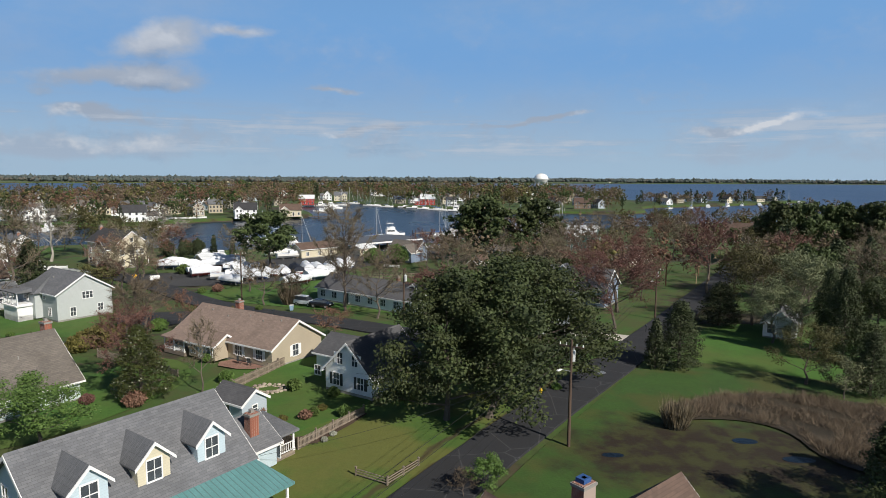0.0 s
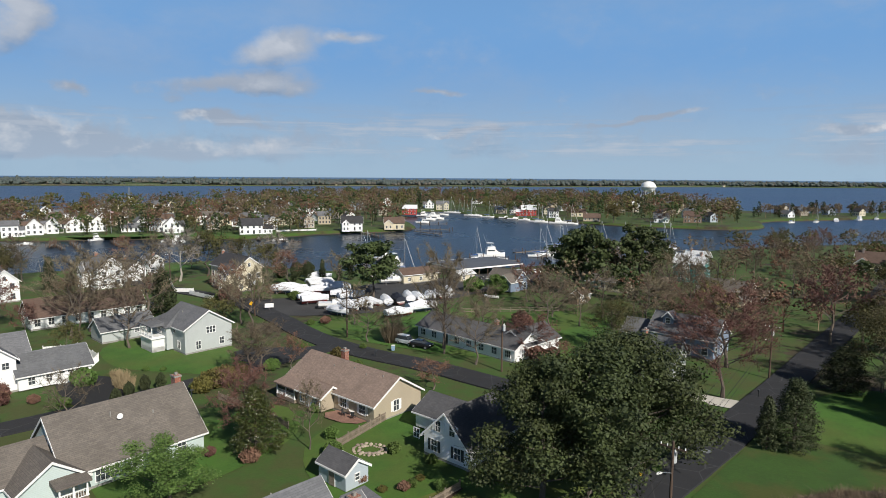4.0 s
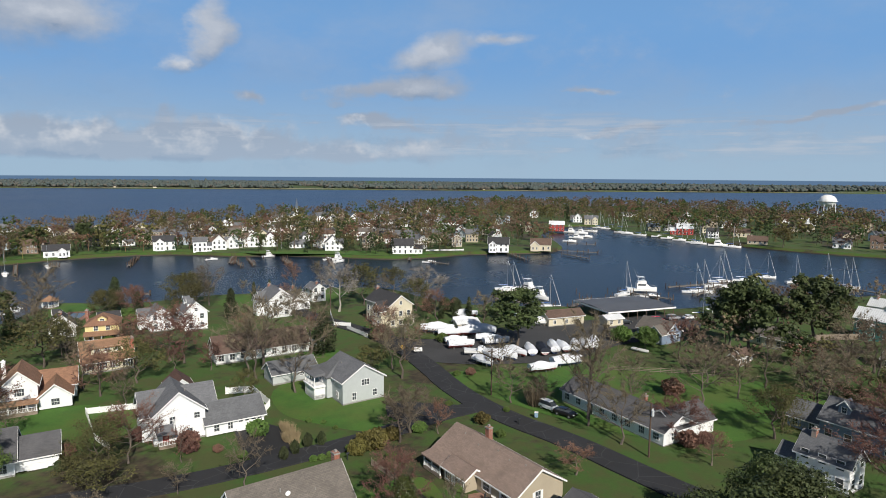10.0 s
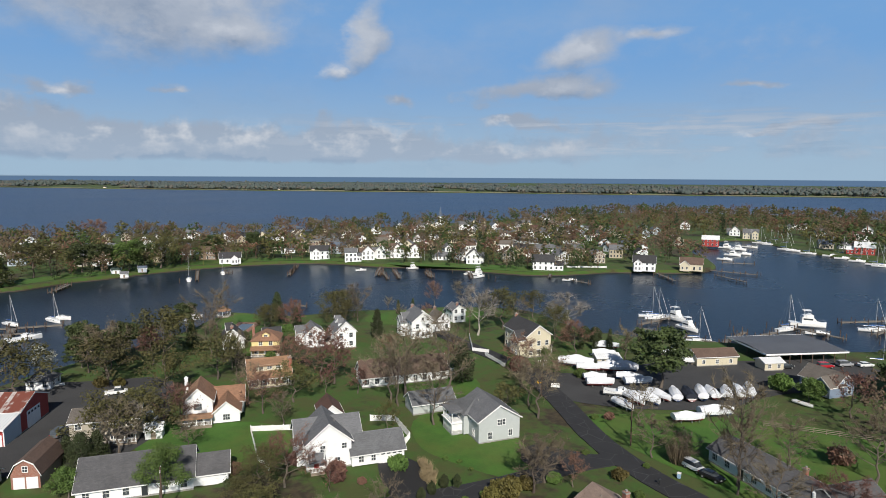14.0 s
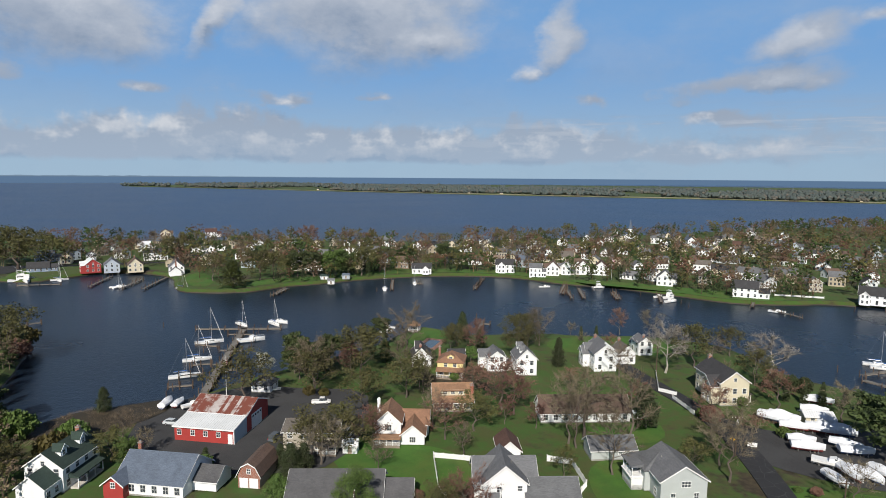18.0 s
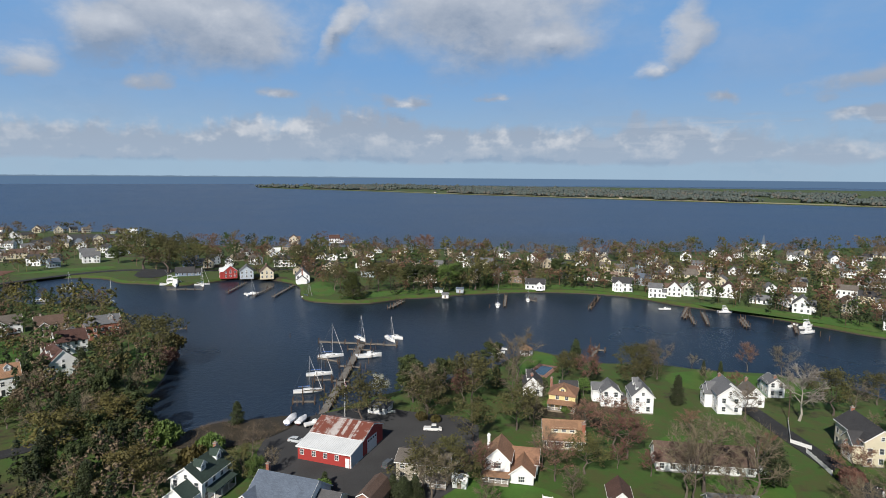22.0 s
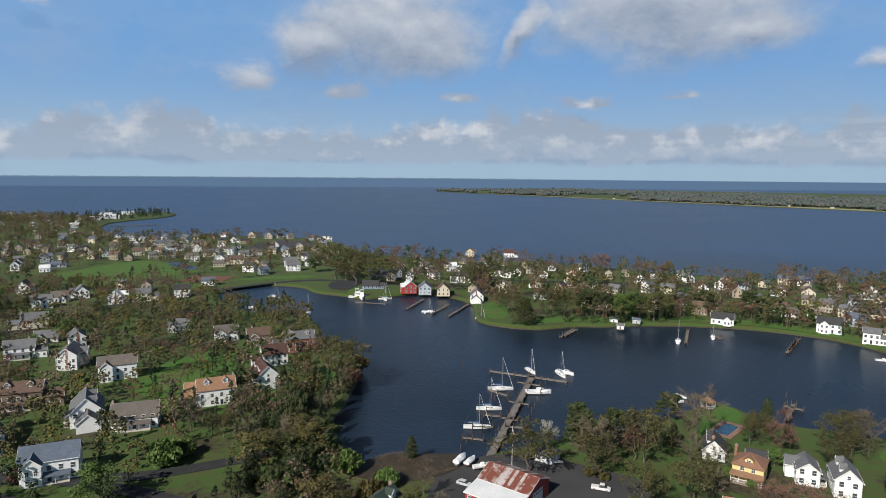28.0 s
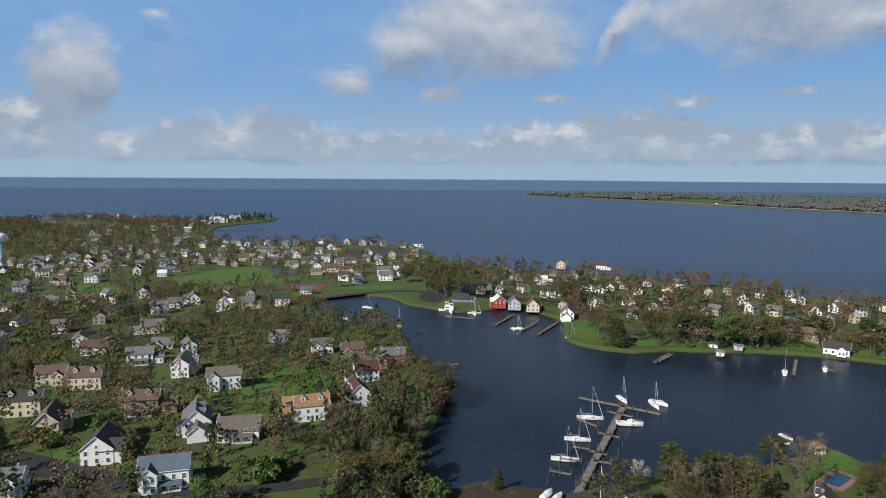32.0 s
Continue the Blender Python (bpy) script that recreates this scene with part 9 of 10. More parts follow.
def reeds(name, seed, outline, count, tall, mat, label):
    """Standing dead grass over a patch of wet ground."""
    rng, rnd = np.random.default_rng(seed), random.Random(seed)
    xs, ys = [p[0] for p in outline], [p[1] for p in outline]
    spots = []
    while len(spots) < count:
        x, y = rnd.uniform(min(xs), max(xs)), rnd.uniform(min(ys), max(ys))
        if inside(x, y, outline) and noise.noise((x * 0.25, y * 0.25, seed)) > -0.25:
            spots.append((x, y, gz(x, y) - 0.1))
    s = np.array(spots)
    e = s + rng.normal(size=s.shape) * (0.5, 0.5, 0.0) + np.column_stack([np.zeros((count, 2)), tall * rng.uniform(0.25, 1.15, count) * np.array([0.75 + 0.75 * noise.noise((x * 0.3, y * 0.3, 9.0)) for x, y, _ in spots])])
    tagged(part(name, np_mesh(name, *twigs(rng, s, e, 0.028)), mat), label, "reeds", kind="stuff")


def clear(x, y, r):
    return all((x - a) ** 2 + (y - b) ** 2 > (r + c) ** 2 for a, b, c in TAKEN)


def scatter(seed, outline, count, gap, mix, low, high, margin=2.0, single=True):
    """Trees strewn over an outline, off the roads and houses."""
    rnd = random.Random(seed)
    xs, ys = [p[0] for p in outline], [p[1] for p in outline]
    placed, tries = [], 0
    while len(placed) < count and tries < count * 30:
        tries += 1
        x, y = rnd.uniform(min(xs), max(xs)), rnd.uniform(min(ys), max(ys))
        if not inside(x, y, outline) or not inside(x, y, MAIN_LAND) or any((x - a) ** 2 + (y - b) ** 2 < gap * gap for a, b in placed) or not clear(x, y, margin):
            continue
        placed.append((x, y))
        (tree if single else mass_tree)(rnd.choice(mix), x, y, rnd.uniform(low, high), rnd.uniform(0.85, 1.25))


MASS = {}


def mass_tree(kind, x, y, h, wide):
    """Marks a tree of the further banks for the joined woods of its kind."""
    MASS.setdefault(kind, []).append((x, y, h))
    take(x, y, 1.5)


WOODS = {
    "bare": leaf_mat("brown crowns of further trees", (0.25, 0.185, 0.118), (0.135, 0.1, 0.066), 0.0, 0.9, 0.12, 0.06, by_clump),
    "red": leaf_mat("red-brown crowns of further trees", (0.24, 0.128, 0.08), (0.14, 0.078, 0.052), 0.0, 0.9, 0.12, 0.06, by_clump),
    "olive": leaf_mat("olive crowns of further trees", (0.165, 0.148, 0.046), (0.09, 0.088, 0.03), 0.0, 0.9, 0.12, 0.06, by_clump),
    "gold": leaf_mat("yellow-green crowns of further trees", (0.19, 0.16, 0.034), (0.12, 0.105, 0.028), 0.0, 0.9, 0.12, 0.06, by_clump),
    "green": leaf_mat("green crowns of further trees", (0.075, 0.12, 0.026), (0.045, 0.075, 0.02), 0.0, 0.9, 0.12, 0.06, by_clump),
    "pine": leaf_mat("dark needles of further pines", (0.05, 0.075, 0.024), (0.026, 0.042, 0.015), 0.0, 0.9, 0.1, 0.06, by_clump),
    "cedar": leaf_mat("dark foliage of further cedars", (0.04, 0.058, 0.02), (0.024, 0.035, 0.013), 0.0, 0.9, 0.1, 0.06, by_clump),
}


OCT_V = np.array([(1, 0, 0), (0, 1, 0), (-1, 0, 0), (0, -1, 0), (0, 0, 1), (0, 0, -1)], float)
OCT_F = np.array([(0, 1, 4), (1, 2, 4), (2, 3, 4), (3, 0, 4), (1, 0, 5), (2, 1, 5), (3, 2, 5), (0, 3, 5)])


def hearts(rng, centres, radii):
    """An uneven closed clump of leaves at each centre."""
    k, c = len(centres), len(OCT_V)
    v = centres[:, None, :] + OCT_V[None] * radii[:, None, :] * rng.uniform(0.7, 1.25, (k, c, 1))
    return v.reshape(-1, 3), (OCT_F[None] + (np.arange(k) * c)[:, None, None]).reshape(-1, 3)


def soft_mesh(name, count, verts, faces):
    """A mesh whose first faces, the clumps, are shaded round."""
    me = np_mesh(name, verts, faces)
    me.polygons.foreach_set("use_smooth", np.arange(len(faces)) < count)
    return me


def crowns(name, seed, spots, kind, size, clumps, per, label):
    """Joined trees: each a stem with limbs under an uneven heap of small leaf clumps, with loose leaves round them."""
    rng = np.random.default_rng(seed)
    s = np.array(spots)
    k = len(s)
    h = s[:, 2][:, None]
    cone, thin = kind in ("pine", "cedar"), kind in ("bare", "red")
    reach = h * rng.uniform(0.3, 0.46, (k, 1)) * (0.55 if cone else 1.0)
    half = h * (0.45 if cone else 0.4)
    foot = np.column_stack([s[:, :2], np.full(k, GZ - 0.2)])
    mid = foot + np.column_stack([np.zeros((k, 2)), h - half])
    way = rng.normal(size=(k, clumps, 3))
    way /= np.linalg.norm(way, axis=2, keepdims=True)
    way[:, :, 2] = np.where(rng.uniform(size=(k, clumps)) < 0.6, np.abs(way[:, :, 2]), way[:, :, 2])
    # a few heavy boughs bulge out of each crown
    bough = rng.normal(size=(k, 1, 5, 3))
    bough /= np.linalg.norm(bough, axis=3, keepdims=True)
    bulge = 0.72 + 0.4 * np.clip((way[:, :, None, :] * bough).sum(3).max(2), 0, 1)[:, :, None]
    out = rng.uniform(0.25, 1.0, (k, clumps, 1)) ** 0.5 * bulge
    shape = np.stack([reach, reach, half], 2)
    if cone:
        f = rng.uniform(0, 1, (k, clumps))
        flat = way[:, :, :2] / (np.linalg.norm(way[:, :, :2], axis=2, keepdims=True) + 1e-6)
        way = np.concatenate([flat * ((1.05 - f) ** 0.75)[:, :, None], (2 * f - 1)[:, :, None]], 2)
        out = np.concatenate([rng.uniform(0.4, 1.0, (k, clumps, 2)), np.full((k, clumps, 1), 0.92)], 2)
    heart = mid[:, None, :] + way * out * shape
    r = reach[:, None, :] * rng.uniform(0.1, 0.2, (k, clumps, 1)) * (0.75 if thin else 1.25 if cone else 1.0) * (30 / clumps) ** 0.33
    pieces = [hearts(rng, heart.reshape(-1, 3), (r * (1, 1, 0.8)).reshape(-1, 3))]
    d = rng.normal(size=(k, clumps, per, 3))
    d /= np.linalg.norm(d, axis=3, keepdims=True)
    pieces.append(leaves(rng, (heart[:, :, None, :] + d * rng.uniform(0.8, 2.0, (k, clumps, per, 1)) * r[:, :, None, :]).reshape(-1, 3), size, 0.35, d.reshape(-1, 3)))
    if thin:
        e = rng.normal(size=heart.shape) * 0.5 + way
        e /= np.linalg.norm(e, axis=2, keepdims=True)
        pieces.append(twigs(rng, heart.reshape(-1, 3), (heart + e * reach[:, None, :] * rng.uniform(0.15, 0.4, (k, clumps, 1))).reshape(-1, 3), 0.1 * size))
    few = max(4, clumps // 4)
    base = np.repeat(foot[:, None, :], few, 1) + np.array((0, 0, 1.0)) * (h * rng.uniform(0.2, 0.5, (k, few)))[:, :, None]
    pieces.append(twigs(rng, base.reshape(-1, 3), heart[:, :few].reshape(-1, 3), 0.08))
    pieces.append(twigs(rng, foot, foot + np.column_stack([np.zeros((k, 2)), h * 0.8]), 0.2))
    return tagged(part(name, np_mesh(name, *joined(*pieces)), WOODS[kind]), label, "woods", kind="stuff")


def far_wood(name, seed, spots, mat, size, per, label):
    """One mass of distant woods: each spot a low heap of crowns."""
    rng = np.random.default_rng(seed)
    k = len(spots)
    spots = np.array(spots)
    way = rng.normal(size=(k, 3, 3)) * (0.6, 0.6, 0.14)
    tall = spots[:, None, 2:3]
    centre = (spots[:, None, :3] * (1, 1, 0.5) + (0, 0, GZ) + way * tall).reshape(-1, 3)
    core = hearts(rng, centre, np.repeat(tall, 3, 1).reshape(-1, 1) * rng.uniform(0.4, 0.62, (3 * k, 1)) * (1, 1, 0.85))
    off = rng.normal(size=(3 * k, per, 3))
    off /= np.linalg.norm(off, axis=2, keepdims=True)
    tips = (centre[:, None, :] + off * np.repeat(tall, 3, 1).reshape(-1, 1, 1) * 0.55 * (1, 1, 0.8)).reshape(-1, 3)
    return tagged(part(name, soft_mesh(name, len(core[1]), *joined(core, leaves(rng, tips, size, 0.35, off.reshape(-1, 3)))), mat), label, "woods", kind="stuff")


tree("green", -37.5, 55.2, 6.8, 1.50)
tree("magnolia", -33.9, 67.5, 8.7, 1.25)
tree("bare", -27.8, 69.4, 9.2, 0.60)
tree("pine", 0.5, 61.5, 15.8, 1.05)
tree("pine", 4.9, 62.3, 17.9, 1.15)
tree("pine", 11.2, 70.7, 16.8, 1.25)
tree("pine", 8.9, 76.9, 15.3, 1.10)
tree("cedar", 31.6, 80.6, 9.4, 1.35)
tree("cedar", 28.2, 80.0, 7.0, 0.90)
tree("red", 28.0, 98.8, 13.9, 1.25)
tree("cedar", 48.3, 106.2, 7.8, 2.00)
tree("olive", 45.2, 74.7, 7.5, 1.30)
tree("sage", 58.4, 99.0, 14.4, 1.00)
tree("sage", 51.5, 94.5, 9.5, 1.10)
tree("sage", 46.9, 69.8, 5.0, 1.10)
tree("cedar", 37.6, 49.6, 5.5, 1.50)
tree("cedar", 50.7, 71.0, 8.0, 1.20)
tree("pine", 34.5, 38.5, 11.5, 1.20)
tree("olive", 41.0, 43.0, 9.5, 1.20)
tree("cedar", 56.2, 84.8, 13.7, 0.90)
tree("pine", 60.8, 85.0, 12.9, 1.00)
tree("cedar", 57.6, 90.6, 12.8, 0.80)
tree("olive", 54.3, 106.6, 13.5, 1.00)
tree("bare", 80.5, 114.5, 13.9, 1.20)
tree("red", 58.8, 136.2, 17.7, 1.00)
tree("pine", 99.9, 182.1, 20.1, 0.90)
tree("pine", 106.8, 182.4, 20.1, 0.80)
tree("pine", 117.5, 188.9, 19.1, 0.80)
tree("pine", 124.7, 189.3, 19.6, 0.80)
tree("pine", 128.5, 183.4, 20.2, 0.90)
tree("pine", 101.3, 194.6, 15.2, 0.80)
tree("green", 3.6, 47.1, 3.3, 1.10)
tree("bare", 1.7, 46.2, 2.6, 1.20)
tree("bare", -11.6, 108.4, 11.5, 1.00)
tree("bare", 1.2, 134.5, 13.0, 1.10)
tree("bare", 14.5, 153.5, 12.5, 1.00)
tree("olive", 13.6, 122.6, 10.5, 1.20)
tree("bare", 22.3, 137.0, 13.5, 1.10)
tree("bare", 30.0, 153.5, 14.5, 1.10)
tree("red", -1.9, 113.5, 8.5, 1.30)
tree("bare", 40.1, 176.8, 14.0, 1.10)
tree("bare", -29.0, 121.7, 7.0, 1.30)
tree("red", -134.5, 112.5, 11.0, 1.20)
tree("olive", -85.7, 63.9, 9.5, 1.20)
tree("bare", -63.3, 125.6, 15.8, 0.90)
tree("bare", -19.0, 117.9, 20.9, 0.80)
tree("bare", -97.0, 112.2, 17.6, 0.90)
tree("bare", -94.4, 112.0, 15.3, 0.90)
tree("bare", -80.4, 107.9, 15.0, 0.80)
tree("bare", -87.9, 124.5, 20.1, 1.00)
tree("red", -16.7, 93.5, 5.1, 1.60)
tree("bare", -47.8, 93.8, 9.5, 1.30)
tree("bare", -47.9, 98.3, 9.3, 1.30)
tree("red", -77.4, 72.9, 6.0, 0.80)
tree("green", -98.8, 53.6, 9.9, 1.00)
tree("green", -112.6, 44.6, 5.5, 1.30)
tree("red", -85.1, 69.2, 10.4, 1.10)
tree("olive", -147.1, 97.7, 13.2, 1.10)
tree("olive", -146.4, 82.4, 12.2, 1.20)
tree("pine", -192.6, 82.7, 13.3, 0.90)
tree("pine", -188.3, 92.3, 12.0, 0.90)
tree("bare", -168.5, 78.0, 17.3, 1.20)
tree("bare", -107.1, 87.0, 8.4, 1.00)
tree("pine", -46.6, 164.0, 17.3, 1.25)
tree("bare", -18.4, 114.5, 15.9, 0.70)
tree("bare", -30.3, 121.2, 5.9, 1.20)
tree("olive", -127.7, 58.2, 11.6, 1.30)
tree("bare", -122.7, 58.4, 11.4, 1.20)
tree("cedar", -121.5, 50.8, 7.6, 1.50)
tree("olive", -170.9, 57.5, 15.5, 1.30)
tree("blossom", -186.5, 69.6, 9.5, 0.80)
tree("pine", -180.9, 79.1, 15.2, 0.80)
tree("pine", -178.1, 83.9, 13.3, 0.80)
tree("olive", -171.2, 95.9, 17.1, 1.20)
tree("olive", -165.0, 76.8, 14.1, 1.10)
tree("cedar", -186.5, 24.1, 7.3, 1.30)
tree("gold", -153.5, -3.8, 13.0, 1.30)
tree("white", -93.3, 207.2, 14.1, 1.30)
tree("white", -115.5, 181.0, 17.8, 1.20)
tree("olive", -113.6, 194.9, 15.4, 1.10)
tree("red", -123.4, 114.3, 14.6, 1.20)
tree("red", -118.9, 114.4, 12.7, 1.10)
tree("red", -83.7, 153.6, 10.6, 1.20)
tree("bare", -97.2, 118.3, 18.7, 1.20)
tree("cedar", -159.2, 189.3, 6.3, 0.70)
tree("cedar", -155.0, 193.5, 6.7, 0.70)
tree("olive", -168.3, 163.2, 13.2, 1.00)
tree("bare", -164.0, 170.7, 15.4, 1.00)
tree("bare", -181.2, 120.2, 19.8, 1.10)
tree("green", -161.9, 134.6, 6.1, 1.20)
tree("olive", -133.8, 68.5, 9.0, 1.20)
tree("olive", -123.5, 67.9, 9.9, 1.30)
tree("cedar", -122.2, 54.0, 6.7, 1.30)
tree("cedar", -127.3, 50.6, 5.5, 1.30)
tree("cedar", -138.2, 37.4, 4.2, 1.20)
tree("bare", -159.9, 24.2, 8.9, 1.20)
tree("olive", -151.6, 20.3, 8.4, 1.10)
tree("green", -148.0, 23.5, 6.3, 1.00)
tree("bare", -150.9, 27.2, 7.2, 0.90)
tree("gold", -189.2, -8.5, 13.5, 1.35)
tree("bare", -193.1, -16.0, 13.5, 1.30)
tree("pine", -192.8, -3.2, 13.4, 1.00)
tree("pine", -214.1, -11.6, 14.9, 0.90)
tree("pine", -229.0, -15.7, 12.4, 0.90)
tree("olive", -258.3, 5.6, 20.1, 1.20)
tree("cedar", -268.7, 4.5, 10.5, 1.40)
tree("red", -251.8, 6.6, 5.0, 1.40)
tree("olive", -280.0, -0.6, 16.3, 1.20)
tree("gold", -182.4, -22.2, 14.7, 1.20)
tree("pine", 13.0, 185.0, 21.2, 1.15)
tree("pine", 30.4, 203.1, 20.6, 1.15)
tree("pine", 8.1, 187.1, 17.7, 0.90)
tree("green", -13.3, 175.1, 6.4, 1.30)
tree("cedar", -70.7, 189.9, 7.6, 0.70)
tree("cedar", -75.1, 188.6, 6.7, 0.70)
tree("cedar", -79.0, 186.0, 6.7, 0.70)
tree("cedar", -66.0, 193.0, 6.6, 0.70)
tree("cedar", -62.7, 194.4, 6.4, 0.70)
tree("red", -72.9, 155.8, 4.9, 1.80)
tree("bare", -75.5, 154.0, 9.8, 1.20)
tree("gold", 50.3, 476.1, 14.8, 1.20)
tree("bare", 38.1, 163.0, 13.4, 1.10)
tree("bare", 45.6, 170.6, 16.6, 1.10)
tree("red", 3.0, 106.0, 5.9, 1.20)
tree("red", 33.2, 116.0, 15.3, 1.30)
tree("bare", -12.4, 130.4, 11.0, 1.00)
tree("bare", 15.4, 127.6, 7.8, 1.20)
tree("bare", 26.7, 150.0, 11.4, 1.20)
tree("olive", -86.2, 60.8, 5.2, 1.40)
tree("olive", -80.0, 59.5, 5.9, 1.50)
tree("bare", -70.0, 64.9, 5.1, 1.20)
tree("magnolia", -355.5, 115.6, 17.1, 1.60)
tree("olive", -385.2, 113.2, 16.6, 1.20)
tree("olive", -371.0, 137.4, 19.6, 1.30)
tree("olive", -370.9, 146.3, 17.9, 1.20)
tree("pine", -370.8, 162.2, 17.9, 1.20)
tree("pine", -364.1, 169.9, 17.6, 1.20)
tree("green", -357.5, 182.5, 18.0, 1.30)
tree("pine", -355.0, 189.8, 17.2, 1.20)
tree("olive", -351.2, 198.0, 20.5, 1.30)
tree("olive", -473.9, 116.0, 21.5, 1.40)
tree("red", -549.5, 253.4, 18.2, 1.40)
tree("olive", -363.7, 222.4, 15.9, 1.30)
tree("pine", -370.2, 244.3, 16.2, 1.10)
tree("pine", -356.9, 270.6, 17.4, 1.20)
tree("olive", -508.5, 19.7, 28.6, 1.60)
tree("olive", -534.3, 3.3, 32.4, 1.50)
tree("olive", -496.4, 37.7, 23.3, 1.50)
tree("pine", -578.3, -15.2, 16.2, 1.20)
shrub("red", -80.8, 77.8, 2.2, 2.8)
shrub("red", -74.6, 78.2, 1.0, 1.4)
shrub("straw", -67.9, 88.9, 1.6, 2.1)
shrub("straw", -65.6, 87.6, 1.4, 1.8)
shrub("straw", -70.1, 90.4, 1.3, 1.7)
shrub("gold", -52.6, 89.9, 2.0, 2.6)
shrub("gold", -51.2, 92.2, 2.0, 2.7)
shrub("gold", -49.6, 94.2, 1.9, 2.4)
shrub("green", -53.5, 87.0, 1.2, 1.6)
shrub("cedar", -61.6, 85.8, 0.9, 2.6)
shrub("cedar", -59.8, 87.3, 0.9, 2.6)
shrub("cedar", -61.9, 82.5, 0.9, 2.6)
shrub("cedar", -62.3, 80.0, 0.9, 2.4)
shrub("red", -33.5, 65.2, 1.4, 1.8)
shrub("red", -39.2, 65.9, 0.9, 1.2)
shrub("green", -24.3, 68.2, 1.4, 1.8)
shrub("red", -19.3, 62.4, 1.0, 1.2)
shrub("green", -13.4, 62.4, 0.7, 1.0)
shrub("red", -14.1, 61.6, 0.8, 1.0)
shrub("gold", -16.3, 60.9, 0.6, 0.7)
shrub("green", -17.3, 70.1, 1.0, 1.4)
shrub("green", -12.4, 68.2, 0.9, 1.1)
shrub("green", -10.2, 62.4, 0.9, 1.2)
shrub("gold", -12.8, 64.0, 0.6, 0.7)
shrub("green", -15.4, 57.5, 0.8, 1.0)
shrub("blossom", -11.1, 56.2, 0.4, 0.5)
shrub("blossom", -10.5, 57.5, 0.4, 0.5)
shrub("green", -31.5, 81.4, 1.1, 1.4)
shrub("green", -26.3, 73.1, 1.1, 1.5)
shrub("bare", 23.8, 60.5, 2.2, 2.9)
shrub("green", 13.5, 70.8, 0.7, 0.9)
shrub("blossom", 10.7, 71.7, 0.8, 1.0)
shrub("green", 23.0, 91.5, 1.3, 1.7)
shrub("red", -90.4, 76.4, 2.0, 2.6)
shrub("cedar", -92.7, 63.2, 1.4, 1.8)
shrub("red", -96.8, 66.8, 1.8, 2.3)
shrub("red", -79.0, 76.2, 1.7, 2.2)
shrub("green", -65.0, 95.7, 0.6, 0.8)
shrub("green", -68.0, 95.2, 0.7, 0.9)
shrub("straw", -66.2, 86.4, 1.6, 2.0)
shrub("straw", -64.0, 85.2, 1.3, 1.7)
shrub("green", -72.8, 86.3, 2.3, 3.0)
shrub("green", -61.5, 94.4, 0.6, 0.7)
shrub("green", -52.4, 132.8, 1.0, 1.3)
shrub("green", -46.6, 113.8, 0.9, 1.1)
shrub("red", -49.6, 134.6, 1.4, 1.8)
shrub("gold", -37.2, 107.6, 1.7, 2.2)
shrub("green", -34.7, 115.1, 0.8, 1.1)
shrub("green", -20.5, 181.6, 3.5, 4.5)
shrub("green", -12.8, 181.0, 3.5, 4.5)
shrub("green", -67.5, 159.4, 2.0, 2.6)
shrub("red", -4.6, 139.9, 2.7, 3.6)
shrub("bare", -30.3, 121.2, 3.1, 4.0)
shrub("green", -179.7, 3.8, 5.3, 6.9)
shrub("green", -169.2, 14.8, 4.2, 5.5)
shrub("gold", -160.9, 10.2, 4.8, 6.3)
shrub("green", -124.6, 55.1, 2.1, 2.7)
shrub("green", -135.8, 36.1, 2.6, 3.4)
shrub("gold", -165.8, 75.3, 2.1, 2.8)
shrub("gold", -162.7, 78.7, 1.8, 2.3)
shrub("green", -159.0, 116.8, 1.9, 2.5)
shrub("green", -151.5, 119.2, 1.9, 2.4)
shrub("cedar", -173.9, 126.3, 1.9, 3.5)
shrub("green", -85.1, 172.1, 2.2, 2.9)
shrub("green", -86.8, 155.0, 2.1, 2.7)
shrub("red", -83.7, 153.6, 3.4, 4.5)
shrub("cedar", -82.1, 196.7, 2.7, 5.0)
shrub("cedar", -86.6, 193.3, 2.6, 5.0)
shrub("cedar", -79.0, 197.9, 2.7, 5.0)
shrub("green", -191.1, -111.3, 3.3, 4.3)
shrub("red", -194.5, -90.6, 3.2, 4.2)
shrub("red", -188.9, -90.8, 2.5, 3.3)
shrub("green", -220.9, -135.9, 3.8, 4.9)
shrub("gold", -225.9, -142.9, 3.9, 5.1)
shrub("green", -193.7, -51.1, 6.1, 8.0)
shrub("green", -199.5, -46.9, 4.2, 5.4)
shrub("red", -261.7, 8.1, 5.1, 6.6)
shrub("gold", -279.8, 11.3, 5.4, 7.1)
shrub("green", -46.2, 87.5, 1.0, 1.3)
shrub("green", -69.3, 78.1, 1.0, 1.3)
shrub("red", -79.2, 76.8, 1.6, 2.1)
shrub("green", -55.9, 84.0, 0.8, 1.0)
shrub("green", -56.6, 82.6, 0.8, 1.0)
shrub("green", -57.6, 81.6, 0.8, 1.0)
shrub("green", -32.0, 102.9, 1.1, 1.4)
shrub("green", -46.4, 99.1, 1.6, 2.1)
shrub("gold", -50.5, 89.6, 2.6, 3.3)
shrub("gold", -52.1, 86.6, 2.0, 2.6)
shrub("red", -0.7, 112.2, 2.2, 2.9)
shrub("red", 2.1, 114.8, 1.7, 2.2)
shrub("green", -6.6, 128.9, 1.2, 1.6)
REED = material("dead reed stems", (0.19, 0.145, 0.1), (0.1, 0.075, 0.055), rough=1.0, bump=0.0)
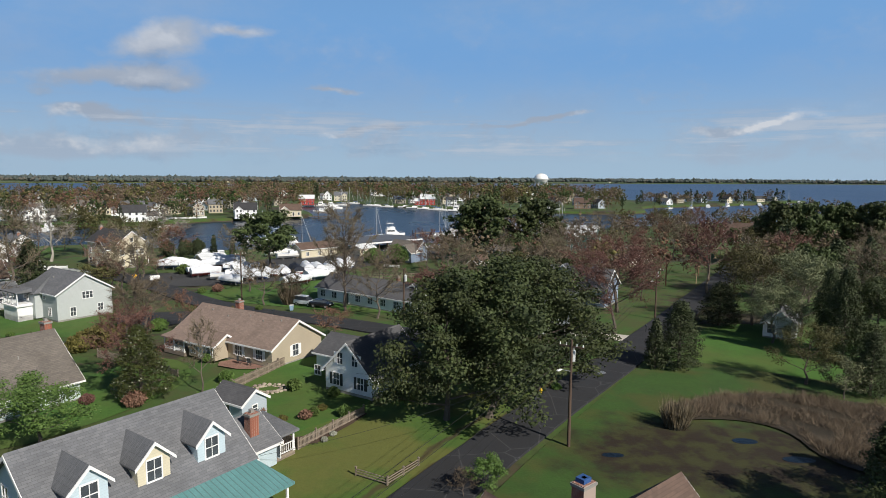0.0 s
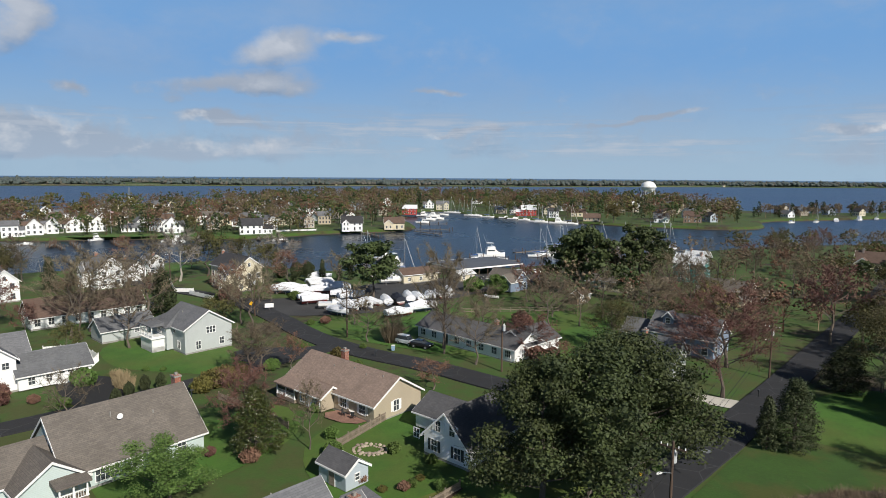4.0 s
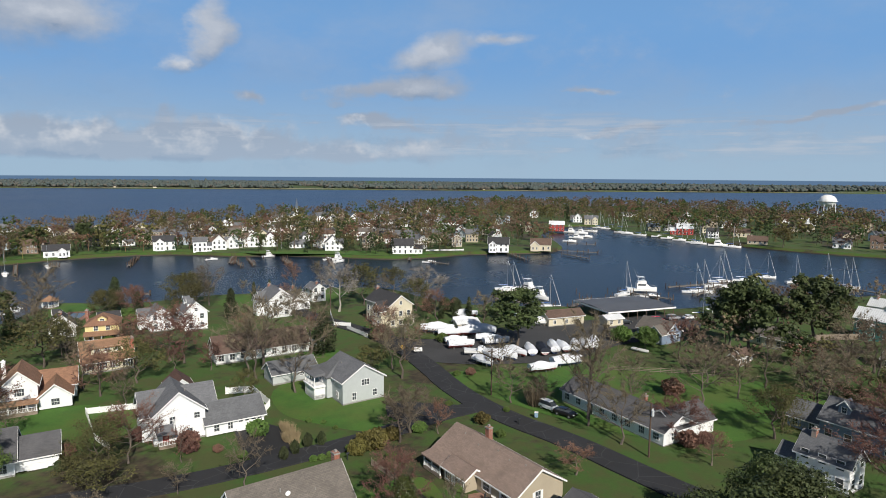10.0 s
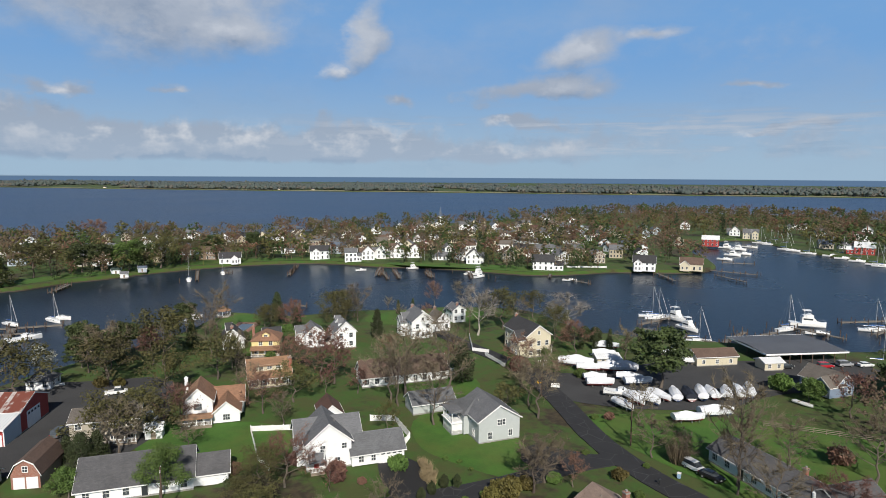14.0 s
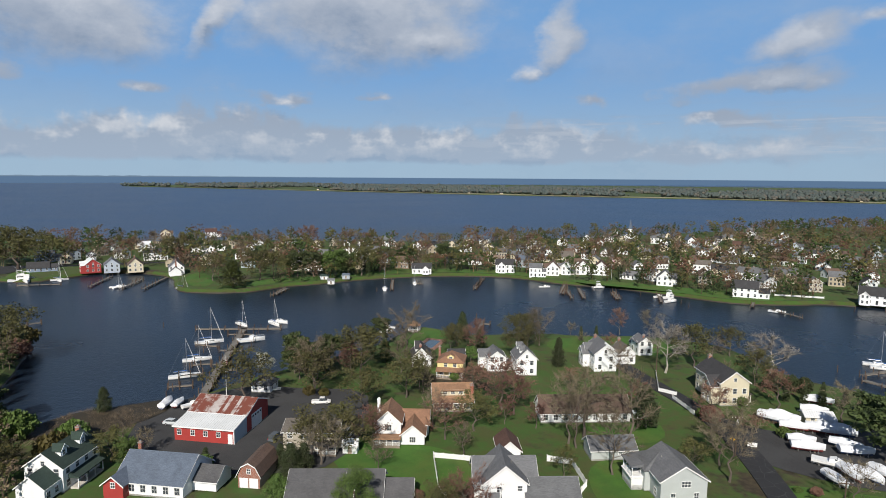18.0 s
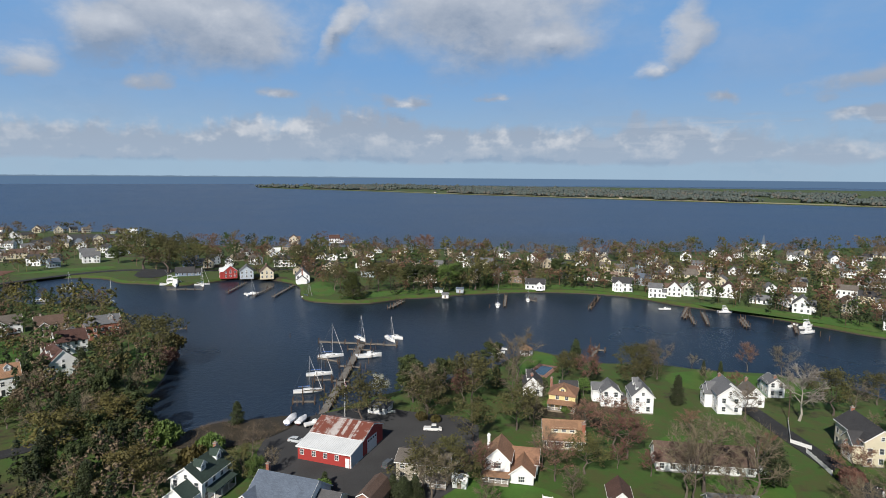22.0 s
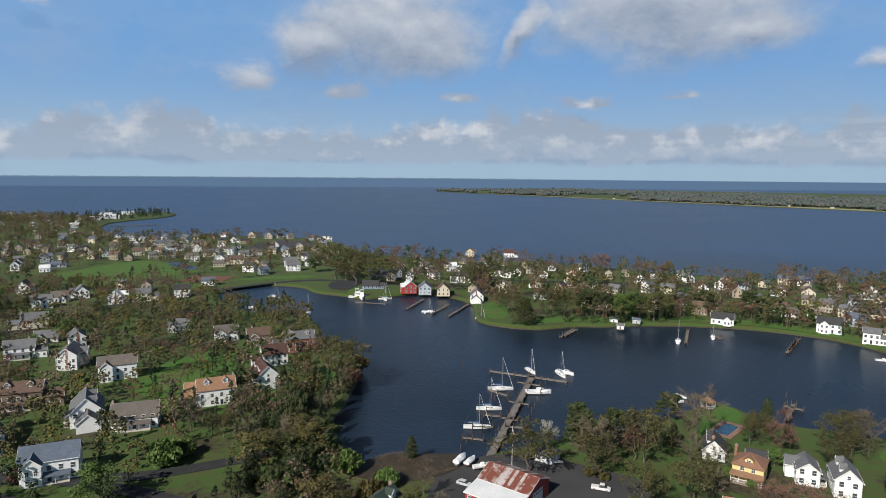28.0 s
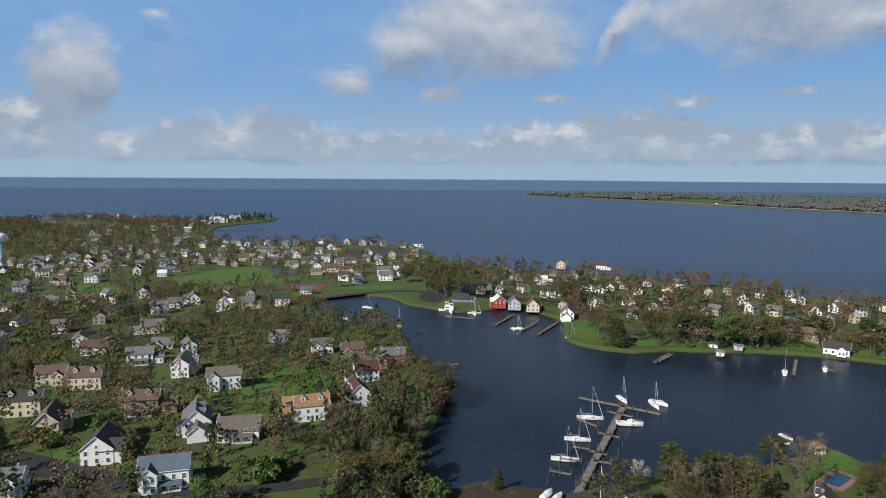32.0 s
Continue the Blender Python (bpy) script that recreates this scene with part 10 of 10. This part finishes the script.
reeds("reeds", 3, [(23, 62.5), (26, 66.8), (30, 69), (36.5, 71), (44, 70), (52, 66), (58, 56), (48, 49), (38, 51), (35.2, 54), (35.4, 60), (30.6, 63.2)], 24000, 1.25, REED, "band of tall dead brown reeds along the ditch")
reeds("reeds", 4, [(-188, 30), (-191, 18), (-186, 8), (-176, 2), (-166, 12), (-170, 28), (-178, 38)], 8000, 1.2, REED, "dead brown marsh reeds at the head of the cove")
WEST_BANK = [(-272, 24), (-240, 4), (-196, -2), (-182, 2), (-170, -2), (-150, 4), (-132, -4), (-140, -40), (-176, -30), (-192, -20), (-215, -45), (-240, -62), (-262, -40), (-280, -10)]
scatter(1, WEST_BANK, 40, 6.5, ["olive", "pine", "pine", "cedar", "pine", "bare", "cedar", "bare"], 7, 12, 0.5)
scatter(11, WEST_BANK, 130, 3.8, ["olive", "pine", "bare", "cedar", "pine", "bare", "cedar", "pine"], 7, 13, 0.2, False)
scatter(2, [(-180, 200), (-200, 150), (-190, 60), (-150, 40), (-60, 40), (-30, 60), (-30, 130), (-60, 180), (-100, 230), (-150, 222)], 50, 7.5, ["bare", "bare", "bare", "red", "olive", "cedar"], 6, 12, 1.6)
scatter(3, [(-20, 60), (10, 105), (20, 130), (-10, 160), (10, 262), (60, 290), (140, 345), (200, 300), (140, 200), (80, 130), (70, 90)], 45, 8.5, ["bare", "bare", "bare", "red", "pine", "olive"], 8, 13, 1.4)
scatter(13, [(20, 130), (-10, 160), (10, 262), (60, 290), (140, 345), (200, 300), (140, 200), (80, 130)], 130, 5.5, ["bare", "bare", "bare", "red", "bare", "olive"], 7, 12, 1.0, False)
scatter(4, [(-210, -40), (-270, -5), (-345, -6), (-420, -30), (-480, -80), (-520, -220), (-420, -260), (-260, -230), (-180, -180), (-160, -60)], 30, 10.0, ["bare", "olive", "bare", "green", "cedar"], 8, 13, 1.0)
scatter(14, [(-200, -50), (-270, -5), (-345, -6), (-420, -30), (-480, -80), (-540, -220), (-430, -300), (-260, -260), (-180, -190), (-160, -60)], 620, 6.2, ["bare", "bare", "bare", "olive", "olive", "olive", "red", "green", "cedar", "pine", "gold"], 8, 15, 0.4, False)
scatter(16, [(24, 88), (60, 140), (110, 200), (130, 160), (110, 100), (80, 80), (60, 116), (44, 112)], 26, 6.5, ["bare", "bare", "red", "olive", "bare", "cedar"], 8, 13, 1.2)
scatter(5, [(-200, 150), (-214, 120), (-196, 70), (-172, 60), (-150, 90), (-150, 150), (-170, 180)], 14, 7.5, ["olive", "bare", "pine", "bare", "cedar"], 8, 12, 1.2)
scatter(6, [(60, 60), (60, 120), (110, 200), (170, 280), (220, 260), (150, 100), (110, 40)], 34, 7.0, ["bare", "pine", "cedar", "olive", "bare"], 9, 15, 1.2)
scatter(7, [(-355, 140), (-338, 150), (-345, 215), (-330, 255), (-300, 285), (-250, 300), (-210, 316), (-165, 326), (-140, 360), (-160, 380), (-230, 345), (-320, 310), (-372, 240), (-375, 165)], 230, 5.5, ["olive", "bare", "green", "pine", "cedar", "red", "bare"], 8, 13.5, 0.4, False)


def wood_spots(seed, outline, count, low, high, margin=0.0):
    rnd, spots, tries = random.Random(seed), [], 0
    xs, ys = [p[0] for p in outline], [p[1] for p in outline]
    near = [t for t in TAKEN if min(xs) - 20 < t[0] < max(xs) + 20 and min(ys) - 20 < t[1] < max(ys) + 20]
    while len(spots) < count and tries < count * 12:
        tries += 1
        x, y = rnd.uniform(min(xs), max(xs)), rnd.uniform(min(ys), max(ys))
        if inside(x, y, outline) and all((x - a) ** 2 + (y - b) ** 2 > (c + margin) ** 2 for a, b, c in near):
            spots.append((x, y, rnd.uniform(low, high)))
    return spots


NECK = [(-372, 165), (-345, 225), (-300, 292), (-215, 325), (-150, 362), (-92, 405), (-105, 455), (-135, 500), (-140, 600), (-98, 632), (-60, 575), (-15, 528), (30, 496), (90, 466), (140, 462), (160, 560), (185, 650), (190, 750), (150, 890), (50, 985), (-100, 1035),
        (-290, 985), (-362, 870), (-388, 700), (-424, 552), (-460, 423), (-500, 340), (-552, 285), (-602, 210), (-642, 146), (-664, 85), (-690, 20), (-540, -8), (-505, 30), (-476, 60), (-468, 92), (-452, 100), (-425, 112), (-380, 106), (-364, 120)]
for n, (kind, count, label) in enumerate((("bare", 660, "bare brown trees over the far neck of land"), ("olive", 470, "olive budding trees over the far neck of land"), ("pine", 300, "dark pines over the far neck of land"), ("red", 330, "red-budded trees over the far neck of land"),
                                          ("green", 220, "green trees over the far neck of land"))):
    spots = wood_spots(40 + n, NECK, count, 9, 19, -3.0)
    crowns("woodland", 20 + n, [p for p in spots if p[1] < 520], kind, 0.4, 30, 4, label)
    crowns("woodland", 25 + n, [p for p in spots if p[1] >= 520], kind, 0.55, 18, 3, label)
WESTWARD = [(-200, -180), (-300, -240), (-420, -250), (-520, -210), (-520, -110), (-560, -60), (-640, -10), (-700, 10), (-870, -20), (-930, -100), (-940, -170), (-905, -270), (-1000, -345), (-1150, -400), (-1260, -420), (-1400, -560), (-1500, -800), (-1200, -1000), (-700, -900), (-300, -500)]
for n, (kind, count, label) in enumerate((("bare", 1500, "bare brown trees among the western streets"), ("olive", 1300, "olive budding trees among the western streets"), ("pine", 500, "dark pines beyond the western streets"), ("red", 250, "red-budded trees beyond the western streets"))):
    crowns("woodland", 30 + n, wood_spots(60 + n, WESTWARD, count, 9, 16), kind, 0.55, 14, 3, label)
EASTWARD = [(140, 340), (220, 364), (330, 378), (520, 330), (520, 200), (300, 120), (180, 130), (200, 260)]
for n, (kind, count, label) in enumerate((("bare", 130, "bare woods along the eastern bank"), ("pine", 70, "pines along the eastern bank"))):
    crowns("woodland", 36 + n, wood_spots(66 + n, EASTWARD, count, 10, 17), kind, 0.34, 44, 5, label)
SPIT = [(170, 560), (228, 582), (298, 624), (358, 668), (405, 708), (350, 698), (280, 664), (212, 645)]
crowns("woodland", 81, wood_spots(82, SPIT, 26, 8, 14), "pine", 0.6, 26, 4, "dark pines along the harbour spit")
crowns("woodland", 83, wood_spots(84, SPIT, 40, 7, 13), "bare", 0.6, 26, 4, "bare trees along the harbour spit")
POINT = [(-1560, -370), (-1400, -345), (-1260, -410), (-1240, -470), (-1390, -560), (-1540, -440)]
crowns("woodland", 39, wood_spots(69, POINT, 130, 9, 15), "pine", 0.9, 14, 3, "dark pines on the harbour point")
for n, (kind, spots) in enumerate(MASS.items()):
    crowns("woodland", 50 + n, spots, kind, 0.28, 36, 5, "trees between the houses, each a " + KINDS[kind][2])
# air haze is mixed into these two colours, greyer and bluer than near woods
HAZEWOOD = material("distant woods tinted for haze", (0.075, 0.094, 0.084), (0.055, 0.072, 0.078), rough=1.0, scale=0.01, fine=0.05, bump=0.0)
HAZEBROWN = material("distant brown woods tinted for haze", (0.115, 0.108, 0.09), (0.085, 0.085, 0.08), rough=1.0, scale=0.01, fine=0.05, bump=0.0)
ACROSS = smoothed(OTHER_SIDE, 1)


def across_spots(seed, count, low, high, level):
    """Clumps of woodland over the land across the bay, thickest towards its shore, with fields left between them."""
    rnd, spots = random.Random(seed), []
    front = OTHER_SIDE[:15]
    while len(spots) < count:
        i = rnd.randrange(len(front) - 1)
        (ax, ay), (bx, by) = front[i], front[i + 1]
        u, d = rnd.random(), math.hypot(bx - ax, by - ay)
        deep = 45 + 1100 * rnd.random() ** 1.6
        x, y = ax + (bx - ax) * u - (by - ay) / d * deep, ay + (by - ay) * u + (bx - ax) / d * deep
        if inside(x, y, ACROSS) and noise.noise((x * 0.0028, y * 0.0028, 2.0)) + 0.5 * noise.noise((x * 0.009, y * 0.009, 5.0)) > level - deep * 0.0003:
            spots.append((x, y, rnd.uniform(low, high)))
    return spots


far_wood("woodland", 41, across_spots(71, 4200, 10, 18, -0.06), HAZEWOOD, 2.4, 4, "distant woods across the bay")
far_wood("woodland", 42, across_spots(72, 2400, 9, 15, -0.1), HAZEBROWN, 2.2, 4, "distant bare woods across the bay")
FARWEST = [(-680, -520), (-1000, -700), (-1400, -620), (-1440, -700), (-1340, -860), (-1220, -1130), (-900, -1300), (-600, -1200), (-400, -600)]
crowns("woodland", 45, wood_spots(75, FARWEST, 1000, 9, 15), "olive", 1.0, 9, 2, "olive woods beyond the town")
crowns("woodland", 46, wood_spots(76, FARWEST, 900, 9, 15), "bare", 1.0, 9, 2, "bare woods beyond the town")
